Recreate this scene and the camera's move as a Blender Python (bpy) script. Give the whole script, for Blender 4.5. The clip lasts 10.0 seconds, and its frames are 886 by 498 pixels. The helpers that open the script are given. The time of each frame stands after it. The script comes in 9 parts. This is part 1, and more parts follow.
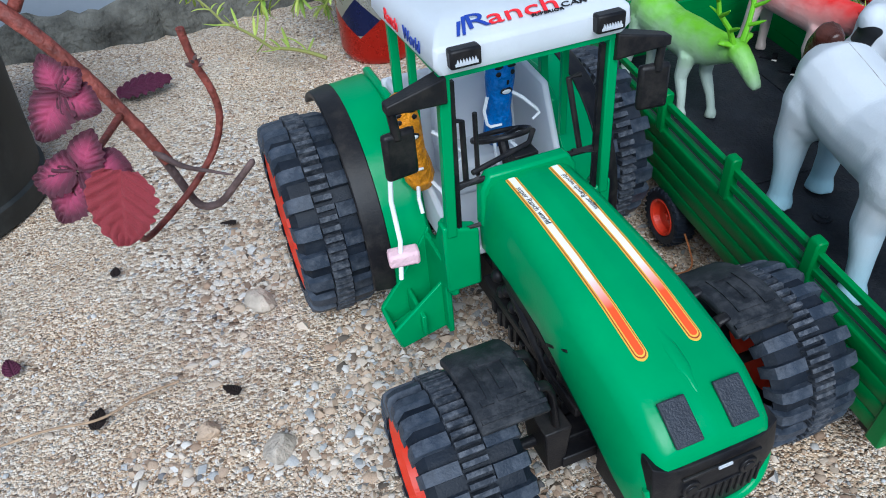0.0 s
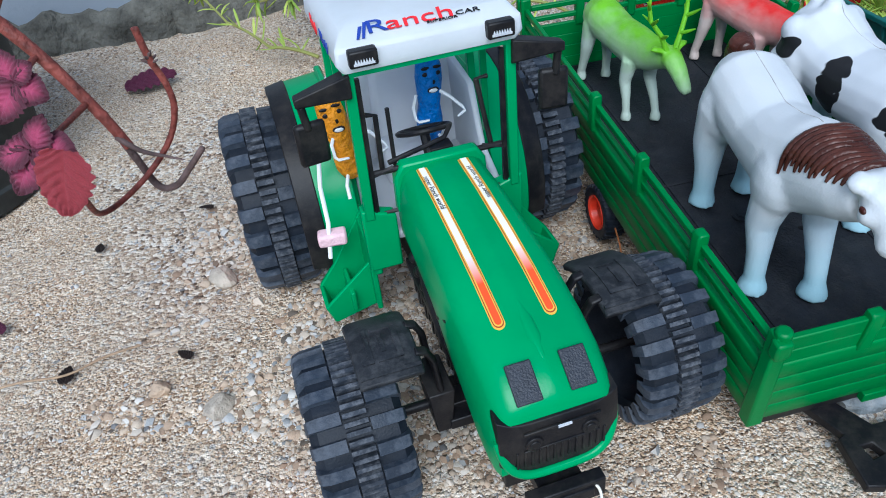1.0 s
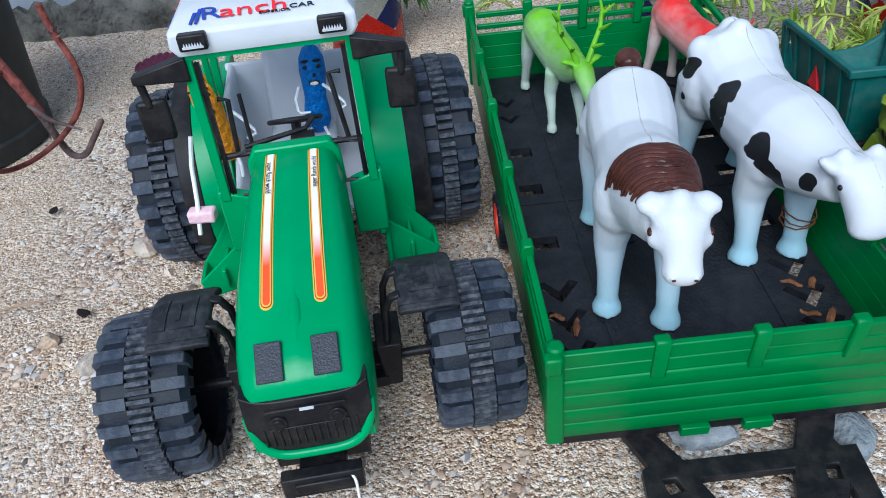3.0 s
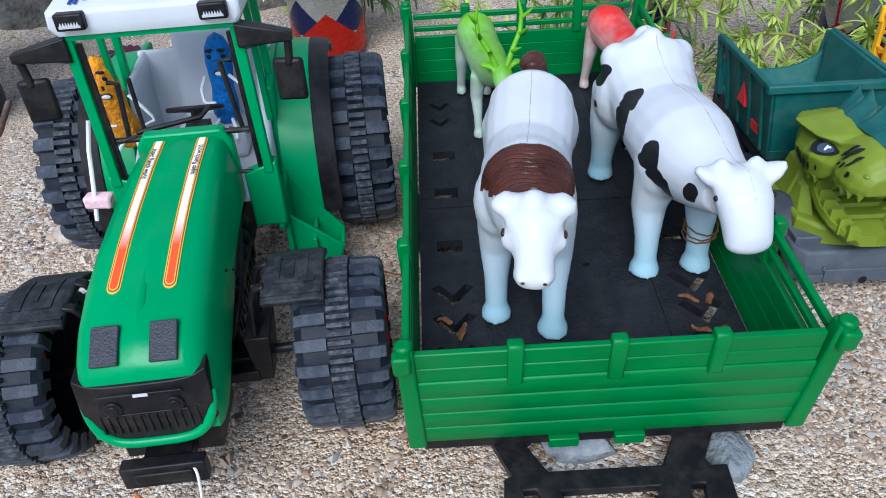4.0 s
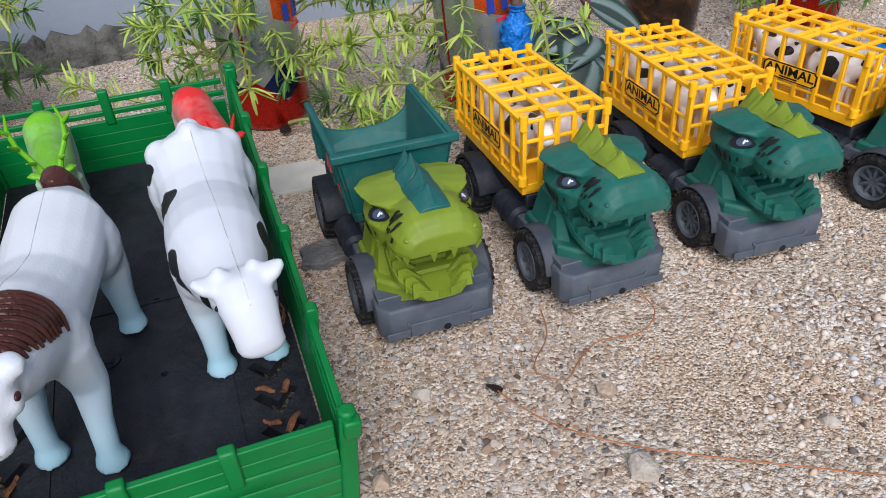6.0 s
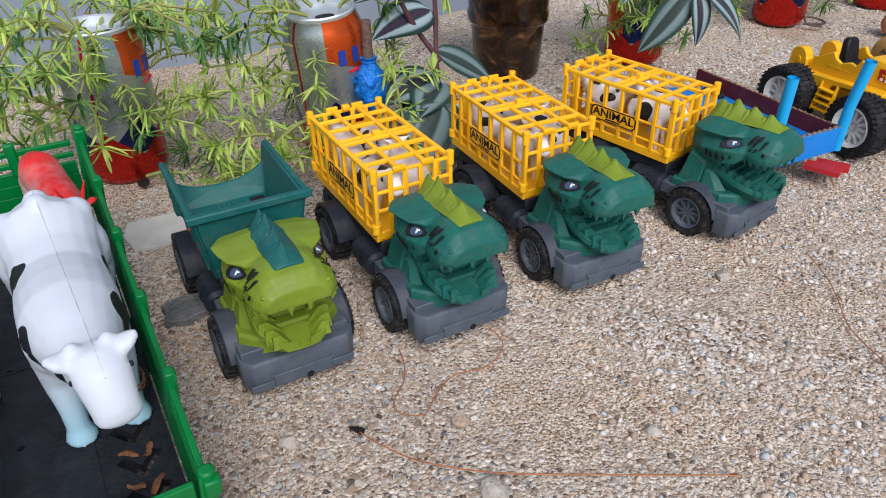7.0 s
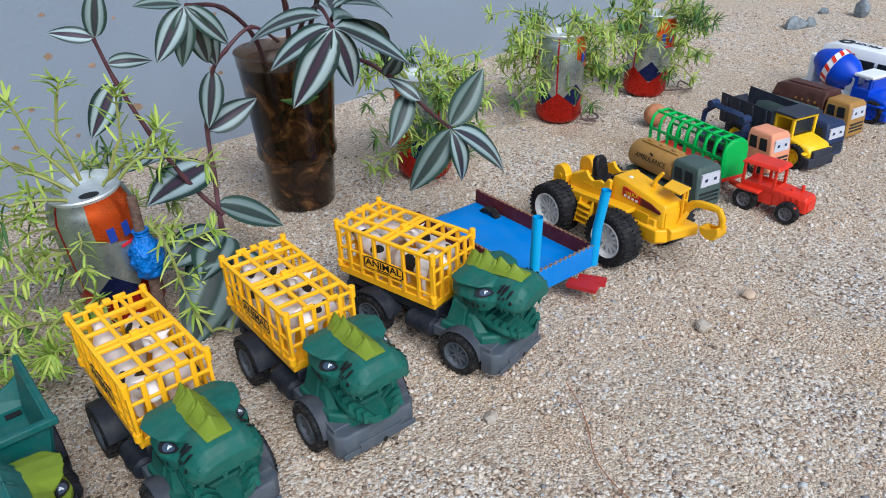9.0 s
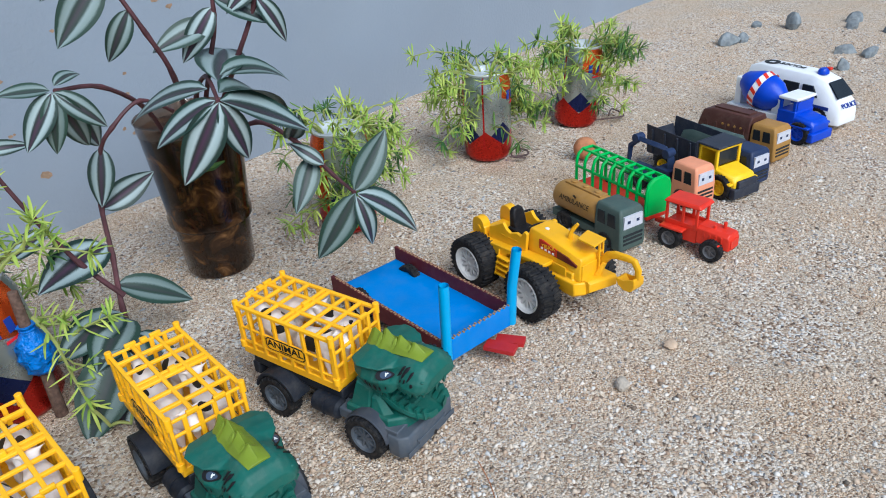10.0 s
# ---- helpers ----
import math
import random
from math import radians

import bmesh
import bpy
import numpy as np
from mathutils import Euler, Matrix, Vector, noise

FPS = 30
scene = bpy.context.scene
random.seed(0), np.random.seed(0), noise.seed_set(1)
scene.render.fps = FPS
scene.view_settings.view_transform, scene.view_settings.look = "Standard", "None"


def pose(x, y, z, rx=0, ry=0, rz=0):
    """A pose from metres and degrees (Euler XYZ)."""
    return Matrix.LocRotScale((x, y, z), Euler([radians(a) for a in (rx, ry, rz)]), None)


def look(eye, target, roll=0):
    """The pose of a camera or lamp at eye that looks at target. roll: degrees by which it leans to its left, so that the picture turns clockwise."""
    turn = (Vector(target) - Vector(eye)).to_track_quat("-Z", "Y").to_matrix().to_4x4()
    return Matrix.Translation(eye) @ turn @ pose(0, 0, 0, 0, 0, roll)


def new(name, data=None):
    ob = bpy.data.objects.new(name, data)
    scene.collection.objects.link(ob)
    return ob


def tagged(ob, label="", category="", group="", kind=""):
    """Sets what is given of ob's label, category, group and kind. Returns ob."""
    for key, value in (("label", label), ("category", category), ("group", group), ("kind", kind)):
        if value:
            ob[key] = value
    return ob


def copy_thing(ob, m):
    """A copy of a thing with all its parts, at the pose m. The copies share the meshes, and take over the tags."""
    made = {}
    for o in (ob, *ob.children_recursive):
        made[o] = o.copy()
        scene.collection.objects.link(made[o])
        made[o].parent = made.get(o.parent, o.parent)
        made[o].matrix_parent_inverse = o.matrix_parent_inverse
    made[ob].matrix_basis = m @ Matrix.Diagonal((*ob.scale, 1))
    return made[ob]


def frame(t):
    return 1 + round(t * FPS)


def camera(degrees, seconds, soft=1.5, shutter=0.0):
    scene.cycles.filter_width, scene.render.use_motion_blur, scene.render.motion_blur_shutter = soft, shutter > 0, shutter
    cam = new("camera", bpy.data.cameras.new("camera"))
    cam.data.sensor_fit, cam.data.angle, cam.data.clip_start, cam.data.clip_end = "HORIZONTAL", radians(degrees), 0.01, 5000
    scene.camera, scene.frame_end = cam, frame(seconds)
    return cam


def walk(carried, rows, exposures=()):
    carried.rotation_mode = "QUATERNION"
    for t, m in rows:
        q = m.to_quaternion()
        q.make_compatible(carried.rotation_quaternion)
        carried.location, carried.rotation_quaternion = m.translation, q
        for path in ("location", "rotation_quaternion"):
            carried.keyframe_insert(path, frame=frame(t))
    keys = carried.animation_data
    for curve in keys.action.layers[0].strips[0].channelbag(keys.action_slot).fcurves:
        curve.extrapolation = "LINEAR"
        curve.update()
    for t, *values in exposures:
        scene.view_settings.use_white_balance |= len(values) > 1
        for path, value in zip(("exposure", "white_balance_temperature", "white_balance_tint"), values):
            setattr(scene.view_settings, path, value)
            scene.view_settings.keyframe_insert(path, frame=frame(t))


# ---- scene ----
cam = camera(63.00, 10.0, soft=1.0)
PATH = [
    (0.0, (0.01495, -0.00024, 0.24107), (-0.13201, 1.55583, -1.00675), -5.67),
    (0.5, (0.0372, -0.01807, 0.24165), (-0.18346, 1.53441, -0.99978), -5.39),
    (1.0, (0.06692, -0.02363, 0.24887), (-0.19198, 1.52697, -0.9875), -6.32),
    (1.5, (0.09642, -0.02793, 0.24687), (-0.22128, 1.5244, -0.97351), -6.14),
    (2.0, (0.12068, -0.02764, 0.24486), (-0.23798, 1.5163, -0.97482), -6.51),
    (2.2, (0.12982, -0.02455, 0.24448), (-0.24897, 1.51485, -0.97484), -6.19),
    (3.3, (0.1851, -0.00961, 0.23322), (-0.35753, 1.50936, -0.94927), -5.21),
    (3.5, (0.19537, -0.00646, 0.22967), (-0.35042, 1.51486, -0.94835), -4.38),
    (4.0, (0.21747, 0.0013, 0.2269), (-0.32047, 1.53723, -0.93565), -3.54),
    (4.5, (0.24073, 0.01405, 0.22352), (-0.24823, 1.56409, -0.94193), -3.58),
    (5.0, (0.27031, 0.03326, 0.22534), (-0.06773, 1.62482, -0.93771), -4.26),
    (5.5, (0.29551, 0.04208, 0.23335), (0.13053, 1.67097, -0.91536), -4.32),
    (6.0, (0.31653, 0.03853, 0.24363), (0.30737, 1.68301, -0.89461), -3.43),
    (6.2, (0.3206, 0.03553, 0.24588), (0.36918, 1.68523, -0.88378), -2.9),
    (7.3, (0.33613, 0.01859, 0.28014), (0.73501, 1.66113, -0.78894), -0.47),
    (7.5, (0.34166, 0.01619, 0.29024), (0.78223, 1.65951, -0.76114), -0.68),
    (8.0, (0.36016, 0.01711, 0.31179), (0.87407, 1.65609, -0.71274), -0.6),
    (8.5, (0.38222, 0.02242, 0.33072), (0.97312, 1.65168, -0.66745), -1.16),
    (9.0, (0.40647, 0.02418, 0.34335), (1.06772, 1.63519, -0.6402), -1.67),
    (9.5, (0.43853, 0.02669, 0.3583), (1.14228, 1.62848, -0.61073), -2.62),
    (10.0, (0.47332, 0.03716, 0.36916), (1.20482, 1.63472, -0.58621), -4.18),
]
walk(cam, [(t, look(eye, target, roll)) for t, eye, target, roll in PATH], exposures=[(0.0, 0.44, 5500, 5), (3.5, 0.46, 5500, 8), (4.5, 0.55, 5750, 11), (5.0, 0.53, 5920, 12.5), (5.5, 0.45, 6100, 14), (8.0, 0.3, 5950, 11), (10.0, 0.37, 5750, 6)])

# ---- light ----
world = bpy.data.worlds.new("sky")
scene.world = world
world.use_nodes = True
_wn = world.node_tree.nodes
_bg = _wn["Background"]
_sky = _wn.new("ShaderNodeTexSky")
_sky.sky_type = "NISHITA"
_sky.sun_disc = False
_sky.sun_elevation = radians(45)
_sky.sun_rotation = radians(200)
_sky.dust_density = 1.2
_sky.ozone_density = 1.0
world.node_tree.links.new(_sky.outputs["Color"], _bg.inputs["Color"])
_bg.inputs["Strength"].default_value = 0.09
_sun = bpy.data.lights.new("sun", "SUN")
_sun.energy = 2.75
_sun.angle = radians(40)
_sun.color = (1.0, 0.97, 0.93)
sun = new("sun", _sun)
sun.matrix_world = look((0.8, -2.6, 3.1), (0.4, 0.5, 0.0))


# ---- materials ----
def mat(name, color, rough=0.4, metal=0.0, var=0.12, size=2.0, bump=0.1, dust=0.0, dustcol=(0.42, 0.36, 0.28), grain=0.08, spec=0.3, trans=0.0, coat=0.0):
    """A worn surface: colour that varies over size cm, fine relief of grain cm, and dust that lies in patches."""
    m = bpy.data.materials.new(name)
    m.use_nodes = True
    nt = m.node_tree
    N, L = nt.nodes, nt.links
    b = N["Principled BSDF"]
    tc = N.new("ShaderNodeTexCoord")
    n1 = N.new("ShaderNodeTexNoise")
    n1.inputs["Scale"].default_value = 100.0 / size
    n1.inputs["Detail"].default_value = 5
    L.new(tc.outputs["Object"], n1.inputs["Vector"])
    ramp = N.new("ShaderNodeMapRange")
    ramp.inputs["From Min"].default_value, ramp.inputs["From Max"].default_value = 0.3, 0.7
    ramp.inputs["To Min"].default_value, ramp.inputs["To Max"].default_value = 1 - var, 1 + var
    L.new(n1.outputs["Fac"], ramp.inputs["Value"])
    hue = N.new("ShaderNodeHueSaturation")
    hue.inputs["Color"].default_value = (*color, 1)
    L.new(ramp.outputs["Result"], hue.inputs["Value"])
    out = hue.outputs["Color"]
    n2 = N.new("ShaderNodeTexNoise")
    n2.inputs["Scale"].default_value = 100.0 / grain
    n2.inputs["Detail"].default_value = 3
    L.new(tc.outputs["Object"], n2.inputs["Vector"])
    if dust > 0:
        n3 = N.new("ShaderNodeTexNoise")
        n3.inputs["Scale"].default_value = 100.0 / (size * 0.45)
        n3.inputs["Detail"].default_value = 9
        n3.inputs["Roughness"].default_value = 0.72
        L.new(tc.outputs["Object"], n3.inputs["Vector"])
        d = N.new("ShaderNodeMapRange")
        d.inputs["From Min"].default_value, d.inputs["From Max"].default_value = 0.45, 0.85
        d.inputs["To Min"].default_value, d.inputs["To Max"].default_value = 0.0, dust
        L.new(n3.outputs["Fac"], d.inputs["Value"])
        mix = N.new("ShaderNodeMixRGB")
        mix.inputs["Color2"].default_value = (*dustcol, 1)
        L.new(d.outputs["Result"], mix.inputs["Fac"])
        L.new(out, mix.inputs["Color1"])
        out = mix.outputs["Color"]
        r = N.new("ShaderNodeMath")
        r.operation = "ADD"
        r.inputs[1].default_value = rough
        r.use_clamp = True
        L.new(d.outputs["Result"], r.inputs[0])
        L.new(r.outputs["Value"], b.inputs["Roughness"])
    else:
        r = N.new("ShaderNodeMapRange")
        r.inputs["To Min"].default_value, r.inputs["To Max"].default_value = max(rough - 0.1, 0.02), min(rough + 0.12, 1)
        L.new(n1.outputs["Fac"], r.inputs["Value"])
        L.new(r.outputs["Result"], b.inputs["Roughness"])
    L.new(out, b.inputs["Base Color"])
    bp = N.new("ShaderNodeBump")
    bp.inputs["Strength"].default_value = bump
    bp.inputs["Distance"].default_value = grain * 0.01
    L.new(n2.outputs["Fac"], bp.inputs["Height"])
    L.new(bp.outputs["Normal"], b.inputs["Normal"])
    b.inputs["Metallic"].default_value = metal
    b.inputs["Specular IOR Level"].default_value = spec
    b.inputs["Transmission Weight"].default_value = trans
    b.inputs["Coat Weight"].default_value = coat
    return m


def spotted(name, color, spot, spots, rough=0.45, soft=0.02, sub=0.0):
    """A painted toy animal: spots are (x, y, z, radius) in cm, with ragged rims."""
    m = mat(name, color, rough=rough, var=0.05, size=3, bump=0.06, grain=0.1, dust=0.12, dustcol=(0.55, 0.5, 0.42))
    nt = m.node_tree
    N, L = nt.nodes, nt.links
    b = N["Principled BSDF"]
    tc = N.new("ShaderNodeTexCoord")
    ns = N.new("ShaderNodeTexNoise")
    ns.inputs["Scale"].default_value = 62
    ns.inputs["Detail"].default_value = 1.5
    L.new(tc.outputs["Object"], ns.inputs["Vector"])
    wob = N.new("ShaderNodeVectorMath")
    wob.operation = "MULTIPLY_ADD"
    wob.inputs[1].default_value = (0.018, 0.018, 0.018)
    L.new(ns.outputs["Color"], wob.inputs[0])
    off = N.new("ShaderNodeVectorMath")
    off.operation = "ADD"
    off.inputs[1].default_value = (-0.009, -0.009, -0.009)
    L.new(tc.outputs["Object"], off.inputs[0])
    L.new(off.outputs["Vector"], wob.inputs[2])
    total = None
    for x, y, z, r in spots:
        dist = N.new("ShaderNodeVectorMath")
        dist.operation = "DISTANCE"
        dist.inputs[1].default_value = (x / 100, y / 100, z / 100)
        L.new(wob.outputs["Vector"], dist.inputs[0])
        mr = N.new("ShaderNodeMapRange")
        mr.inputs["From Min"].default_value, mr.inputs["From Max"].default_value = r / 100 * (1 + soft), r / 100 * (1 - soft)
        L.new(dist.outputs["Value"], mr.inputs["Value"])
        if total is None:
            total = mr.outputs["Result"]
        else:
            mx = N.new("ShaderNodeMath")
            mx.operation = "MAXIMUM"
            L.new(total, mx.inputs[0])
            L.new(mr.outputs["Result"], mx.inputs[1])
            total = mx.outputs["Value"]
    old = b.inputs["Base Color"].links[0].from_socket
    mix = N.new("ShaderNodeMixRGB")
    mix.inputs["Color2"].default_value = (*spot, 1)
    L.new(total, mix.inputs["Fac"])
    L.new(old, mix.inputs["Color1"])
    L.new(mix.outputs["Color"], b.inputs["Base Color"])
    if sub:
        b.inputs["Subsurface Weight"].default_value = sub
        b.inputs["Subsurface Radius"].default_value = (0.004, 0.003, 0.002)
    return m


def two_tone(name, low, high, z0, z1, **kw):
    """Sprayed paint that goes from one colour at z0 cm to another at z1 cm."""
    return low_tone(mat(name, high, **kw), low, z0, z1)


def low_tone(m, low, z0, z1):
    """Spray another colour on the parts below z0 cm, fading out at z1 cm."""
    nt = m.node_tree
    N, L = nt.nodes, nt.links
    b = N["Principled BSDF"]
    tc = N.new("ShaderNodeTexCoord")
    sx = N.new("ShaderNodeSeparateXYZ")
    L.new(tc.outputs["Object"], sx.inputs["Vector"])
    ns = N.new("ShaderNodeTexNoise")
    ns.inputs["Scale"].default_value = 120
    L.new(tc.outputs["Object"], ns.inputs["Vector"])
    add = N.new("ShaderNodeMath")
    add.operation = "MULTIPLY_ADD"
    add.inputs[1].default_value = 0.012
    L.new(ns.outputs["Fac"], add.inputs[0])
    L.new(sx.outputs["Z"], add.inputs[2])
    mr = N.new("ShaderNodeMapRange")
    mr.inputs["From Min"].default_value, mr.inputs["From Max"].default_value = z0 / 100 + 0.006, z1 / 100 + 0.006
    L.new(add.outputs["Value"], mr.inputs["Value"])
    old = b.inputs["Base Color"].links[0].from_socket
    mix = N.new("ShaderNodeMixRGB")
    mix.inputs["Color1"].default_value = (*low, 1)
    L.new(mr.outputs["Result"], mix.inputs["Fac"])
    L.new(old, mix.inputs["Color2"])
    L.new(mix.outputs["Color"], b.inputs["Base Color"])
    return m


def let_light(m, amount):
    """Thin plastic or leaf that lets some light through."""
    N, L = m.node_tree.nodes, m.node_tree.links
    b, out = N["Principled BSDF"], N["Material Output"]
    tr = N.new("ShaderNodeBsdfTranslucent")
    src = b.inputs["Base Color"]
    if src.is_linked:
        L.new(src.links[0].from_socket, tr.inputs["Color"])
    mix = N.new("ShaderNodeMixShader")
    mix.inputs["Fac"].default_value = amount
    L.new(b.outputs["BSDF"], mix.inputs[1])
    L.new(tr.outputs["BSDF"], mix.inputs[2])
    L.new(mix.outputs["Shader"], out.inputs["Surface"])
    return m


GREEN = mat("green_plastic", (0.001, 0.27, 0.085), rough=0.3, var=0.1, size=4, bump=0.04, dust=0.03, grain=0.15)
GREEN_T = mat("trailer_green", (0.0005, 0.165, 0.032), rough=0.42, var=0.12, size=3, bump=0.06, dust=0.02, grain=0.12)
BLACK = mat("black_plastic", (0.008, 0.008, 0.01), rough=0.4, var=0.2, size=2, bump=0.1, dust=0.08, spec=0.2)
BED = mat("bed_black", (0.014, 0.016, 0.021), rough=0.5, var=0.35, size=1.6, bump=0.45, grain=0.16, spec=0.2, dust=0.1, dustcol=(0.22, 0.2, 0.18))
RUBBER = mat("tyre_rubber", (0.01, 0.014, 0.022), rough=0.5, var=0.25, size=1.5, bump=0.2, spec=0.2, dust=0.06, dustcol=(0.3, 0.29, 0.28))
LUGBLUE = mat("lug_rubber", (0.024, 0.033, 0.05), rough=0.48, var=0.3, size=1.0, bump=0.25, spec=0.3, dust=0.32, dustcol=(0.3, 0.32, 0.36))
LUG = mat("dusty_lug_rubber", (0.03, 0.036, 0.048), rough=0.6, var=0.3, size=0.7, bump=0.35, spec=0.2, dust=0.55, dustcol=(0.36, 0.37, 0.4))
RED = mat("red_plastic", (0.62, 0.035, 0.012), rough=0.35, var=0.12, size=2, dust=0.12)
TUBWHITE = let_light(mat("tub_white", (0.84, 0.86, 0.9), rough=0.4, var=0.04, size=3, dust=0.05), 0.45)
WHITE = let_light(mat("white_plastic", (0.78, 0.81, 0.86), rough=0.35, var=0.05, size=3, dust=0.12), 0.34)
YELLOW = mat("yellow_plastic", (1.0, 0.5, 0.008), rough=0.36, var=0.07, size=2, dust=0.04)
DGREEN = mat("dark_green_plastic", (0.008, 0.102, 0.093), rough=0.5, var=0.12, size=2, bump=0.06, dust=0.12)
HEADGREEN = mat("head_green", (0.01, 0.105, 0.08), rough=0.5, var=0.14, size=1.5, bump=0.08, dust=0.1)
LIME = mat("lime_plastic", (0.172, 0.237, 0.017), rough=0.45, var=0.12, size=1.5, dust=0.05)
GREYP = mat("grey_plastic", (0.072, 0.088, 0.11), rough=0.5, var=0.1, size=2, dust=0.15)
CHASSIS = mat("chassis_grey", (0.014, 0.018, 0.027), rough=0.5, var=0.15, size=2, dust=0.1, spec=0.2)


# ---- mesh tools, in centimetres ----
class B:
    """Verts and faces in cm."""

    def __init__(self):
        self.v, self.f = [], []

    def add(self, verts, faces, m=None):
        n = len(self.v)
        self.v += [tuple(m @ Vector(p)) if m else tuple(p) for p in verts]
        self.f += [tuple(i + n for i in q) for q in faces]
        return self

    def join(self, other, m=None):
        return self.add(other.v, other.f, m)

    def box(self, c, s, m=None, taper=1.0):
        x, y, z = (k / 2 for k in s)
        t = taper
        pts = [(-x, -y, -z), (x, -y, -z), (x, y, -z), (-x, y, -z), (-x * t, -y * t, z), (x * t, -y * t, z), (x * t, y * t, z), (-x * t, y * t, z)]
        mm = Matrix.Translation(c) @ (m or Matrix())
        return self.hexa(pts, mm)

    def hexa(self, p, m=None):
        return self.add(p, [(0, 3, 2, 1), (4, 5, 6, 7), (0, 1, 5, 4), (1, 2, 6, 5), (2, 3, 7, 6), (3, 0, 4, 7)], m)

    def rings(self, rings, caps=True, loop=False):
        n = len(rings[0])
        verts = [p for r in rings for p in r]
        faces = []
        k = len(rings)
        for i in range(k if loop else k - 1):
            a, b = i * n, (i + 1) % k * n
            faces += [(a + j, a + (j + 1) % n, b + (j + 1) % n, b + j) for j in range(n)]
        if caps and not loop:
            faces += [tuple(range(n - 1, -1, -1)), tuple(range((k - 1) * n, k * n))]
        return self.add(verts, faces)

    def sweep(self, pts, rad, n=10, caps=True, side=None, loop=False):
        """A tube along pts. rad: a number, or a list of numbers or (across, up) pairs."""
        pts = [Vector(p) for p in pts]
        k = len(pts)
        rad = [rad] * k if not isinstance(rad, (list, tuple)) else rad
        out, u = [], Vector(side) if side else None
        for i, p in enumerate(pts):
            t = (pts[(i + 1) % k] - pts[i - 1]) if loop else pts[min(i + 1, k - 1)] - pts[max(i - 1, 0)]
            t = t.normalized() if t.length > 1e-9 else Vector((0, 0, 1))
            if u is None:
                u = t.cross(Vector((0, 0, 1)) if abs(t.z) < 0.9 else Vector((1, 0, 0)))
            u = u - t * u.dot(t)
            u = u.normalized() if u.length > 1e-6 else t.orthogonal().normalized()
            w = t.cross(u)
            a, b = rad[i] if isinstance(rad[i], (list, tuple)) else (rad[i], rad[i])
            out.append([p + u * (a * math.cos(2 * math.pi * j / n)) + w * (b * math.sin(2 * math.pi * j / n)) for j in range(n)])
        return self.rings(out, caps, loop)

    def cyl(self, a, b, r, r2=None, n=20):
        return self.sweep([a, b], [r, r if r2 is None else r2], n)

    def prism(self, poly, axis, a, b, m=None):
        """A polygon of (u, v) drawn out along axis from a to b. x: (y, z), y: (x, z), z: (x, y)."""
        put = {"x": lambda u, v, w: (w, u, v), "y": lambda u, v, w: (u, w, v), "z": lambda u, v, w: (u, v, w)}[axis]
        n = len(poly)
        verts = [put(u, v, a) for u, v in poly] + [put(u, v, b) for u, v in poly]
        faces = [tuple(range(n)), tuple(range(2 * n - 1, n - 1, -1))] + [(i, i + n, (i + 1) % n + n, (i + 1) % n) for i in range(n)]
        return self.add(verts, faces, m)

    def lathe(self, prof, n=28, m=None):
        """Turned about z from (r, z)."""
        verts = [(r * math.cos(2 * math.pi * j / n), r * math.sin(2 * math.pi * j / n), z) for r, z in prof for j in range(n)]
        faces = []
        for i in range(len(prof) - 1):
            faces += [(i * n + j, i * n + (j + 1) % n, (i + 1) * n + (j + 1) % n, (i + 1) * n + j) for j in range(n)]
        return self.add(verts, faces, m)

    def ball(self, c, r, n=12, m=None, squash=(1, 1, 1)):
        prof = [(max(math.sin(math.pi * i / n), 1e-4), -math.cos(math.pi * i / n)) for i in range(n + 1)]
        mm = Matrix.Translation(c) @ (m or Matrix()) @ Matrix.Diagonal((r * squash[0], r * squash[1], r * squash[2], 1))
        return self.lathe(prof, 2 * n, mm)


def mesh_of(name, b, material, smooth=40, normals=True):
    me = bpy.data.meshes.new(name)
    v = np.array(b.v, float).reshape(-1, 3) * 0.01
    me.from_pydata(v.tolist(), [], b.f)
    me.validate()
    if normals:
        bm = bmesh.new()
        bm.from_mesh(me)
        bmesh.ops.recalc_face_normals(bm, faces=bm.faces)
        bm.to_mesh(me)
        bm.free()
    if smooth:
        me.polygons.foreach_set("use_smooth", [True] * len(me.polygons))
        me.set_sharp_from_angle(angle=radians(smooth))
    me.materials.append(material)
    return me


def part(name, b, material, parent=None, label="", bevel=0.0, smooth=40, remesh=0.0, relax=4):
    """One mesh object under a thing or a part."""
    ob = new(name, mesh_of(name, b, material, smooth))
    ob.parent = parent
    if label:
        ob["label"] = label
    if remesh:
        mo = ob.modifiers.new("skin", "REMESH")
        mo.mode, mo.voxel_size, mo.use_smooth_shade = "VOXEL", remesh * 0.01, True
        so = ob.modifiers.new("relax", "SMOOTH")
        so.iterations, so.factor = relax, 0.5
    if bevel:
        mo = ob.modifiers.new("round", "BEVEL")
        mo.width, mo.segments, mo.limit_method, mo.angle_limit = bevel * 0.01, 2, "ANGLE", radians(38)
    return ob


def pieces(name, piece, b, material, parent, label="", **kw):
    """The loose pieces of b: the first becomes the part, the others its own pieces."""
    root = list(range(len(b.v)))

    def find(i):
        while root[i] != i:
            root[i] = root[root[i]]
            i = root[i]
        return i

    for f in b.f:
        for i in f[1:]:
            root[find(i)] = find(f[0])
    groups = {}
    for f in b.f:
        groups.setdefault(find(f[0]), []).append(f)
    first = None
    for fs in groups.values():
        used = sorted({i for f in fs for i in f})
        at = {i: k for k, i in enumerate(used)}
        one = B()
        one.add([b.v[i] for i in used], [tuple(at[i] for i in f) for f in fs])
        ob = part(piece if first else name, one, material, first or parent, "" if first else label, **kw)
        first = first or ob
    return first


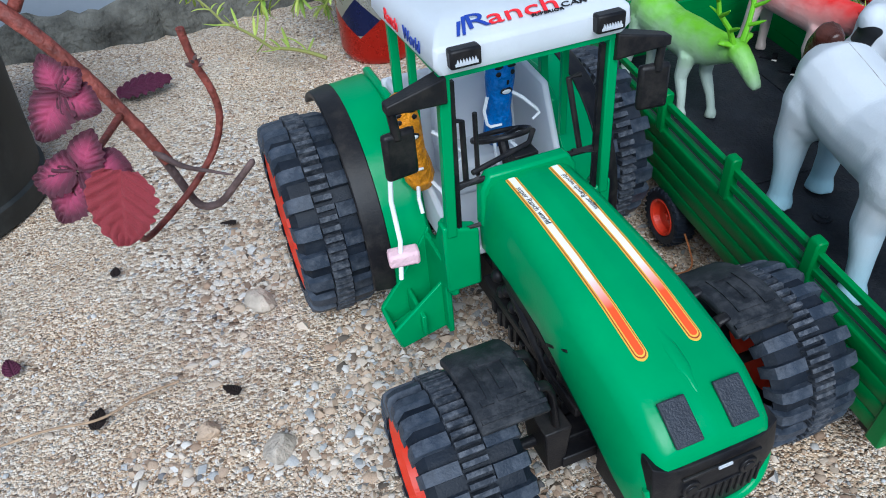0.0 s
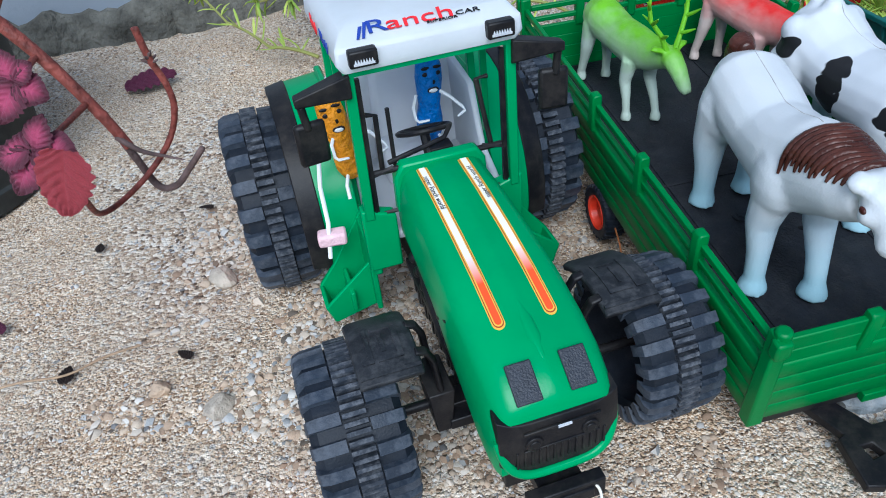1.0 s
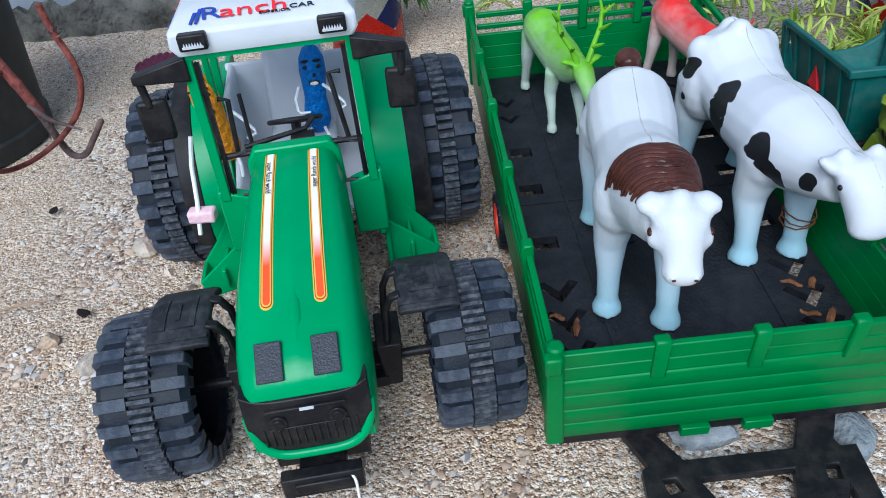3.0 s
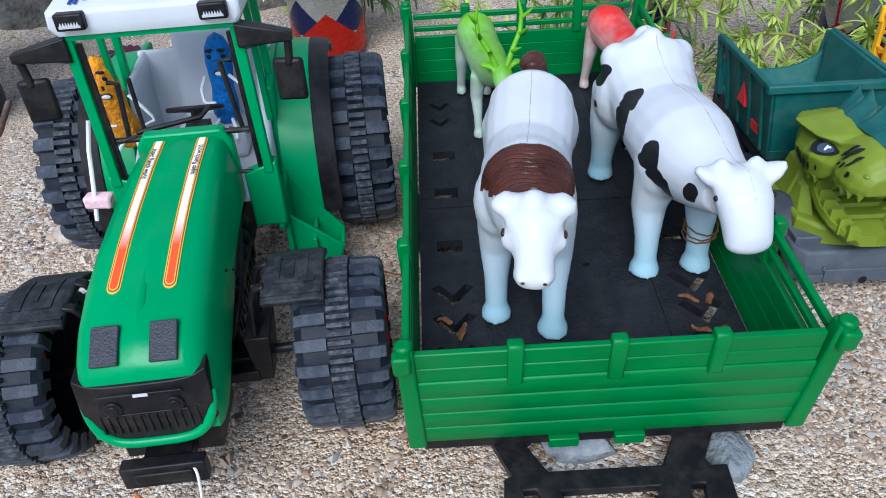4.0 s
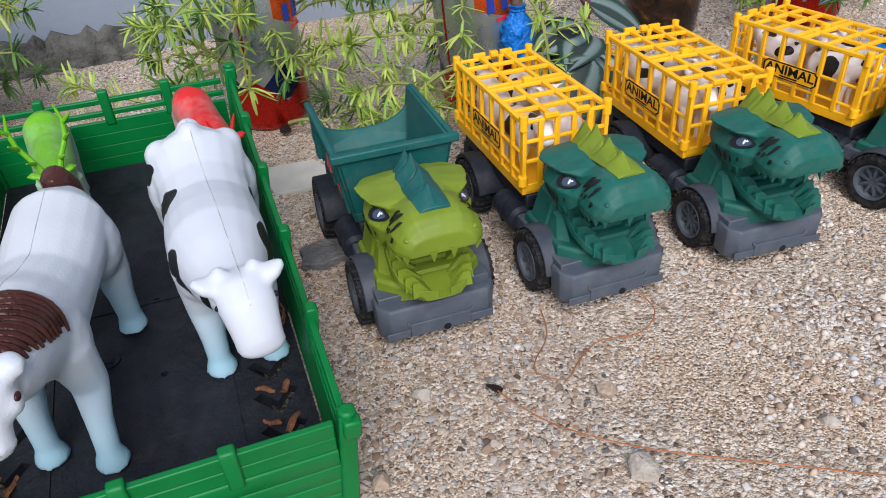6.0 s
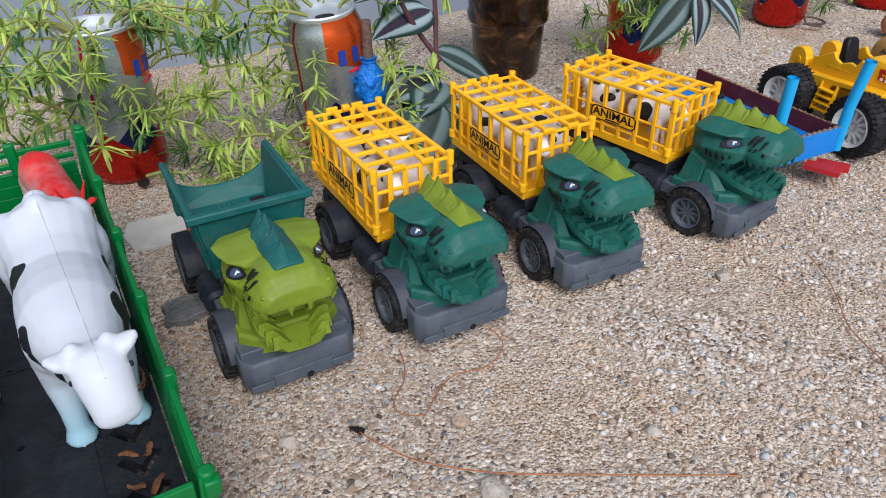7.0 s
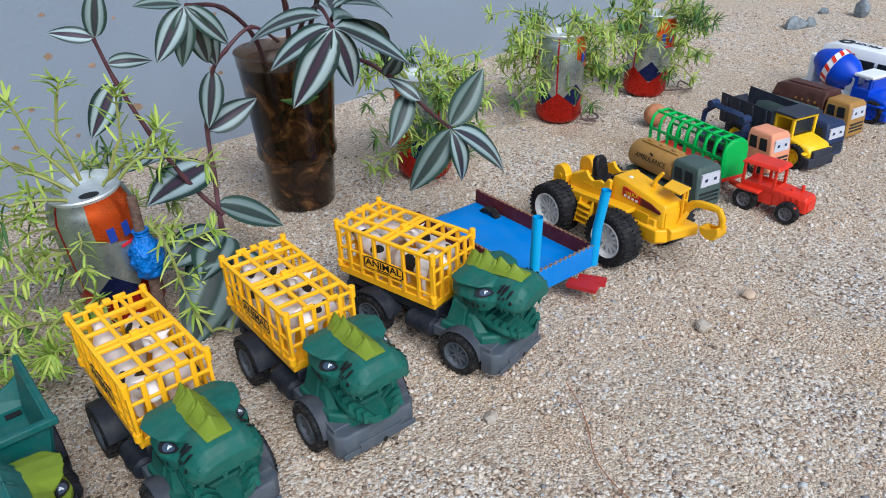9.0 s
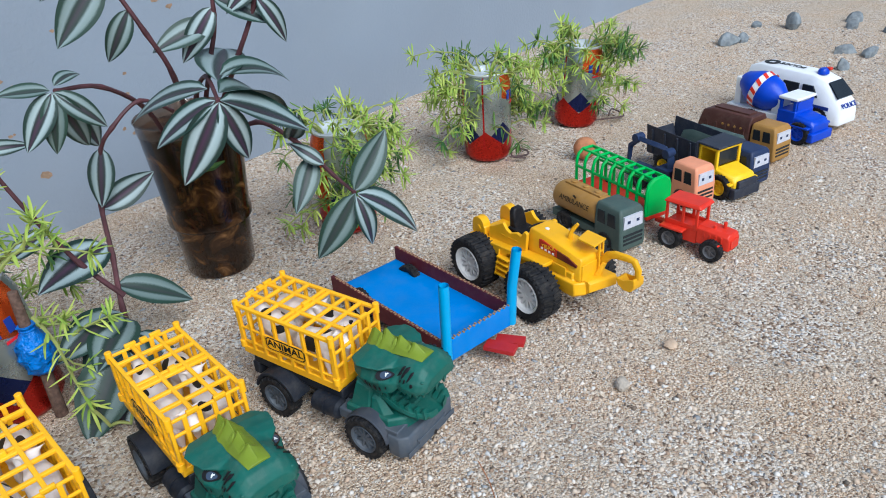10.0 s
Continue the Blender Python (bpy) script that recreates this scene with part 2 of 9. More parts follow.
def thing(name, x, y, z, yaw, label, category, group="", pitch=0.0, roll=0.0):
    """An empty at the base of a thing; x, y, z in cm."""
    ob = new(name)
    ob.empty_display_size = 0.02
    ob.matrix_world = pose(x / 100, y / 100, z / 100, pitch, roll, yaw)
    return tagged(ob, label, category, group)


def single(name, b, material, x, y, z, yaw, label, category, group="", **kw):
    ob = part(name, b, material, None, "", **kw)
    ob.matrix_world = pose(x / 100, y / 100, z / 100, 0, 0, yaw)
    return tagged(ob, label, category, group)


def words(name, text, size, material, parent, m, depth=0.004, bold=0.0):
    """Lettering in the built-in font, size in cm."""
    cu = bpy.data.curves.new(name, "FONT")
    cu.body, cu.size, cu.extrude, cu.align_x, cu.align_y = text, size * 0.01, depth * 0.01, "CENTER", "CENTER"
    cu.offset = bold * size * 0.01
    tmp = bpy.data.objects.new(name, cu)
    scene.collection.objects.link(tmp)
    me = bpy.data.meshes.new_from_object(tmp.evaluated_get(bpy.context.evaluated_depsgraph_get()))
    bpy.data.objects.remove(tmp)
    me.materials.clear()
    me.materials.append(material)
    ob = new(name, me)
    ob.parent = parent
    ob.matrix_basis = m
    return ob


def cmpose(x, y, z, rx=0, ry=0, rz=0):
    return pose(x / 100, y / 100, z / 100, rx, ry, rz)


def value_noise(x, y, scale, seed):
    """Smooth noise in 0..1 over the plane."""
    rng = np.random.RandomState(seed)
    table = rng.rand(256, 256)
    x, y = x / scale, y / scale
    i, j = np.floor(x).astype(int), np.floor(y).astype(int)
    u, v = x - i, y - j
    u, v = u * u * (3 - 2 * u), v * v * (3 - 2 * v)
    a, b = table[i % 256, j % 256], table[(i + 1) % 256, j % 256]
    c, d = table[i % 256, (j + 1) % 256], table[(i + 1) % 256, (j + 1) % 256]
    return (a * (1 - u) + b * u) * (1 - v) + (c * (1 - u) + d * u) * v


# ---- ground and wall ----
def ground_height(x, y):
    h = (value_noise(x, y, 14, 3) - 0.5) * 0.5 + (value_noise(x, y, 4, 4) - 0.5) * 0.22
    return h + (value_noise(x, y, 1.3, 5) - 0.5) * 0.12 + (value_noise(x, y, 0.55, 6) - 0.5) * 0.08 - 0.05


def sand_material():
    m = bpy.data.materials.new("coarse_sand")
    m.use_nodes = True
    N, L = m.node_tree.nodes, m.node_tree.links
    b = N["Principled BSDF"]
    b.inputs["Roughness"].default_value = 0.9
    b.inputs["Specular IOR Level"].default_value = 0.25
    tc = N.new("ShaderNodeTexCoord")

    def vor(scale):
        v = N.new("ShaderNodeTexVoronoi")
        v.inputs["Scale"].default_value = scale
        L.new(tc.outputs["Object"], v.inputs["Vector"])
        return v

    def ramp(src, stops):
        r = N.new("ShaderNodeValToRGB")
        while len(r.color_ramp.elements) < len(stops):
            r.color_ramp.elements.new(0.5)
        for e, (p, c) in zip(r.color_ramp.elements, stops):
            e.position, e.color = p, (*c, 1)
        L.new(src, r.inputs["Fac"])
        return r.outputs["Color"]

    def mixc(a, c, fac, mode="MIX"):
        k = N.new("ShaderNodeMixRGB")
        k.blend_type = mode
        L.new(a, k.inputs["Color1"])
        L.new(c, k.inputs["Color2"])
        if isinstance(fac, float):
            k.inputs["Fac"].default_value = fac
        else:
            L.new(fac, k.inputs["Fac"])
        return k.outputs["Color"]

    grains = ((0.0, (0.11, 0.08, 0.065)), (0.12, (0.34, 0.235, 0.165)), (0.3, (0.54, 0.42, 0.31)), (0.56, (0.68, 0.57, 0.46)), (0.82, (0.94, 0.88, 0.8)), (0.94, (0.62, 0.61, 0.6)), (1.0, (0.2, 0.2, 0.21)))
    v1, v2 = vor(1150), vor(480)
    s1 = N.new("ShaderNodeSeparateColor")
    s2 = N.new("ShaderNodeSeparateColor")
    L.new(v1.outputs["Color"], s1.inputs["Color"])
    L.new(v2.outputs["Color"], s2.inputs["Color"])
    c1, c2 = ramp(s1.outputs["Red"], grains), ramp(s2.outputs["Green"], grains)
    big = N.new("ShaderNodeTexNoise")
    big.inputs["Scale"].default_value = 9
    big.inputs["Detail"].default_value = 5
    L.new(tc.outputs["Object"], big.inputs["Vector"])
    pick = N.new("ShaderNodeMapRange")
    pick.inputs["From Min"].default_value, pick.inputs["From Max"].default_value = 0.42, 0.6
    L.new(big.outputs["Fac"], pick.inputs["Value"])
    col = mixc(c1, c2, pick.outputs["Result"])
    v3 = vor(250)
    s3 = N.new("ShaderNodeSeparateColor")
    L.new(v3.outputs["Color"], s3.inputs["Color"])
    some = N.new("ShaderNodeMapRange")
    some.inputs["From Min"].default_value, some.inputs["From Max"].default_value = 0.62, 0.66
    L.new(s3.outputs["Blue"], some.inputs["Value"])
    keep = N.new("ShaderNodeMapRange")
    keep.inputs["From Min"].default_value, keep.inputs["From Max"].default_value = 0.4, 0.3
    L.new(v3.outputs["Distance"], keep.inputs["Value"])
    both3 = N.new("ShaderNodeMath")
    both3.operation = "MULTIPLY"
    L.new(some.outputs["Result"], both3.inputs[0])
    L.new(keep.outputs["Result"], both3.inputs[1])
    col = mixc(col, ramp(s3.outputs["Red"], grains), both3.outputs["Value"])
    tint = ramp(big.outputs["Fac"], ((0.32, (0.95, 0.86, 0.75)), (0.5, (0.94, 0.91, 0.85)), (0.68, (0.9, 0.91, 0.92))))
    col = mixc(col, tint, 1.0, "MULTIPLY")
    fine = N.new("ShaderNodeTexNoise")
    fine.inputs["Scale"].default_value = 3200
    L.new(tc.outputs["Object"], fine.inputs["Vector"])
    L.new(mixc(col, ramp(fine.outputs["Fac"], ((0.3, (0.66, 0.64, 0.61)), (0.7, (1.3, 1.27, 1.24)))), 0.8, "MULTIPLY"), b.inputs["Base Color"])
    h = N.new("ShaderNodeMath")
    h.operation = "MULTIPLY_ADD"
    h.inputs[1].default_value = 2.0
    L.new(v2.outputs["Distance"], h.inputs[0])
    L.new(v1.outputs["Distance"], h.inputs[2])
    bp = N.new("ShaderNodeBump")
    bp.inputs["Strength"].default_value = 0.9
    bp.inputs["Distance"].default_value = 0.0009
    bp.invert = True
    lump = N.new("ShaderNodeTexNoise")
    lump.inputs["Scale"].default_value = 420
    lump.inputs["Detail"].default_value = 4
    L.new(tc.outputs["Object"], lump.inputs["Vector"])
    both = N.new("ShaderNodeMath")
    both.operation = "MULTIPLY_ADD"
    both.inputs[1].default_value = -1.2
    L.new(lump.outputs["Fac"], both.inputs[0])
    L.new(h.outputs["Value"], both.inputs[2])
    L.new(both.outputs["Value"], bp.inputs["Height"])
    L.new(bp.outputs["Normal"], b.inputs["Normal"])
    return m


SAND = sand_material()


def build_ground():
    def axis(lo, hi, step):
        inner = np.arange(lo, hi + step, step)
        outer = np.array([5, 15, 40, 100, 250, 600, 1500, 4000])
        return np.concatenate([lo - outer[::-1], inner, inner[-1] + outer])

    xs, ys = axis(-52, 230, 0.75), axis(2, 205, 0.75)
    X, Y = np.meshgrid(xs, ys, indexing="ij")
    Z = ground_height(X, Y)
    nx, ny = len(xs), len(ys)
    v = np.stack([X, Y, Z], -1).reshape(-1, 3) * 0.01
    i, j = np.meshgrid(np.arange(nx - 1), np.arange(ny - 1), indexing="ij")
    a = (i * ny + j).ravel()
    f = np.stack([a, a + ny, a + ny + 1, a + 1], -1)
    me = bpy.data.meshes.new("ground")
    me.from_pydata(v.tolist(), [], f.tolist())
    me.polygons.foreach_set("use_smooth", [True] * len(f))
    me.materials.append(SAND)
    return tagged(new("ground", me), "pale coarse sand and grit with scattered pebbles", "ground", kind="structure")


build_ground()

WALL_YAW = 23.4
WALLPAINT = mat("wall_paint", (0.255, 0.295, 0.35), rough=0.38, var=0.06, size=30, bump=0.12, grain=0.5, dust=0.06)
PLASTER = mat("rough_plaster", (0.1, 0.098, 0.085), rough=0.9, var=0.6, size=2.2, bump=0.9, grain=0.7, dust=0.5, dustcol=(0.22, 0.21, 0.18))


def build_wall():
    b = B()
    b.box((0, 7.5, 120), (1400, 15, 260))
    w = single("wall_north", b, WALLPAINT, 0, 77.4, 0, WALL_YAW, "pale blue-grey painted garden wall with faint stains", "wall")
    w["kind"] = "structure"
    # uneven foot of bare plaster
    b = B()
    rng = np.random.RandomState(8)
    n = 150
    rings = []
    for i in range(n + 1):
        x = -120 + 122 * i / n
        t, h = 1.2 + rng.rand() * 0.9, 2.6 + rng.rand() * 1.0
        rings.append([(x, 0.2, -2), (x, -t - 0.4, -2), (x, -t, h * 0.55), (x, -t * 0.55, h), (x, 0.2, h + 0.1)])
    b.rings(rings)
    k = single("wall_foot", b, PLASTER, 0, 77.4, 0, WALL_YAW, "rough bare plaster foot of the wall, stained dark", "trim", smooth=60)
    k["kind"] = "structure"


build_wall()


# ---- wheels ----
def wheel(parent, x, y, z, r, w, side, lugs, rim_mat, hub=0.58, chunky=True, tyre_mat=None, spokes=0, rim_label=""):
    """A wheel about the x axis: a tyre with its tread, and a dished rim on the outer side (side = -1 or 1)."""
    tyre_mat = tyre_mat or RUBBER
    b = B()
    turn = Matrix.Rotation(radians(90), 4, "Y")
    h = w / 2
    rb = r * (0.91 if chunky else 0.95)
    prof = [(r * hub, -h * 0.8), (r * hub * 1.12, -h * 0.96), (rb * 0.9, -h), (rb, -h * 0.82), (rb, h * 0.82), (rb * 0.9, h), (r * hub * 1.12, h * 0.96), (r * hub, h * 0.8), (r * hub, -h * 0.8)]
    b.lathe(prof, 44, turn)
    band = B()
    for i in range(lugs):
        a = 2 * math.pi * i / lugs
        if chunky:
            m = Matrix.Rotation(a, 4, "X")
            pitch = 2 * math.pi * r / lugs
            for k in range(3):
                band.hexa([(sx * h * 0.25, sy * pitch * wd, zz) for zz, wd in ((rb * 0.97, 0.11), (r * 1.0, 0.08)) for sx, sy in ((-1, -1), (1, -1), (1, 1), (-1, 1))], Matrix.Rotation(a + k * 2 * math.pi / lugs / 3, 4, "X"))
        else:
            m = Matrix.Rotation(a, 4, "X")
            d = math.pi * r / lugs * 0.55
            for s in (-1, 1):
                band.hexa([(s * h * 0.1, -d, rb * 0.97), (s * h, -d * 0.2, rb * 0.93), (s * h, d * 1.1, rb * 0.93), (s * h * 0.1, d * 0.3, rb * 0.97), (s * h * 0.1, -d * 0.9, r), (s * h * 0.95, -d * 0.1, r * 0.98), (s * h * 0.95, d, r * 0.98), (s * h * 0.1, d * 0.2, r)], m)
    wob = new("wheel")
    wob.parent = parent
    wob.matrix_basis = cmpose(x, y, z)
    part("tyre", b, tyre_mat, wob, smooth=30)
    part("tread_band", band, LUG if chunky else tyre_mat, wob, smooth=0)["kind"] = "stuff"
    if chunky:
        d = 2 * math.pi * r / lugs * 0.25
        for sd, ph in ((-1, 0.0), (1, 0.5)):
            b = B()
            b.rings([[(sd * h * u, -d * w, lo), (sd * h * u, d * w, lo), (sd * h * u, d * w * 0.88, hi), (sd * h * u, -d * w * 0.88, hi)] for u, w, lo, hi in ((0.29, 1.0, rb * 0.95, r * 0.975), (0.8, 1.0, rb * 0.9, r * 0.968), (0.98, 0.95, rb * 0.84, r * 0.94), (1.04, 0.85, rb * 0.78, r * 0.88))])
            me = mesh_of("tread_lug", b, LUGBLUE, 30)
            for i in range(lugs):
                lug = new("tread_lug", me)
                lug.parent = wob
                lug.matrix_basis = Matrix.Rotation((i + ph) * 2 * math.pi / lugs, 4, "X")
    b = B()
    rr = r * hub * 1.02
    o = side * h
    prof = [(0.001, o * 0.55), (rr * 0.22, o * 0.55), (rr * 0.26, o * 0.35), (rr * 0.78, o * 0.25), (rr * 0.88, o * 0.85), (rr, o * 0.98), (rr * 1.02, o * 0.6), (rr * 1.0, -o * 0.8)]
    b.lathe(prof, 32, turn)
    for i in range(spokes):
        m = Matrix.Rotation(2 * math.pi * i / spokes, 4, "X")
        b.hexa([(o * q, s * rr * ww, zz) for zz, ww in ((rr * 0.15, 0.09), (rr * 0.92, 0.07)) for q, s in ((0.2, -1), (0.62, -1), (0.62, 1), (0.2, 1))], m)
    part("rim", b, rim_mat, wob, rim_label, smooth=30)
    return wob


# ---- farm tractor ----
STRIPE_EDGE = mat("stripe_gold", (0.75, 0.42, 0.06), rough=0.4, var=0.05)
STRIPE_DARK = mat("stripe_brown", (0.3, 0.06, 0.02), rough=0.4, var=0.05)
FENDER = mat("dusty_mudguard", (0.014, 0.016, 0.02), rough=0.5, var=0.3, size=1.2, bump=0.2, dust=0.35, dustcol=(0.2, 0.2, 0.21), spec=0.25)
LAMPGLASS = mat("dark_lens", (0.032, 0.036, 0.046), rough=0.4, var=0.15, size=0.3, bump=0.5, grain=0.07)
INKRED = mat("ink_red", (0.7, 0.02, 0.03), rough=0.4, var=0.05)
INKBLUE = mat("ink_blue", (0.02, 0.05, 0.3), rough=0.4, var=0.05)
INKBLACK = mat("ink_black", (0.01, 0.01, 0.012), rough=0.45, var=0.05)


def fade_material():
    """White print that turns orange-red towards the nose."""
    m = mat("stripe_fade", (0.85, 0.82, 0.76), rough=0.4, var=0.04)
    N, L = m.node_tree.nodes, m.node_tree.links
    b = N["Principled BSDF"]
    tc = N.new("ShaderNodeTexCoord")
    sx = N.new("ShaderNodeSeparateXYZ")
    L.new(tc.outputs["Object"], sx.inputs["Vector"])
    mr = N.new("ShaderNodeMapRange")
    mr.inputs["From Min"].default_value, mr.inputs["From Max"].default_value = 0.057, 0.043
    L.new(sx.outputs["Y"], mr.inputs["Value"])
    old = b.inputs["Base Color"].links[0].from_socket
    mix = N.new("ShaderNodeMixRGB")
    mix.inputs["Color2"].default_value = (0.85, 0.09, 0.02, 1)
    L.new(mr.outputs["Result"], mix.inputs["Fac"])
    L.new(old, mix.inputs["Color1"])
    L.new(mix.outputs["Color"], b.inputs["Base Color"])
    return m


STRIPE = fade_material()
HOOD = [  # y, half width, top, bottom
    (11.7, 1.78, 9.55, 6.4), (11.2, 1.8, 9.62, 6.5), (9.0, 1.9, 9.55, 6.75), (6.5, 2.0, 9.3, 6.7), (4.5, 2.08, 9.0, 6.2), (2.8, 2.1, 8.62, 5.65), (1.6, 2.08, 8.25, 5.0), (0.8, 2.02, 7.85, 4.6), (0.3, 1.95, 7.5, 4.5), (0.05, 1.85, 7.15, 4.5),
]


def hood_top(y):
    ys = [r[0] for r in HOOD][::-1]
    return float(np.interp(y, ys, [r[2] for r in HOOD][::-1]))


def build_tractor(x, y, yaw):
    t = thing("toy_tractor", x, y, 0, yaw, "large green plastic toy tractor with white roof on black lugged wheels", "toy tractor")
    # hood
    b = B()
    rings = []
    for yy, w, zt, zb in HOOD:
        half = [(1.07 * w, zb), (1.09 * w, zb + (zt - zb) * 0.3), (1.06 * w, zt - 1.55), (1.0 * w, zt - 0.75), (0.9 * w, zt - 0.28), (0.72 * w, zt - 0.06), (0.2 * w, zt), (0.06 * w, zt + 0.06)]
        rings.append([(-a, yy, c) for a, c in half] + [(a, yy, c) for a, c in half[::-1]])
    b.rings(rings)
    hood = part("hood", b, GREEN, t, smooth=50)
    b = B()
    b.prism([(-2.0, 7.6), (-1.95, 9.3), (-1.6, 9.85), (1.6, 9.85), (1.95, 9.3), (2.0, 7.6)], "y", 11.3, 11.9)
    part("hood_rim", b, GREEN, hood, bevel=0.12)
    b = B()
    b.sweep([(0, yy, hood_top(yy) + 0.0) for yy in (4.4, 3.4, 2.6, 2.0, 1.4, 0.9)], [(0.04, 0.02), (0.09, 0.06), (0.22, 0.11), (0.24, 0.12), (0.12, 0.08), (0.04, 0.02)], 12, side=(1, 0, 0))
    part("nose_boss", b, GREEN, hood)
    for s in (-1, 1):
        for name, hw, lift, ya, yb, mt in (("decal_border", 0.225, 0.012, 2.5, 11.1, STRIPE_EDGE), ("decal_line", 0.19, 0.024, 2.56, 11.1, STRIPE_DARK), ("decal_line", 0.16, 0.036, 2.6, 11.1, STRIPE_EDGE), ("decal_fill", 0.118, 0.048, 2.65, 11.1, STRIPE)):
            b = B()
            ring = []
            for i in range(25):
                yy = ya + (yb - ya) * (i / 24) ** 2.2
                k = min(1.0, math.sqrt(max(0.0, 1 - (1 - min((yy - ya) / hw, 1)) ** 2))) if hw else 1
                k = max(k, 0.05)
                xc = s * 0.9 * (1 - 0.03 * (yy - 2.5) / 8.5)
                zz = hood_top(yy) + lift - 0.01
                ring.append([(xc - hw * k, yy, zz - 0.03), (xc + hw * k, yy, zz - 0.03), (xc + hw * k, yy, zz), (xc - hw * k, yy, zz)])
            b.rings(ring)
            part(name, b, mt, hood, smooth=0)
        words("decal_word", "super Ranch world", 0.3, INKBLACK, hood, cmpose(s * 0.9, 9.3, hood_top(9.3) + 0.05, 0, -1.5 * s, -90 if s < 0 else 90), depth=0.004)
        # lamps on the nose
        b = B()
        tilt = Matrix.Rotation(radians(33), 4, "X")
        b.box((s * 0.9, 0.72, 7.86), (0.86, 1.3, 0.14), tilt)
        part("headlight", b, LAMPGLASS, t, "dark textured headlight panel", bevel=0.04)
        # side vents
        b = B()
        for k in range(3):
            b.box((s * 2.17, 5.0 + 0.3 * k, 7.2 - 0.22 * k), (0.1, 1.2 - 0.3 * k, 0.12), Matrix.Rotation(radians(-35), 4, "X"))
        part("vent", b, BLACK, hood, bevel=0.03)
    b = B()
    ring = []
    for k in range(13):
        xx = -2.04 + 4.08 * k / 12
        bow = 0.22 * (xx / 2.04) ** 4
        up = 0.5 * (xx / 2.04) ** 6
        ring.append([(xx, -0.16 + bow, 4.5 + up), (xx, -0.22 + bow, 6.1), (xx, -0.06 + bow, 6.85 + 0.4 * up), (xx, 0.5 + bow, 6.95 + 0.4 * up), (xx, 0.7, 4.6 + up)])
    b.rings(ring)
    for k in range(13):
        xx = -1.5 + 0.25 * k
        b.box((xx, -0.2 + 0.22 * (xx / 2.04) ** 4, 5.32), (0.09, 0.1, 0.8))
    for s in (-1, 1):
        b.cyl((s * 0.95, -0.12, 6.05), (s * 0.95, -0.27, 6.05), 0.3, n=20)
        b.cyl((s * 0.95, -0.22, 6.05), (s * 0.95, -0.31, 6.05), 0.18, n=16)
    b.box((0, -0.2, 6.6), (2.6, 0.1, 0.09))
    b.box((0, -0.22, 5.78), (2.6, 0.08, 0.07))
    part("grille", b, BLACK, t, "black ribbed grille", bevel=0.03)
    b = B()
    b.box((0.05, -0.27, 6.6), (0.45, 0.05, 0.09))
    part("badge", b, WHITE, t)
    b = B()
    loop = []
    for k in range(29):
        a = 0.2 + (math.pi - 0.4) * k / 28
        c, q = math.cos(a), math.sin(a)
        loop.append((-2.02 * math.copysign(abs(c) ** 0.5, c), 0.8 - 1.0 * q ** 0.4, 7.0 - 2.58 * q ** 0.62))
    b.sweep(loop, [(0.14, 0.17)] * 29, 12)
    part("grille_lip", b, GREEN, t)
    # chassis and engine
    b = B()
    b.box((0, 9.5, 3.6), (2.6, 17, 2.2))
    b.box((0, 6.5, 5.4), (3.0, 10.5, 2.4))
    b.box((0, 2.0, 3.5), (3.3, 2.6, 1.5))
    b.box((0, 0.2, 3.2), (1.6, 1.4, 0.6))
    for s in (-1, 1):
        b.box((s * 1.6, 8.0, 4.7), (0.7, 7.5, 0.4))
        b.hexa([(s * 1.5, 1.0, 4.2), (s * 1.9, 1.0, 4.2), (s * 1.95, 9.8, 6.3), (s * 1.5, 9.8, 6.3), (s * 1.5, 1.0, 4.6), (s * 1.9, 1.0, 4.6), (s * 1.95, 9.8, 6.9), (s * 1.5, 9.8, 6.9)])
        for k in range(12):
            b.ball((s * 1.7, 5.4 + 0.48 * k, 5.2 + 0.45 * (k % 2)), 0.3, 6)
            b.box((s * 1.55, 5.5 + 0.5 * k, 3.6 + 0.3 * (k % 2)), (0.6, 0.32, 0.8))
        b.sweep([(s * 1.7, 9.6, 6.0), (s * 1.9, 8.0, 5.8), (s * 1.85, 6.2, 4.6), (s * 1.7, 4.6, 4.4)], 0.22, 8)
    part("chassis", b, BLACK, t, "black moulded chassis and engine block", bevel=0.05)
    b = B()
    b.box((0, -0.5, 3.3), (2.75, 0.5, 0.95))
    b.box((0, -0.75, 3.3), (1.9, 0.16, 0.45))
    part("bumper", b, BLACK, t, bevel=0.06)
    b = B()
    b.box((0, 4.8, 3.0), (6, 0.9, 0.8))
    b.box((0, 4.9, 2.9), (5.2, 2.2, 0.5))
    for s in (-1, 1):
        b.hexa([(s * 2.5, 3.9, 2.6), (s * 3.1, 3.9, 2.6), (s * 3.1, 5.4, 2.6), (s * 2.5, 5.4, 2.6), (s * 2.3, 3.8, 4.8), (s * 3.3, 3.8, 4.8), (s * 3.3, 5.8, 4.8), (s * 2.3, 5.8, 4.8)])
        b.cyl((s * 2.4, 4.8, 3.35), (s * 7, 4.8, 3.35), 0.2)
        for yy in (4.1, 5.5):
            b.sweep([(s * 3.5, yy, 7.0), (s * 3.15, yy, 6.9), (s * 2.9, yy + 0.1, 6.3), (s * 2.75, yy, 4.7)], [(0.22, 0.14)] * 4, 8)
    pieces("front_axle", "axle_bracket", b, BLACK, t, bevel=0.06)
    b = B()
    b.cyl((-7, 19.6, 4.68), (7, 19.6, 4.68), 0.5)
    b.box((0, 19.3, 4.6), (6, 3, 3))
    part("rear_axle", b, BLACK, t, bevel=0.06)
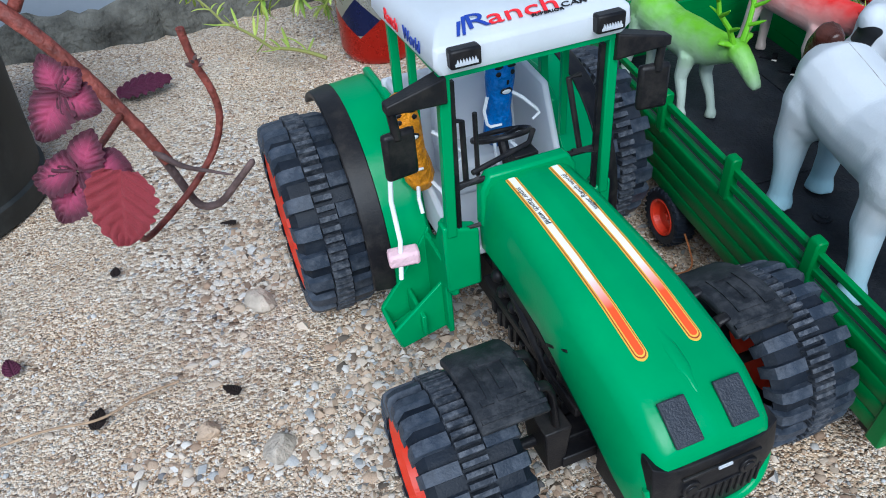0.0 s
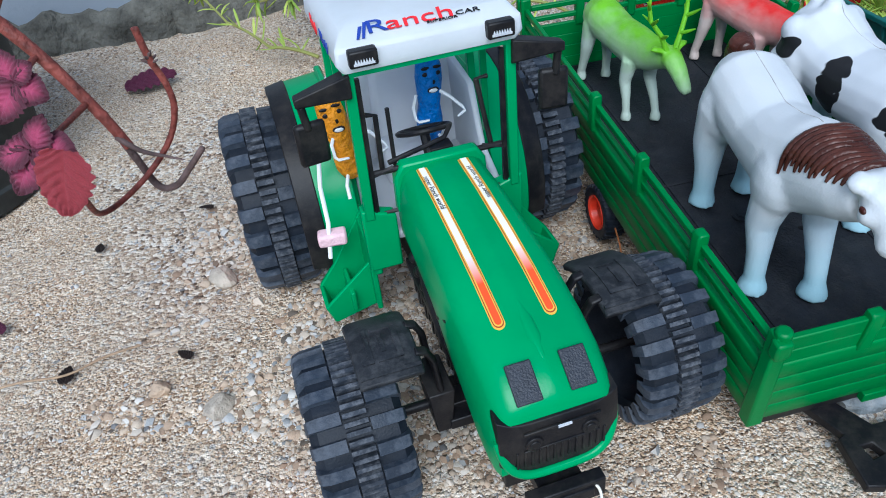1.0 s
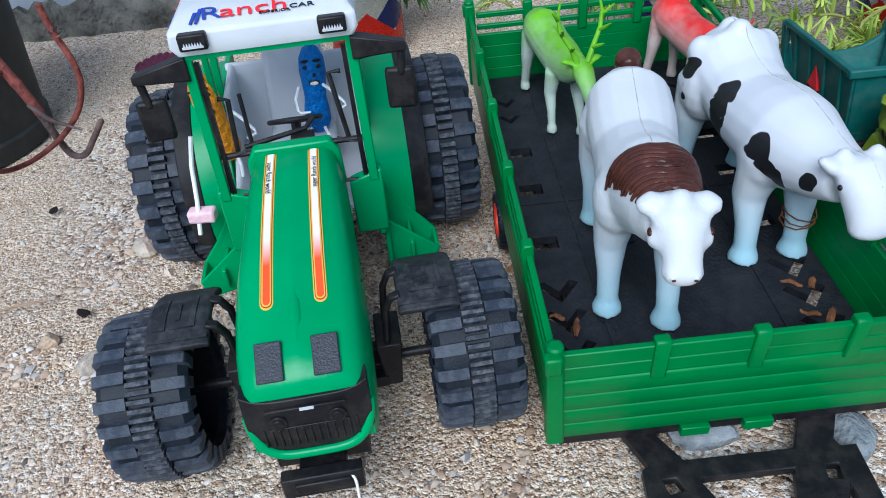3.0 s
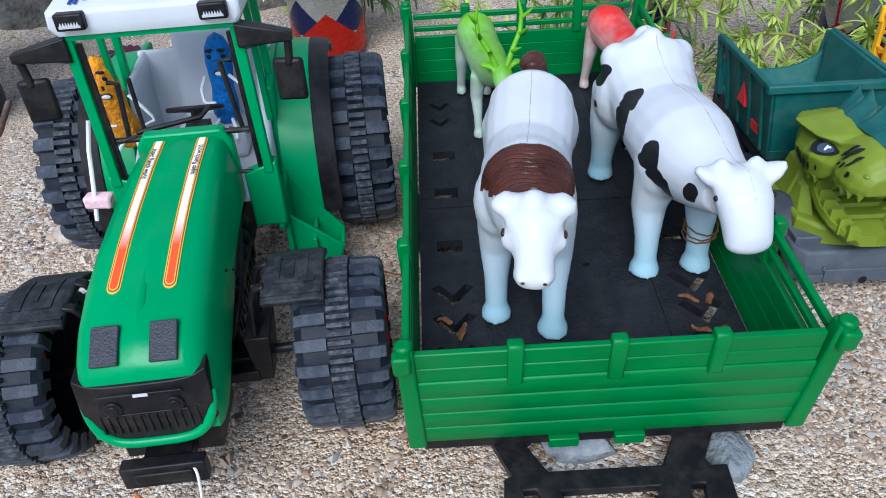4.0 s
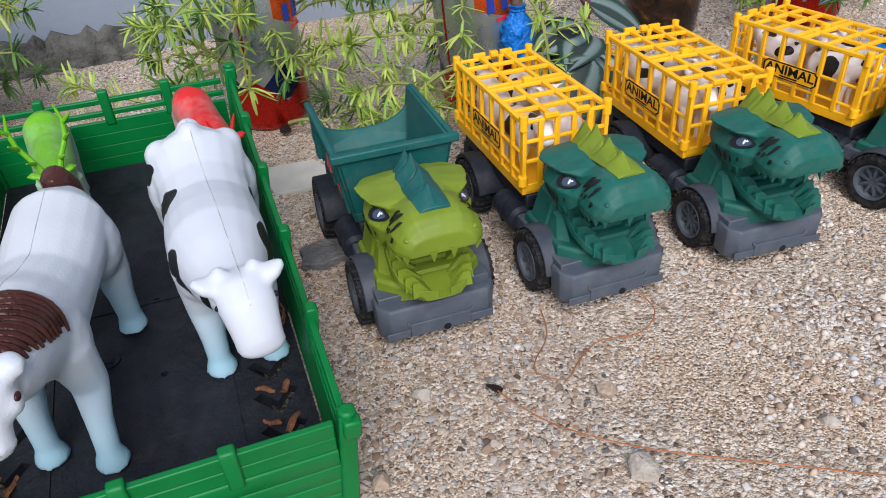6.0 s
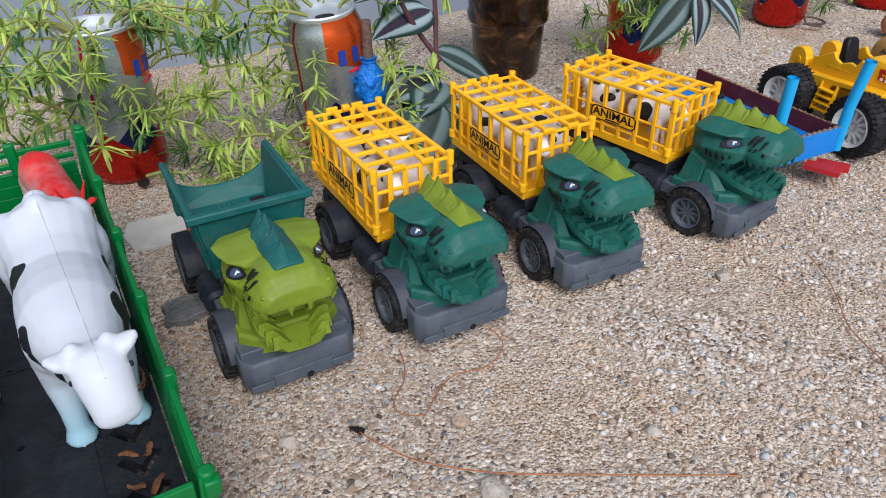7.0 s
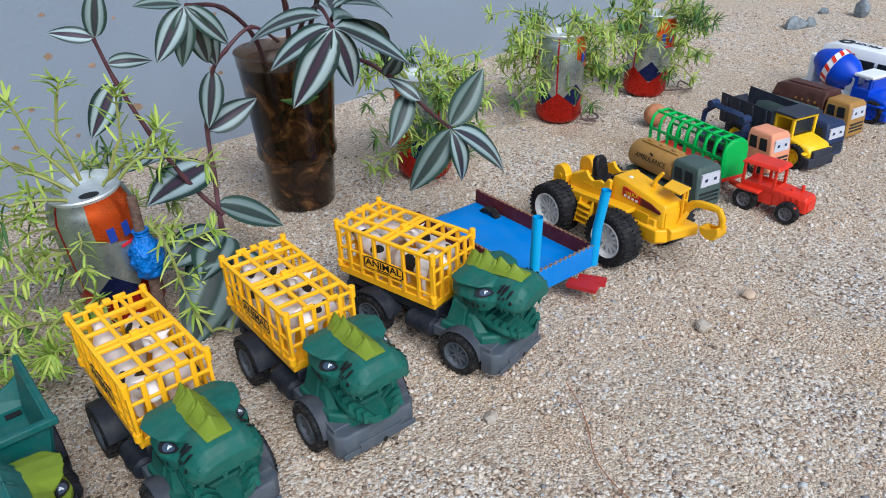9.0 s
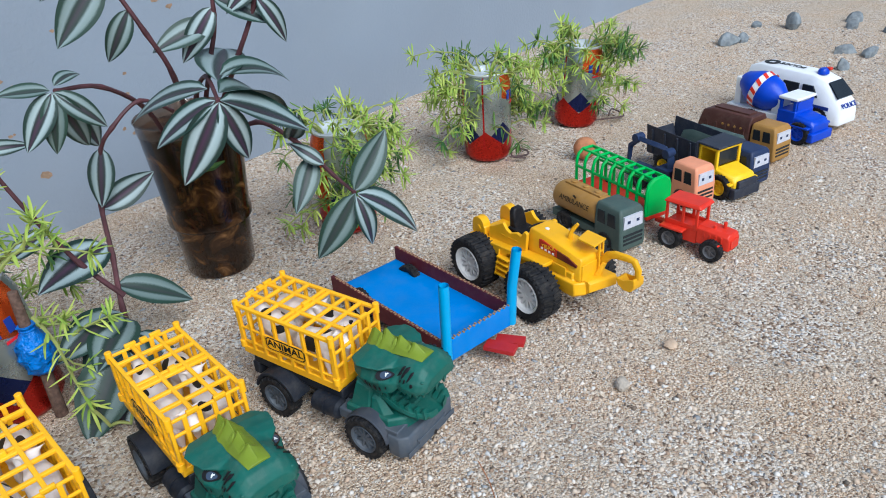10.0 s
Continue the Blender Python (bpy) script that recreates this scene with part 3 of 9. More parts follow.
    # front fenders
    for s in (-1, 1):
        b = B()
        ring = []
        for i in range(13):
            a = radians(66 + 60 * i / 12)
            ring.append([(s * xx, 4.8 - rr * math.cos(a), 3.4 + rr * math.sin(a)) for xx, rr in ((3.35, 3.66), (3.6, 3.74), (5.35, 3.74), (5.6, 3.66), (5.6, 3.42), (3.35, 3.42))])
        b.rings(ring)
        fender = part("front_fender", b, FENDER, t, "dusty black front mudguard", bevel=0.07)
        b = B()

        def bar(xa, xb, ga, gb):
            """A low raised bar that follows the mudguard's curve."""
            b.rings([[(s * xx, 4.8 - rr * math.cos(g), 3.4 + rr * math.sin(g)) for xx, rr in ((xa, 3.7), (xb, 3.7), (xb, 3.79), (xa, 3.79))] for g in [radians(ga + (gb - ga) * k / 4) for k in range(5)]])

        bar(3.85, 4.05, 78, 104)
        bar(3.85, 4.75, 78, 81)
        bar(3.85, 4.75, 101, 104)
        bar(4.4, 4.55, 84, 98)
        bar(4.9, 5.05, 78, 104)
        bar(4.9, 5.3, 78, 81)
        bar(3.4, 5.5, 70, 72)
        part("relief", b, FENDER, fender, smooth=0)
        wheel(t, s * 6.0, 4.8, 3.35, 3.35, 3.25, s, 22, RED, hub=0.7, rim_label="orange-red rim")
        wheel(t, s * 7.0, 19.6, 4.68, 4.68, 3.0, s, 22, RED, hub=0.7, rim_label="orange-red rim")
    # cab
    b = B()
    for s in (-1, 1):
        b.prism([(s * 2.1, 4.9), (s * 3.55, 4.9), (s * 3.55, 8.1), (s * 2.1, 7.6)], "y", 11.35, 12.0)
        b.prism([(11.4, 4.6), (11.4, 8.0), (12.2, 8.0), (13.0, 6.4), (14.2, 5.8), (14.8, 6.2), (15.4, 9.8), (17.0, 10.6), (21, 10.6), (21, 4.6)], "x", s * 3.05, s * 3.4)
    part("cab_body", b, GREEN, t, bevel=0.1)
    for s in (-1, 1):
        for p0, p1, w in (((3.2, 11.5, 7.6), (3.1, 11.3, 14.35), 0.28), ((3.2, 16.3, 9.9), (3.1, 16.5, 14.35), 0.24), ((3.15, 14.6, 8.6), (3.1, 14.4, 14.35), 0.2)):
            b = B()
            b.sweep([(s * p0[0], p0[1], p0[2]), (s * p1[0], p1[1], p1[2])], w, 4, side=(1, 1, 0))
            part("pillar", b, GREEN, t, bevel=0.05)
        b = B()
        b.sweep([(s * 2.85, 11.55, 7.7), (s * 2.8, 11.4, 13.8)], 0.13, 4, side=(1, 1, 0))
        b.sweep([(s * 1.9, 11.5, 7.7), (s * 2.9, 11.5, 7.7), (s * 2.85, 11.5, 9.5), (s * 1.9, 11.6, 9.7)], 0.11, 4)
        part("window_frame", b, BLACK, t)
        # rear fender
        b = B()
        ring = []
        for i in range(17):
            a = radians(-22 + 150 * i / 16)
            ring.append([(s * xx, 19.6 - rr * math.cos(a), 4.7 + rr * math.sin(a)) for xx, rr in ((3.3, 5.7), (5.0, 5.55), (5.0, 5.3), (3.3, 5.45))])
        b.rings(ring)
        part("rear_fender", b, GREEN, t, bevel=0.05)
        b = B()
        ring = []
        for i in range(17):
            a = radians(-12 + 145 * i / 16)
            ring.append([(s * xx, 19.6 - rr * math.cos(a), 4.7 + rr * math.sin(a)) for xx, rr in ((4.95, 5.62), (5.9, 5.45), (5.9, 5.2), (4.95, 5.25))])
        b.rings(ring)
        part("fender_flare", b, BLACK, t, "black rubber fender edge", bevel=0.05)
        # step pocket
        b = B()
        b.hexa([(s * 3.3, 12.3, 2.3), (s * 5.5, 12.5, 1.75), (s * 5.55, 13.7, 1.75), (s * 3.3, 14.2, 2.3), (s * 3.3, 12.3, 2.6), (s * 5.4, 12.5, 2.05), (s * 5.45, 13.7, 2.05), (s * 3.3, 14.2, 2.6)])
        b.prism([(s * 3.3, 2.3), (s * 5.5, 1.75), (s * 5.8, 2.75), (s * 5.4, 3.1), (s * 3.3, 4.9)], "y", 12.3, 12.5)
        b.prism([(s * 3.3, 2.3), (s * 5.5, 1.75), (s * 5.8, 2.75), (s * 4.9, 3.9), (s * 3.3, 6.4)], "y", 13.95, 14.2)
        b.prism([(s * 5.4, 1.75), (s * 5.55, 1.75), (s * 5.85, 2.75), (s * 5.65, 2.8)], "y", 12.35, 14.1)
        b.box((s * 4.5, 12.95, 3.0), (0.2, 2.0, 1.0))
        b.box((s * 3.4, 13.0, 4.2), (0.25, 2.4, 3.8))
        pieces("step", "step_plate", b, GREEN, t, bevel=0.06)
        # mirror
        b = B()
        b.hexa([(s * 3.1, 10.9, 13.3), (s * 5.2, 10.8, 13.4), (s * 5.2, 11.3, 13.4), (s * 3.1, 11.7, 12.9), (s * 3.1, 10.9, 14.2), (s * 5.2, 10.8, 13.75), (s * 5.2, 11.3, 13.75), (s * 3.1, 11.7, 14.2)])
        b.cyl((s * 5.0, 11.05, 13.4), (s * 4.9, 11.05, 12.4), 0.16, n=10)
        arm = part("mirror_arm", b, BLACK, t, bevel=0.06)
        b = B()
        b.box((s * 4.85, 11.15, 11.8), (1.2, 0.35, 1.75), Matrix.Rotation(radians(-8 * s), 4, "Z"))
        part("mirror", b, BLACK, arm, bevel=0.15)
        # lamp on the roof edge
        b = B()
        b.box((s * 2.55, 10.75, 14.85), (1.05, 0.5, 0.62))
        lamp = part("roof_lamp", b, BLACK, t, bevel=0.08)
        b = B()
        for k in range(7):
            b.prism([(s * 2.55 - 0.35 + 0.1 * k, 14.72), (s * 2.55 - 0.25 + 0.1 * k, 14.72), (s * 2.55 - 0.3 + 0.1 * k, 14.88)], "y", 10.44, 10.52)
        b.box((s * 2.55, 10.5, 14.7), (0.76, 0.08, 0.08))
        part("lens", b, WHITE, lamp, "small white toothed lens", smooth=0)
    # inside
    b = B()
    b.box((0, 15.0, 6.2), (6.1, 6.6, 0.4))
    b.hexa([(-3.0, 18.2, 6.0), (3.0, 18.2, 6.0), (3.0, 18.6, 6.0), (-3.0, 18.6, 6.0), (-3.2, 18.6, 10.9), (3.2, 18.6, 10.9), (3.2, 18.9, 10.9), (-3.2, 18.9, 10.9)])
    for s in (-1, 1):
        b.prism([(11.9, 6.0), (18.6, 6.0), (18.8, 10.9), (15.6, 10.6), (14.4, 8.0), (12.2, 7.0)], "x", s * 2.75, s * 3.04)
    part("cab_tub", b, TUBWHITE, t, bevel=0.12)
    b = B()
    b.box((0.1, 16.6, 7.2), (3.2, 2.8, 1.6))
    b.hexa([(-1.5, 17.2, 7.6), (1.8, 17.2, 7.6), (1.8, 18.2, 7.6), (-1.5, 18.2, 7.6), (-1.2, 17.8, 12.1), (1.6, 17.8, 12.1), (1.6, 18.4, 12.1), (-1.2, 18.4, 12.1)])
    part("seat", b, TUBWHITE, t, bevel=0.3)
    b = B()
    c = Vector((0.1, 14.0, 9.7))
    m = Matrix.Translation(c) @ Matrix.Rotation(radians(-24), 4, "X")
    pts = [m @ Vector((1.15 * math.cos(2 * math.pi * k / 28), 1.15 * math.sin(2 * math.pi * k / 28), 0)) for k in range(28)]
    b.sweep(pts, 0.11, 8, loop=True)
    for k in range(3):
        b.sweep([m @ Vector((0, 0, -0.1)), m @ Vector((1.1 * math.cos(2.1 * k + 0.5), 1.1 * math.sin(2.1 * k + 0.5), 0))], 0.09, 6)
    b.sweep([m @ Vector((0, 0, 0)), (0.1, 12.6, 7.2)], 0.22, 8)
    part("steering_wheel", b, BLACK, t)
    b = B()
    b.sweep([(-3.0, 11.6, 9.6), (3.0, 11.6, 9.6)], 0.13, 6)
    b.sweep([(-1.7, 12.2, 9.4), (-1.7, 12.2, 12.0)], 0.1, 6)
    b.sweep([(2.4, 11.9, 9.5), (2.0, 12.2, 12.4), (2.5, 12.2, 12.4)], 0.12, 6)
    b.sweep([(-2.3, 11.9, 9.5), (-2.2, 12.2, 11.8), (-2.6, 12.2, 11.9)], 0.12, 6)
    b.sweep([(-2.0, 12.0, 9.7), (0.6, 12.6, 9.9), (1.0, 13.0, 10.2)], 0.12, 6)
    b.box((0.4, 12.7, 9.3), (1.0, 0.7, 0.6))
    part("dashboard", b, BLACK, t, bevel=0.05)
    # roof
    b = B()
    b.rings([[(-w, ya, z), (w, ya, z), (w + 0.1, yb, z), (-w - 0.1, yb, z)] for z, w, ya, yb in ((14.25, 3.3, 10.95, 17.0), (14.6, 3.5, 10.8, 17.2), (15.15, 3.45, 10.85, 17.2), (15.55, 3.1, 11.5, 16.8), (15.7, 2.6, 12.4, 16.2))], caps=False)
    b.f.append((16, 17, 18, 19))
    roof = part("roof", b, WHITE, t, "white roof with red and blue print", bevel=0.12)
    b = B()
    b.box((0, 11.2, 14.15), (6.2, 0.25, 0.25))
    for s in (-1, 1):
        b.box((s * 3.1, 14, 14.15), (0.25, 5.8, 0.25))
    part("roof_frame", b, GREEN, t)
    # print on the slope behind the front edge
    xx = -2.6
    slope = cmpose(0, 11.25, 15.44, 31, 0, 0)
    for w, hh in ((0.1, 0.5), (0.1, 0.65)):
        b = B()
        b.prism([(xx, -0.2), (xx + w, -0.2), (xx + w + 0.22, -0.2 + hh), (xx + 0.18, -0.2 + hh)], "z", 0.01, 0.05)
        part("print_bar", b, INKBLUE, roof, smooth=0).matrix_basis = slope
        xx += 0.2
    wide = Matrix.Diagonal((1.3, 0.72, 1, 1))
    words("roof_letter", "R", 1.05, INKBLUE, roof, slope @ cmpose(xx + 0.4, 0.18, 0.04) @ wide, depth=0.02)
    words("roof_word", "anch", 1.05, INKRED, roof, slope @ cmpose(xx + 2.0, 0.18, 0.04) @ wide, depth=0.02)
    words("roof_word", "SUPERIOR", 0.2, INKBLACK, roof, slope @ cmpose(xx + 2.75, -0.1, 0.06) @ wide, depth=0.02)
    words("roof_word", "CAR", 0.36, INKBLACK, roof, slope @ cmpose(xx + 3.75, 0.05, 0.04) @ wide, depth=0.02)
    words("side_word", "Ranch", 0.6, INKRED, roof, cmpose(-3.6, 14.7, 14.88, 88, 0, -90), depth=0.02)
    words("side_word", "World", 0.6, INKBLUE, roof, cmpose(-3.56, 12.7, 14.88, 88, 0, -90), depth=0.02)
    return t


build_tractor(7.35, 12.1, 23.5)


# ---- livestock trailer ----
def plate(outer, holes, z0, z1):
    """A flat plate with openings cut through."""
    bm = bmesh.new()
    edges = []
    for loop in [outer] + holes:
        vs = [bm.verts.new((x, y, z1)) for x, y in loop]
        edges += [bm.edges.new((vs[i], vs[(i + 1) % len(vs)])) for i in range(len(vs))]
    bmesh.ops.triangle_fill(bm, use_beauty=True, use_dissolve=False, edges=edges)
    bm.verts.index_update()
    top = [tuple(v.co) for v in bm.verts]
    faces = [[v.index for v in f.verts] for f in bm.faces]
    bm.free()
    n = len(top)
    b = B()
    verts = top + [(x, y, z0) for x, y, _ in top]
    fs = [tuple(f) for f in faces] + [tuple(i + n for i in f[::-1]) for f in faces]
    k = 0
    for loop in [outer] + holes:
        m = len(loop)
        fs += [(k + i, k + (i + 1) % m, k + (i + 1) % m + n, k + i + n) for i in range(m)]
        k += m
    return b.add(verts, fs)


def chevron(x, y, w, d):
    """A V-shaped slot that points to the front."""
    return [(x - w, y), (x - w * 0.62, y + d * 0.18), (x, y - d * 0.42), (x + w * 0.62, y + d * 0.18), (x + w, y), (x, y - d)]


def square(x, y, w, d):
    return [(x - w, y - d), (x + w, y - d), (x + w, y + d), (x - w, y + d)]


def disc(x, y, r, n=10):
    return [(x + r * math.cos(2 * math.pi * k / n), y + r * math.sin(2 * math.pi * k / n)) for k in range(n)]


TRX, TRY, TRZ, TRYAW, TRP = 21.13, 18.46, 1.2, 19.0, 5.6
HALF, LONG = 6.8, 26.8


def build_trailer():
    t = thing("toy_trailer", TRX, TRY, TRZ, TRYAW, "long green plastic livestock trailer with slatted sides and black bed", "toy trailer", pitch=TRP)
    holes = []
    for s in (-1, 1):
        for yy in (2.2, 4.0, 5.8, 7.6):
            holes.append(chevron(s * 5.2, yy, 0.95, 1.15))
        for yy in (21.8, 23.6):
            holes.append(chevron(s * 5.3, yy, 0.7, 0.8))
        for yy in (10.4, 14.6, 18.0):
            holes.append(square(s * 5.2, yy, 0.6, 0.42))
    for yy in (3.0, 8.6, 13.5):
        holes.append(disc(0.9, yy, 0.16))
    b = plate([(-HALF + 0.2, 0.3), (HALF - 0.2, 0.3), (HALF - 0.2, LONG - 0.3), (-HALF + 0.2, LONG - 0.3)], holes, 0.3, 0.75)
    bed = part("bed", b, BED, t, "black ribbed bed with arrow-shaped slots", smooth=0)
    b = B()
    for xx in (-3.6, 3.6):
        b.box((xx, LONG / 2, 0.78), (0.12, LONG - 1, 0.08))
    b.box((0, LONG * 0.5, 0.77), (2 * HALF - 1, 0.12, 0.06))
    part("rib", b, BED, bed)
    b = B()
    b.cyl((-1.3, 10.2, 0.72), (-1.3, 10.2, 0.86), 0.45, n=24)
    b.cyl((-1.3, 10.2, 0.8), (-1.3, 10.2, 0.92), 0.24, n=6)
    part("screw_cap", b, BED, bed)
    b = B()
    b.box((0, 0.5, 0.15), (2 * HALF - 0.4, 1.0, 0.5))
    for xx in (-4.5, 4.5):
        b.box((xx, LONG / 2, 0.0), (0.8, LONG - 1, 0.6))
    part("underframe", b, BLACK, t)

    def wall(name, length, m, posts, slits, tall=5.3):
        """A side: ribbed lower boards, two rails above, posts outside. Drawn along x, outer face to -y."""
        w = new(name)
        w.parent = t
        w.matrix_basis = m
        low = 3.5 if not slits else 3.75
        nb = 4
        for k in range(nb):
            b = B()
            h = low / nb
            z = h * (k + 0.5)
            b.prism([(-0.17, z - h / 2 + 0.02), (0.12, z - h / 2), (0.12, z + h / 2), (-0.13, z + h / 2), (-0.19, z + h / 2 - 0.07), (-0.2, z - h / 2 + 0.07)], "x", -length / 2, length / 2)
            part("board", b, GREEN_T, w, bevel=0.03)
        for z, h in ((4.13, 0.74), (4.9, 0.78)) if slits else ((4.05, 0.34), (4.9, 0.36)):
            b = B()
            b.box((0, 0, z), (length, 0.26, h))
            part("rail", b, GREEN_T, w, bevel=0.06)
        for xx in posts:
            b = B()
            b.prism([(-0.27, low - 0.25), (-0.3, 5.45), (-0.2, 5.62), (0.16, 5.62), (0.2, 5.45), (0.2, low - 0.25)], "x", xx - 0.27, xx + 0.27)
            part("post", b, GREEN_T, w, bevel=0.08)
        return w

    LOW = Matrix.Diagonal((1, 1, 0.89, 1))
    fw = wall("front_wall", 2 * HALF - 0.2, cmpose(0, 0, 0.6) @ LOW, (-3.35, 0.0, 3.3), True)
    wall("back_wall", 2 * HALF - 0.5, cmpose(0, LONG, 0.6, 0, 0, 180) @ LOW, (-3.4, 0, 3.4), False)
    side_posts = [-8.1, -2.9, 2.4, 7.7]
    wall("side_wall", LONG - 0.5, cmpose(-HALF, LONG / 2, 0.6, 1.5, 0, -90) @ LOW, [-p for p in side_posts], False)
    wall("side_wall", LONG - 0.5, cmpose(HALF, LONG / 2, 0.6, 4, 0, 90) @ LOW, side_posts, False)
    for sx in (-1, 1):
        for yy in (0, LONG):
            b = B()
            sy = 1 if yy == 0 else -1
            tip = Matrix.Translation((sx * HALF, yy, 0.3)) @ Matrix.Rotation(radians(4 if sx > 0 else -1.5), 4, "Y")
            b.hexa([(px * 0.33, py * 0.33, z) for z, k in ((0.1, 1), (5.4, 0.9)) for px, py in ((-k, -k), (k, -k), (k, k), (-k, k))], tip)
            b.box((0, 0, 0), (0.6, 0.5, 0.8), tip @ Matrix.Translation((sx * 0.1, -0.3 * sy, 4.9)))
            b.cyl(tip @ Vector((0, -0.1 * sy, 4.8)), tip @ Vector((0, -0.1 * sy, 5.6)), 0.3, n=10)
            part("corner_post", b, GREEN_T, t, bevel=0.1)
    for xx in (-1.5, 0.9):
        b = B()
        b.box((xx, -0.1, 0.2), (1.1, 0.4, 0.5))
        part("clip", b, GREEN_T, t, bevel=0.05)
    # drawbar: an A-shaped flat frame lying in front
    b = plate([(-4.3, 0.6), (-2.6, 0.6), (-2.6, 0.2), (-2.9, 0.0), (-2.2, -1.2), (1.9, -1.2), (2.7, 0.2), (2.6, 0.6), (4.4, 0.6), (3.5, -1.0), (3.6, -1.3), (4.2, -1.3), (4.1, -3.6), (3.3, -3.6), (3.2, -2.9), (1.2, -6.4), (-1.2, -6.4), (-3.0, -3.2), (-3.3, -3.6), (-4.0, -3.4), (-3.8, -1.4), (-3.5, -1.3)], [[(-3.2, -1.9), (-2.7, -1.9), (-2.5, -2.4), (-3.1, -2.5)], [(3.2, -2.0), (2.7, -2.0), (2.6, -2.5), (3.1, -2.6)], [(-1.9, -2.0), (1.6, -2.0), (0.4, -5.4), (-0.4, -5.4)]], -0.55, -0.1)
    part("drawbar", b, BLACK, t, "flat black moulded drawbar frame", bevel=0.06)
    for s in (-1, 1):
        for yy in (14.2,):
            wheel(t, s * 6.6, yy, -0.75, 1.55, 1.1, s, 26, RED, hub=0.6, chunky=False)
    return t


build_trailer()


def on_bed(x, y, z=0.8):
    """A place on the tilted bed: x from its middle line, y from its front board."""
    p = pose(TRX, TRY, TRZ, TRP, 0, TRYAW) @ Vector((x, y, z))
    return p.x, p.y, p.z


DRYBIT = mat("dry_leaf_bit", (0.17, 0.07, 0.03), rough=0.8, var=0.5, size=0.5, bump=0.6, grain=0.2)


def dry_bit(x, y, length, yaw, seed):
    """A curled flake of dead leaf caught in a slot of the bed."""
    rng = random.Random(seed)
    b = B()
    w = 0.15
    length *= 0.75
    b.rings([[(-w * k, v, 0.02 + c), (0, v, 0.1 + c), (w * k, v, 0.02 + c), (0, v, 0.05 + c)] for v, k, c in [(length * (q - 0.5), 0.3 + 0.8 * math.sin(math.pi * (0.1 + 0.8 * q)) + rng.uniform(-0.2, 0.2), 0.18 * math.sin(3 * q + seed) ** 2) for q in (0, 0.2, 0.4, 0.6, 0.8, 1)]])
    single("dry_leaf", b, DRYBIT, *on_bed(x, y, 0.7), TRYAW + yaw, "curled brown dry leaf flake caught on the black bed", "leaf", "dry leaf flakes", smooth=30)


for k, q in enumerate(((5.6, 4.1, 1.5, -35), (4.8, 4.3, 1.1, 55), (5.6, 5.9, 1.0, -30), (4.8, 6.1, 1.2, 60), (5.7, 2.5, 0.8, -25), (4.9, 2.3, 1.0, 50), (-5.6, 5.6, 0.9, 70), (-4.9, 4.9, 1.5, -15), (5.2, 8.0, 0.7, 20))):
    dry_bit(*q, k)


# ---- toy animals ----
def animal(b, body, head, legs, n=18):
    """body, head: lists of (x, y, z, half width, half height); legs: lists of (x, y, z, radius)."""
    for run in (body, head):
        b.sweep([p[:3] for p in run], [(p[3], p[4]) for p in run], n, side=(1, 0, 0))
    for run in legs:
        b.sweep([p[:3] for p in run], [p[3] for p in run], 12)
    return b


def leg(x, y, top, fwd=0.0, r=0.8, hoof=0.62, z0=0.0):
    return [(x * 0.85, y, top, r * 1.35), (x, y + 0.1, top * 0.62, r), (x, y + fwd * 0.6, top * 0.36, r * 0.72), (x, y + fwd, top * 0.14, r * 0.66), (x, y + fwd - 0.05, 0.35, hoof), (x, y + fwd - 0.1, z0, hoof * 1.12)]


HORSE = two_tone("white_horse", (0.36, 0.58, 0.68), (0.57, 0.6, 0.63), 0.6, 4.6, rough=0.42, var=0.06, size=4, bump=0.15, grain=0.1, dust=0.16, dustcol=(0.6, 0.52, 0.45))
BROWN = mat("brown_paint", (0.06, 0.018, 0.012), rough=0.28, var=0.4, size=1.0, bump=0.3, grain=0.3)
EYEBROWN = mat("eye_brown", (0.05, 0.012, 0.01), rough=0.25, var=0.1)


SEAM = mat("mould_seam", (0.45, 0.44, 0.43), rough=0.6, var=0.4, size=0.5)


def seam(t, body, y0, y1, x0=0.0, x1=0.0):
    """The fine mould line along an animal's back, laid on its skin."""
    bpy.context.view_layer.update()
    skin = body.evaluated_get(bpy.context.evaluated_depsgraph_get())
    pts = []
    for k in range(41):
        u = k / 40
        hit, place, normal, _ = skin.ray_cast(Vector((x0 + (x1 - x0) * u, y0 + (y1 - y0) * u, 20)) * 0.01, Vector((0, 0, -1)))
        if hit:
            pts.append(place * 100)
    b = B()
    b.sweep(pts, 0.018, 5)
    part("seam", b, SEAM, t)


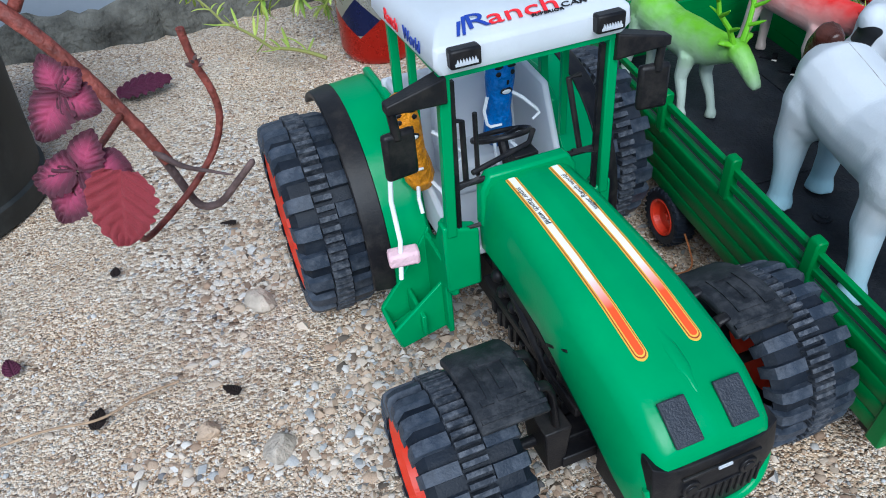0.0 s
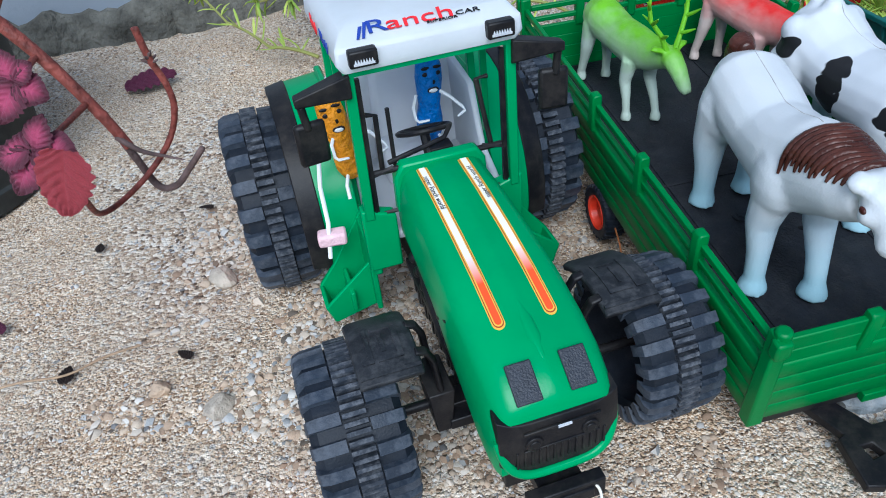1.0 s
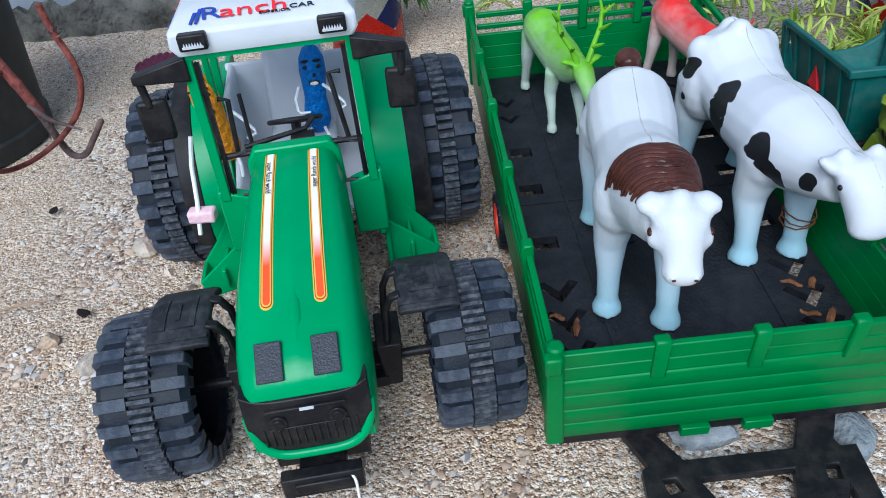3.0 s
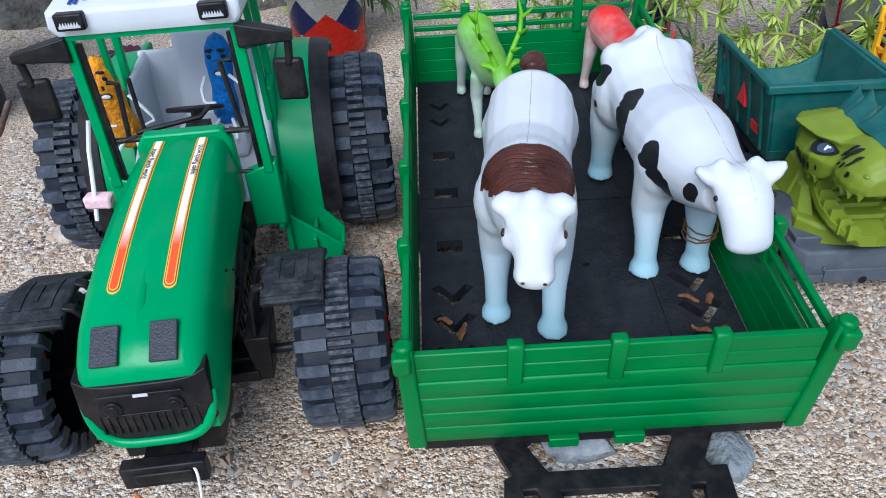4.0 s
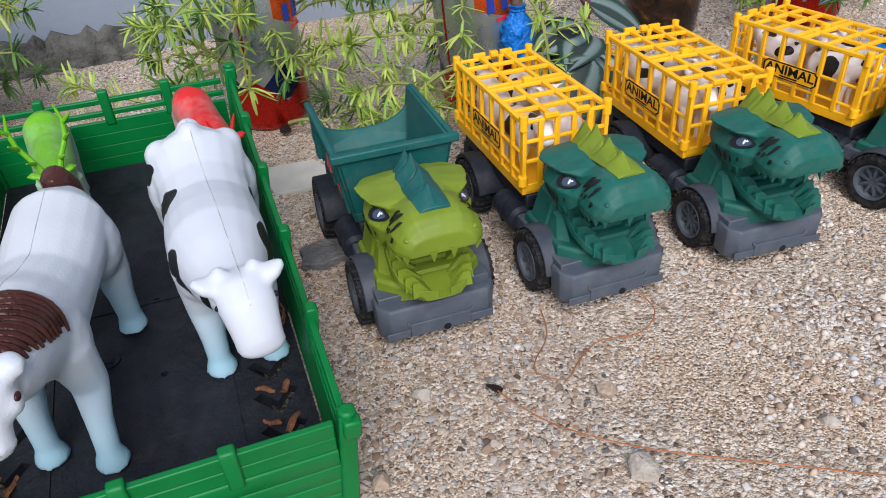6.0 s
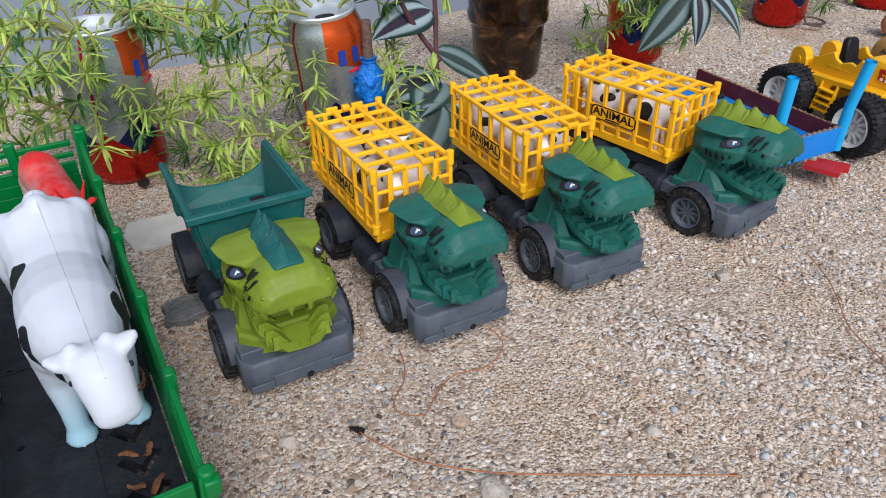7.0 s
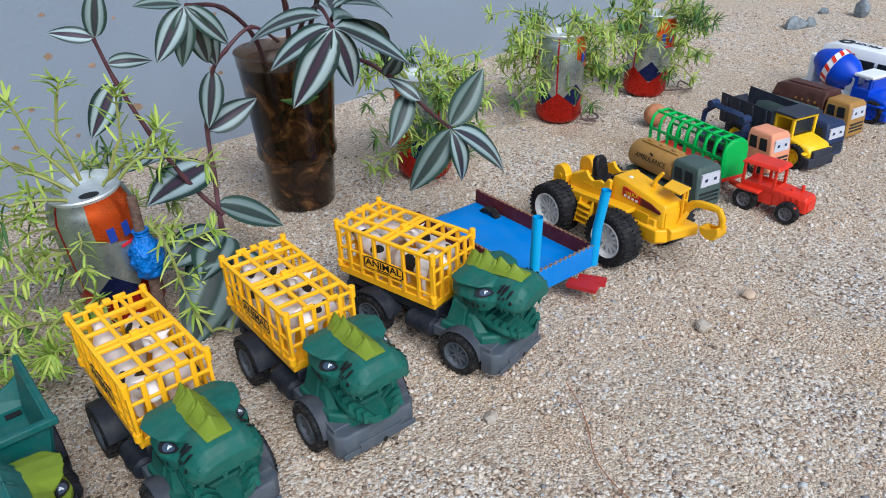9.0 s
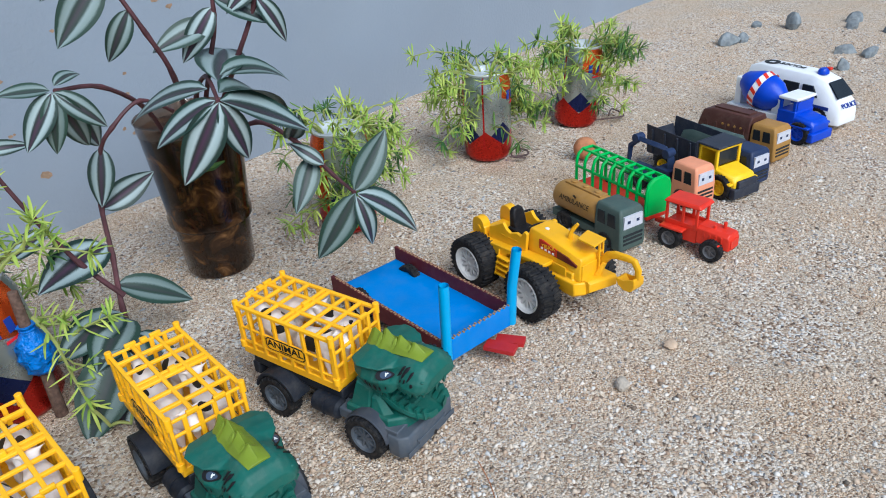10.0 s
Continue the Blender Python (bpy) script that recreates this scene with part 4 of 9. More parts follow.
def build_horse():
    x, y, z = on_bed(-1.85, 8.5)
    t = thing("toy_horse", x, y, z, 9.5, "white toy horse with brown mane standing in the trailer", "toy animal", pitch=TRP)
    b = B()
    body = [(0, 5.3, 6.0, 0.3, 0.4), (0, 4.9, 6.1, 1.2, 1.2), (0, 3.9, 6.1, 1.85, 1.75), (0, 2.2, 5.9, 1.9, 1.75), (0, 0.4, 5.7, 1.75, 1.7), (0, -1.4, 5.9, 1.8, 1.9), (0.1, -2.7, 6.4, 1.65, 1.95), (0.2, -3.9, 6.9, 1.45, 1.65), (0.3, -5.0, 7.15, 1.25, 1.3), (0.4, -5.9, 7.5, 0.95, 0.95)]
    head = [(0.4, -5.5, 8.05, 0.6, 0.42), (0.42, -5.95, 8.15, 0.92, 0.64), (0.45, -6.45, 7.98, 0.94, 0.74), (0.48, -6.9, 7.6, 0.8, 0.72), (0.5, -7.2, 7.25, 0.66, 0.64), (0.52, -7.42, 6.95, 0.64, 0.6), (0.52, -7.56, 6.7, 0.7, 0.54), (0.52, -7.58, 6.55, 0.64, 0.42), (0.52, -7.52, 6.46, 0.4, 0.26)]
    legs = [leg(-1.1, -2.4, 5.4, -0.5, 0.7, 0.62), leg(1.25, -2.6, 5.4, -1.0, 0.7, 0.62), leg(-1.3, 3.4, 5.4, -0.3, 0.8, 0.62), leg(1.1, 3.7, 5.4, 0.1, 0.8, 0.62)]
    animal(b, body, head, legs)
    for s in (-1, 1):
        b.ball((s * 0.95, 3.4, 5.2), 1.45, 8, squash=(0.8, 1.0, 1.15))
        b.ball((s * 0.95, -2.3, 5.6), 1.35, 8, squash=(0.75, 0.95, 1.2))
        b.sweep([(0.42 + s * 0.55, -5.9, 8.3), (0.42 + s * 0.86, -6.05, 8.5), (0.42 + s * 1.14, -6.25, 8.42), (0.42 + s * 1.2, -6.4, 8.2)], [(0.36, 0.3), (0.4, 0.3), (0.36, 0.24), (0.14, 0.1)], 10)
        b.ball((0.5 + s * 0.36, -7.84, 6.86), 0.24, 8)
        b.ball((0.45 + s * 0.52, -6.62, 8.1), 0.4, 8)
        b.ball((0.47 + s * 0.66, -6.75, 7.5), 0.42, 8)
    b.ball((0.42, -6.2, 8.55), 0.44, 8)
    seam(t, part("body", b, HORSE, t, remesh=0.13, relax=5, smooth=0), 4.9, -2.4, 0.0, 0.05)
    skin = t.children[0].evaluated_get(bpy.context.evaluated_depsgraph_get())
    b = B()
    rng = random.Random(6)
    spine = [Vector(p) for p in ((0.1, -2.7, 6.4), (0.2, -3.9, 6.8), (0.3, -5.0, 7.15), (0.42, -6.1, 7.6))]
    for k in range(12):
        u = 0.75 + k / 11 * 2.1
        i = int(u)
        c = spine[i].lerp(spine[i + 1], u - i)
        ahead = (spine[i + 1] - spine[i]).normalized()
        side = Vector((1, 0, 0))
        top = ahead.cross(side)
        spread = 88 - 22 * k / 11
        run = []
        ends = spread * rng.uniform(0.84, 1.04), spread * rng.uniform(0.84, 1.04)
        for j in range(19):
            a = radians(-ends[0] + (ends[0] + ends[1]) * j / 18)
            o = side * math.sin(a) + top * math.cos(a) - ahead * (0.35 * abs(math.sin(a)))
            o.normalize()
            hit, place, normal, _ = skin.ray_cast((c + o * 5) * 0.01, -o)
            if hit:
                run.append(place * 100 + normal * 0.05)
        n = len(run)
        b.sweep(run, [(0.05 + 0.12 * min(1, 5 * min(j, n - 1 - j) / n),) * 2 for j in range(n)], 7)
    part("mane", b, BROWN, t, "glossy brown mane", smooth=60)
    b = B()
    b.sweep([(0, 4.4, 7.5), (0, 5.1, 7.5), (0.1, 5.6, 6.7), (0.15, 5.8, 5.2), (0.15, 5.7, 4.0)], [0.35, 0.62, 0.6, 0.5, 0.1], 10)
    part("tail", b, BROWN, t, "glossy brown tail", remesh=0.14, smooth=0)
    for s in (-1, 1):
        b = B()
        b.ball((0.46 + s * 0.95, -6.72, 7.72), 0.15, 8, squash=(0.6, 1.2, 0.9))
        part("eye", b, EYEBROWN, t)
        b = B()
        b.ball((0.52 + s * 0.34, -8.06, 6.84), 0.07, 6, squash=(1, 0.5, 0.7))
        part("nostril", b, EYEBROWN, t)


build_horse()

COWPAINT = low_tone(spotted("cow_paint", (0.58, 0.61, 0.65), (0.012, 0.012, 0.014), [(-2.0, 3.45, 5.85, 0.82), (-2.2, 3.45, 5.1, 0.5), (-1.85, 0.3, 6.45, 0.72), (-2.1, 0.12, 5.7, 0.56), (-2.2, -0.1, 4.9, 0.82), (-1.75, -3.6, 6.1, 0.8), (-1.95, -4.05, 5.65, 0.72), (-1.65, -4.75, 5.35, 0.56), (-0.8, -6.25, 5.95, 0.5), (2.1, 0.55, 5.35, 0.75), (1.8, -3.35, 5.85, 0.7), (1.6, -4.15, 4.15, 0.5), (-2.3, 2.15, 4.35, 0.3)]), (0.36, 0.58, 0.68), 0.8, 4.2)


def build_cow():
    x, y, z = on_bed(4.4, 11.5)
    t = thing("toy_cow", x, y, z, 20.0, "white toy cow with black patches standing in the trailer", "toy animal", pitch=TRP)
    b = B()
    body = [(0, 4.9, 5.6, 0.4, 0.6), (0, 4.5, 5.8, 1.6, 1.5), (0, 3.5, 5.9, 2.2, 1.95), (0, 1.9, 5.45, 1.95, 1.8), (0, 0.2, 5.3, 1.95, 1.8), (0, -1.7, 5.6, 2.0, 2.0), (0, -3.0, 5.8, 1.95, 2.0), (0.05, -4.3, 6.0, 1.6, 1.65), (0.2, -5.4, 6.15, 1.3, 1.3), (0.35, -6.4, 6.4, 1.0, 1.0)]
    head = [(0.35, -6.0, 6.95, 0.6, 0.44), (0.4, -6.8, 7.0, 0.99, 0.7), (0.48, -7.3, 6.62, 1.02, 0.78), (0.53, -7.7, 6.1, 0.92, 0.74), (0.57, -8.0, 5.65, 0.86, 0.7), (0.6, -8.15, 5.3, 0.86, 0.58), (0.6, -8.2, 5.1, 0.62, 0.38)]
    for yy, zz in ((4.3, 7.3), (3.4, 7.6)):
        b.ball((0, yy, zz), 0.55, 8)
    legs = [leg(-1.15, -2.9, 5.0, -0.6, 0.76, 0.64), leg(1.15, -2.9, 5.0, -0.5, 0.76, 0.64), leg(-1.5, 3.6, 5.2, 0.3, 0.85, 0.64), leg(1.5, 3.4, 5.2, 0.1, 0.85, 0.64)]
    animal(b, body, head, legs)
    for s in (-1, 1):
        b.ball((s * 1.4, 3.7, 6.6), 0.75, 8)
        b.ball((s * 1.15, 3.2, 5.0), 1.5, 8, squash=(0.85, 1, 1.15))
        b.ball((s * 1.05, -2.8, 5.3), 1.3, 8, squash=(0.75, 1.05, 1.3))
        b.sweep([(0.4 + s * 0.75, -6.7, 7.15), (0.4 + s * 1.2, -6.65, 7.35), (0.4 + s * 1.6, -6.6, 7.6)], [(0.42, 0.34), (0.46, 0.3), (0.18, 0.14)], 10)
        b.ball((0.38 + s * 0.6, -6.45, 7.55), 0.3, 8)
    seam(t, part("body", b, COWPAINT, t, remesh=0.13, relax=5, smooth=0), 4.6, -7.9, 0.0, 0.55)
    b = B()
    b.sweep([(0, 4.7, 6.8), (0, 5.2, 6.3), (0.1, 5.4, 4.6), (0.1, 5.3, 3.4)], [0.35, 0.3, 0.25, 0.4], 8)
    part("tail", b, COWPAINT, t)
    for s in (-1, 1):
        b = B()
        b.ball((0.48 + s * 0.98, -7.25, 6.75), 0.12, 6)
        part("eye", b, INKBLACK, t)
    b = B()
    for k in range(3):
        b.sweep([(1.2 + 0.72 * math.cos(a * 0.7 + k), -3.1 + 0.75 * math.sin(a * 0.7 + k), 1.6 + 0.25 * k + 0.1 * math.sin(a)) for a in range(10)], 0.035, 5)
    part("thread", b, mat("brown_thread", (0.16, 0.07, 0.03), rough=0.8), t)


build_cow()


def deer(name, label, place, yaw, high, low, antlers, h=1.0):
    x, y, z = on_bed(*place)
    t = thing(name, x, y, z, yaw, label, "toy animal", pitch=TRP)
    paint = two_tone(name + "_paint", low, high, 2.9, 5.2, rough=0.45, var=0.15, size=1.2, bump=0.2, grain=0.15)
    b = B()
    body = [(0, 3.7, 4.1, 0.22, 0.22), (0, 3.4, 4.1, 0.84, 0.9), (0, 2.4, 4.2, 1.12, 1.18), (0, 0.6, 4.0, 1.06, 1.06), (0, -1.1, 4.0, 1.03, 1.18), (0, -2.3, 4.2, 0.84, 1.01), (0, -3.2, 4.5, 0.65, 0.78), (0, -4.0, 4.7, 0.5, 0.56)]
    head = [(0, -3.6, 4.9, 0.4, 0.4), (0, -4.2, 4.8, 0.56, 0.52), (0, -4.9, 4.4, 0.46, 0.46), (0, -5.6, 3.8, 0.34, 0.34), (0, -5.9, 3.6, 0.24, 0.2)]
    legs = [leg(-0.75, -1.6, 3.6, -0.4, 0.36, 0.3), leg(0.75, -1.8, 3.6, -0.9, 0.36, 0.3), leg(-0.75, 2.6, 3.9, 0.5, 0.4, 0.3), leg(0.75, 2.8, 3.9, -0.1, 0.4, 0.3)]
    animal(b, body, head, legs)
    for s in (-1, 1):
        b.sweep([(s * 0.4, -3.9, 5.15), (s * 0.85, -3.8, 5.3), (s * 1.15, -3.8, 5.3)], [(0.24, 0.17), (0.27, 0.15), (0.06, 0.05)], 8)
    part("body", b, paint, t, remesh=0.1, relax=4, smooth=0)
    for s in (-1, 1):
        b = B()
        if antlers:
            b.sweep([(s * 0.28, -4.0, 5.2), (s * 0.6, -3.8, 6.0), (s * 1.05, -3.4, 6.7), (s * 1.15, -3.2, 7.5), (s * 1.0, -3.1, 8.2)], [0.16, 0.13, 0.12, 0.1, 0.04], 8)
            for p, q in (((0.55, -3.85, 5.9), (0.8, -4.6, 6.4)), ((1.0, -3.5, 6.6), (1.25, -4.2, 7.2)), ((1.15, -3.25, 7.3), (1.6, -3.6, 7.9)), ((0.85, -3.6, 6.4), (1.25, -2.9, 6.9))):
                b.sweep([(s * p[0], *p[1:]), (s * (p[0] + q[0]) / 2, (p[1] + q[1]) / 2 - 0.1, (p[2] + q[2]) / 2 + 0.05), (s * q[0], *q[1:])], [0.11, 0.09, 0.03], 7)
        else:
            b.sweep([(s * 0.28, -3.9, 5.2), (s * 0.5, -3.8, 5.9), (s * 0.7, -3.8, 6.5)], [0.13, 0.1, 0.03], 8)
        part("antler", b, paint, t)
    return t


deer("toy_stag", "bright green toy stag with white belly and antlers in the trailer", (-2.7, 21.8), 27, (0.15, 0.42, 0.012), (0.44, 0.53, 0.46), True)
deer("toy_doe", "red toy deer with pale legs and small horns in the trailer", (5.0, 21.7), 30, (0.6, 0.022, 0.02), (0.6, 0.5, 0.46), False)


# ---- dinosaur trucks ----
EYEWHITE = mat("eye_white", (0.75, 0.78, 0.8), rough=0.3, var=0.05)
EYEBLUE = mat("eye_blue", (0.05, 0.075, 0.12), rough=0.25, var=0.1)
ARCHGREY = mat("arch_grey", (0.045, 0.053, 0.07), rough=0.5, var=0.12, size=2, dust=0.12)
TRUCKTYRE = mat("small_tyre", (0.01, 0.011, 0.014), rough=0.6, var=0.25, size=1, bump=0.2, dust=0.15, spec=0.2)


def truck_base(name, x, y, z, yaw, label, head_mat, crest_mat, group):
    t = thing(name, x, y, z, yaw, label, "toy truck", group)
    # frame
    b = B()
    b.box((0, 8.4, 2.75), (3.4, 14.4, 0.9))
    b.box((0, 10.4, 3.55), (4.5, 9.2, 0.9))
    b.box((0, 14.9, 2.6), (4.6, 0.7, 1.1))
    b.box((-1.6, 15.2, 2.9), (0.5, 0.7, 0.4))
    frame_ob = part("frame", b, CHASSIS, t, bevel=0.1)
    for s in (-1, 1):
        b = B()
        b.sweep([(s * 2.55, 5.7, 2.55), (s * 2.55, 5.9, 2.55), (s * 2.55, 8.1, 2.55), (s * 2.55, 8.3, 2.55)], [0.55, 0.78, 0.78, 0.55], 18)
        b.sweep([(s * 2.55, 6.9, 2.55), (s * 2.55, 7.1, 2.55)], 0.84, 18)
        part("fuel_tank", b, CHASSIS, t, smooth=35)
        b = B()
        ring = []
        for i in range(13):
            a = radians(12 + 156 * i / 12)
            ring.append([(s * xx, 11.7 - rr * math.cos(a), 1.75 + rr * math.sin(a)) for xx, rr in ((1.8, 2.15), (3.5, 2.15), (3.5, 1.9), (1.8, 1.9))])
        b.rings(ring)
        part("mudguard", b, CHASSIS, t, bevel=0.05)
        b = B()
        ring = []
        for i in range(13):
            a = radians(5 + 160 * i / 12)
            ring.append([(s * xx, 3.1 - rr * math.cos(a), 1.7 + rr * math.sin(a)) for xx, rr in ((2.3, 1.98), (3.3, 1.94), (3.3, 1.8), (2.3, 1.82))])
        b.rings(ring)
        part("mudguard", b, ARCHGREY, t, bevel=0.05)
        wheel(t, s * 3.0, 3.1, 1.72, 1.72, 1.15, s, 24, GREYP, hub=0.62, chunky=False, tyre_mat=TRUCKTYRE, spokes=9)
        wheel(t, s * 3.0, 11.7, 1.78, 1.78, 1.15, s, 24, GREYP, hub=0.62, chunky=False, tyre_mat=TRUCKTYRE, spokes=9)
    # bumper
    b = B()
    b.rings([[(-w, 1.3, z), (-w, 0.35, z), (-w + 0.5, f, z), (w - 0.5, f, z), (w, 0.35, z), (w, 1.3, z)] for z, w, f in ((0.75, 2.85, -0.1), (0.95, 2.98, -0.2), (2.45, 3.02, -0.22), (2.6, 2.94, -0.12))])
    b.box((0, 2.6, 1.9), (3.4, 3.0, 1.2))
    b.box((0, 3.2, 2.55), (5.7, 5.4, 0.8))
    bumper = part("bumper", b, GREYP, t, "grey stepped bumper", bevel=0.07)
    b = B()
    b.box((0, -0.24, 1.25), (3.1, 0.16, 0.75))
    b.box((-2.15, -0.24, 1.1), (1.2, 0.1, 0.45))
    b.box((2.15, -0.24, 1.1), (1.2, 0.1, 0.45))
    for s in (-1, 1):
        b.hexa([(s * 1.5, -0.32, 1.45), (s * 1.72, -0.32, 1.65), (s * 1.72, -0.2, 1.65), (s * 1.5, -0.2, 1.45), (s * 1.5, -0.32, 1.62), (s * 1.66, -0.32, 1.82), (s * 1.66, -0.2, 1.82), (s * 1.5, -0.2, 1.62)])
    part("bumper_relief", b, GREYP, bumper, bevel=0.04)
    b = B()
    b.cyl((0.3, 0.1, 0.98), (0.3, -0.33, 0.98), 0.2, n=14)
    part("tow_hole", b, INKBLACK, bumper)
    # plinth and neck: faceted blocks that carry the jaws
    b = B()
    b.rings([[(-w, yb, z), (-w, yf + 1.1, z), (-w * 0.66, yf + 0.25, z), (-w * 0.3, yf, z), (w * 0.3, yf, z), (w * 0.66, yf + 0.25, z), (w, yf + 1.1, z), (w, yb, z)] for z, w, yf, yb in ((2.4, 2.7, 0.05, 5.0), (3.35, 2.62, 0.1, 4.95), (3.5, 2.5, 0.25, 4.9))])
    neck = part("neck", b, head_mat, t, bevel=0.05, smooth=25)
    b = B()
    b.rings([[(-w, yb, z), (-w, yf + 0.5, z), (-w * 0.7, yf, z), (w * 0.7, yf, z), (w, yf + 0.5, z), (w, yb, z)] for z, w, yf, yb in ((3.2, 2.2, 1.9, 4.85), (4.3, 1.85, 2.0, 4.6), (5.6, 1.9, 1.6, 4.3))])
    part("throat", b, head_mat, neck, bevel=0.05, smooth=25)
    for s in (-1, 1):
        for pts in (
            [(1.9, 0.9, 3.2), (2.5, 1.5, 3.2), (2.45, 2.9, 3.2), (1.8, 2.4, 3.2), (1.75, 2.3, 4.5), (2.05, 2.5, 4.35), (2.1, 2.95, 4.4), (1.75, 2.9, 4.7)],
            [(1.9, 2.9, 3.2), (2.5, 3.1, 3.2), (2.5, 4.7, 3.2), (1.8, 4.7, 3.2), (1.75, 2.9, 5.2), (2.05, 3.1, 5.0), (2.2, 4.1, 5.4), (1.75, 4.1, 5.6)],
        ):
            b = B()
            b.hexa([(s * x, y, z) for x, y, z in pts])
            part("neck_plate", b, head_mat, neck, bevel=0.04, smooth=25)
    # lower jaw: an open trough that drops forward, with a toothed rim
    JAW = ((2.5, 1.65, 5.05, 1.3), (1.4, 1.9, 4.75, 1.25), (0.2, 2.0, 4.4, 1.05), (-0.8, 1.85, 4.16, 0.85), (-1.45, 1.5, 4.06, 0.72), (-1.8, 1.05, 4.02, 0.62), (-1.95, 0.4, 4.0, 0.52))
    b = B()
    b.rings([[(-w * 0.78, y, z - h), (w * 0.78, y, z - h), (w, y, z - 0.3), (w * 0.98, y, z), (w * 0.8, y, z), (w * 0.66, y, z - 0.42), (-w * 0.66, y, z - 0.42), (-w * 0.8, y, z), (-w * 0.98, y, z), (-w, y, z - 0.3)] for y, w, z, h in JAW])
    jaw = part("lower_jaw", b, head_mat, t, bevel=0.04, smooth=28)

    def jaw_rim(y):
        return [float(np.interp(-y, [-r[0] for r in JAW], [r[k] for r in JAW])) for k in (1, 2)]

    for s in (-1, 1):
        for y in (2.0, 1.4, 0.8, 0.2, -0.4, -1.0, -1.45):
            w, z = jaw_rim(y)
            b = B()
            b.rings([[(s * w * q, y + d, z - 0.38) for q, d in ((0.34, -0.2), (0.97, -0.29), (0.97, 0.29), (0.34, 0.24))], [(s * w * q, y + d - 0.08, z + 0.32) for q, d in ((0.7, -0.05), (0.93, -0.07), (0.93, 0.07), (0.7, 0.05))]])
            part("tooth", b, head_mat, jaw, smooth=0)
    for y in (2.0, 1.3, 0.6, -0.1):
        w, z = jaw_rim(y)
        b = B()
        b.hexa([(q * w * 0.6, y + d, z - 0.42 + h) for h, m in ((0, 1), (0.2, 0.8)) for q, d in ((-1, -0.3 * m), (1, -0.3 * m), (1, 0.3 * m), (-1, 0.3 * m))])
        part("tongue_ridge", b, head_mat, jaw, bevel=0.03)
    # skull: sections from the back to the snout, each a run of (half width, height) from ridge to lip
    S = (
        (3.7, (0.0, 7.55), (1.1, 7.5), (2.1, 7.4), (1.95, 6.9), (2.0, 6.2), (1.75, 5.6)),
        (2.75, (0.0, 7.9), (1.15, 7.75), (2.78, 7.5), (2.25, 6.9), (2.45, 6.15), (2.05, 5.4)),
        (1.8, (0.0, 7.95), (1.15, 7.82), (2.66, 7.5), (2.15, 6.98), (2.58, 6.3), (2.3, 5.42)),
        (1.1, (0.0, 7.92), (1.1, 7.78), (2.44, 7.45), (1.94, 7.08), (2.6, 6.5), (2.4, 5.5)),
        (0.45, (0.0, 7.88), (1.02, 7.72), (1.72, 7.36), (1.56, 7.04), (2.3, 6.5), (2.2, 5.6)),
        (-0.1, (0.0, 7.95), (0.95, 7.88), (1.35, 7.65), (1.7, 7.15), (2.05, 6.5), (1.95, 6.1)),
        (-0.55, (0.0, 7.98), (1.0, 7.9), (1.5, 7.6), (1.95, 7.1), (2.2, 6.5), (2.1, 6.1)),
        (-1.1, (0.0, 7.95), (1.05, 7.85), (1.6, 7.5), (2.05, 7.0), (2.2, 6.45), (2.1, 6.08)),
        (-1.6, (0.0, 7.8), (1.05, 7.7), (1.55, 7.35), (1.95, 6.9), (2.1, 6.42), (2.0, 6.1)),
        (-1.95, (0.0, 7.5), (1.0, 7.42), (1.5, 7.1), (1.75, 6.78), (1.85, 6.45), (1.75, 6.15)),
        (-2.2, (0.0, 7.1), (0.85, 7.05), (1.3, 6.88), (1.5, 6.64), (1.55, 6.42), (1.5, 6.2)),
    )
    ys = [-r[0] for r in S]

    def on_face(sd, y, u, lift=0.045):
        """A place on the side of the head: u counts from the ridge (0) to the lip (5)."""
        run = [[float(np.interp(-y, ys, [r[k + 1][c] for r in S])) for c in (0, 1)] for k in range(6)]
        x = float(np.interp(u, range(6), [q[0] for q in run]))
        z = float(np.interp(u, range(6), [q[1] for q in run]))
        return Vector((sd * (x + lift), y, z + (lift if u < 2.5 else 0.0)))

    b = B()
    b.rings([[(-x, r[0], z) for x, z in r[:0:-1]] + [(x, r[0], z) for x, z in r[2:]] for r in S])
    skull = part("head", b, head_mat, t, smooth=0, remesh=0.075, relax=3)
    for s in (-1, 1):
        for y in (1.3, 0.8, -0.1, -0.6, -1.05, -1.5, -1.9):
            p = on_face(s, y, 5, -0.12)
            b = B()
            b.sweep([p + Vector((0, 0, 0.1)), p + Vector((-0.03 * s, -0.02, -0.34))], [0.24, 0.02], 4, side=(1, 1, 0))
            part("tooth", b, head_mat, skull, smooth=0)
        b = B()
        b.sweep([(s * 0.48, -2.05, 6.35), (s * 0.46, -2.12, 5.75)], [0.27, 0.02], 4, side=(1, 1, 0))
        part("tooth", b, head_mat, skull, smooth=0)
        # nostril dent
        b = B()
        b.ball(on_face(s, -1.85, 2.3, -0.05), 0.16, 6, squash=(1, 1, 0.6))
        part("nostril", b, head_mat, skull)
        # eye, set under the brow
        c = (on_face(s, 0.85, 3.05, 0.06) + on_face(s, 0.85, 3.5, 0.06)) * 0.5
        d1 = (on_face(s, 0.4, 3.2) - on_face(s, 1.4, 3.2)).normalized()
        d2 = (on_face(s, 0.95, 2.9) - on_face(s, 0.95, 3.9)).normalized()
        n = d1.cross(d2).normalized()
        n = n if n.x * s > 0 else -n
        d2 = n.cross(d1).normalized()
        d2 = d2 if d2.z > 0 else -d2
        frame_m = Matrix((d1, d2, n)).transposed().to_4x4()
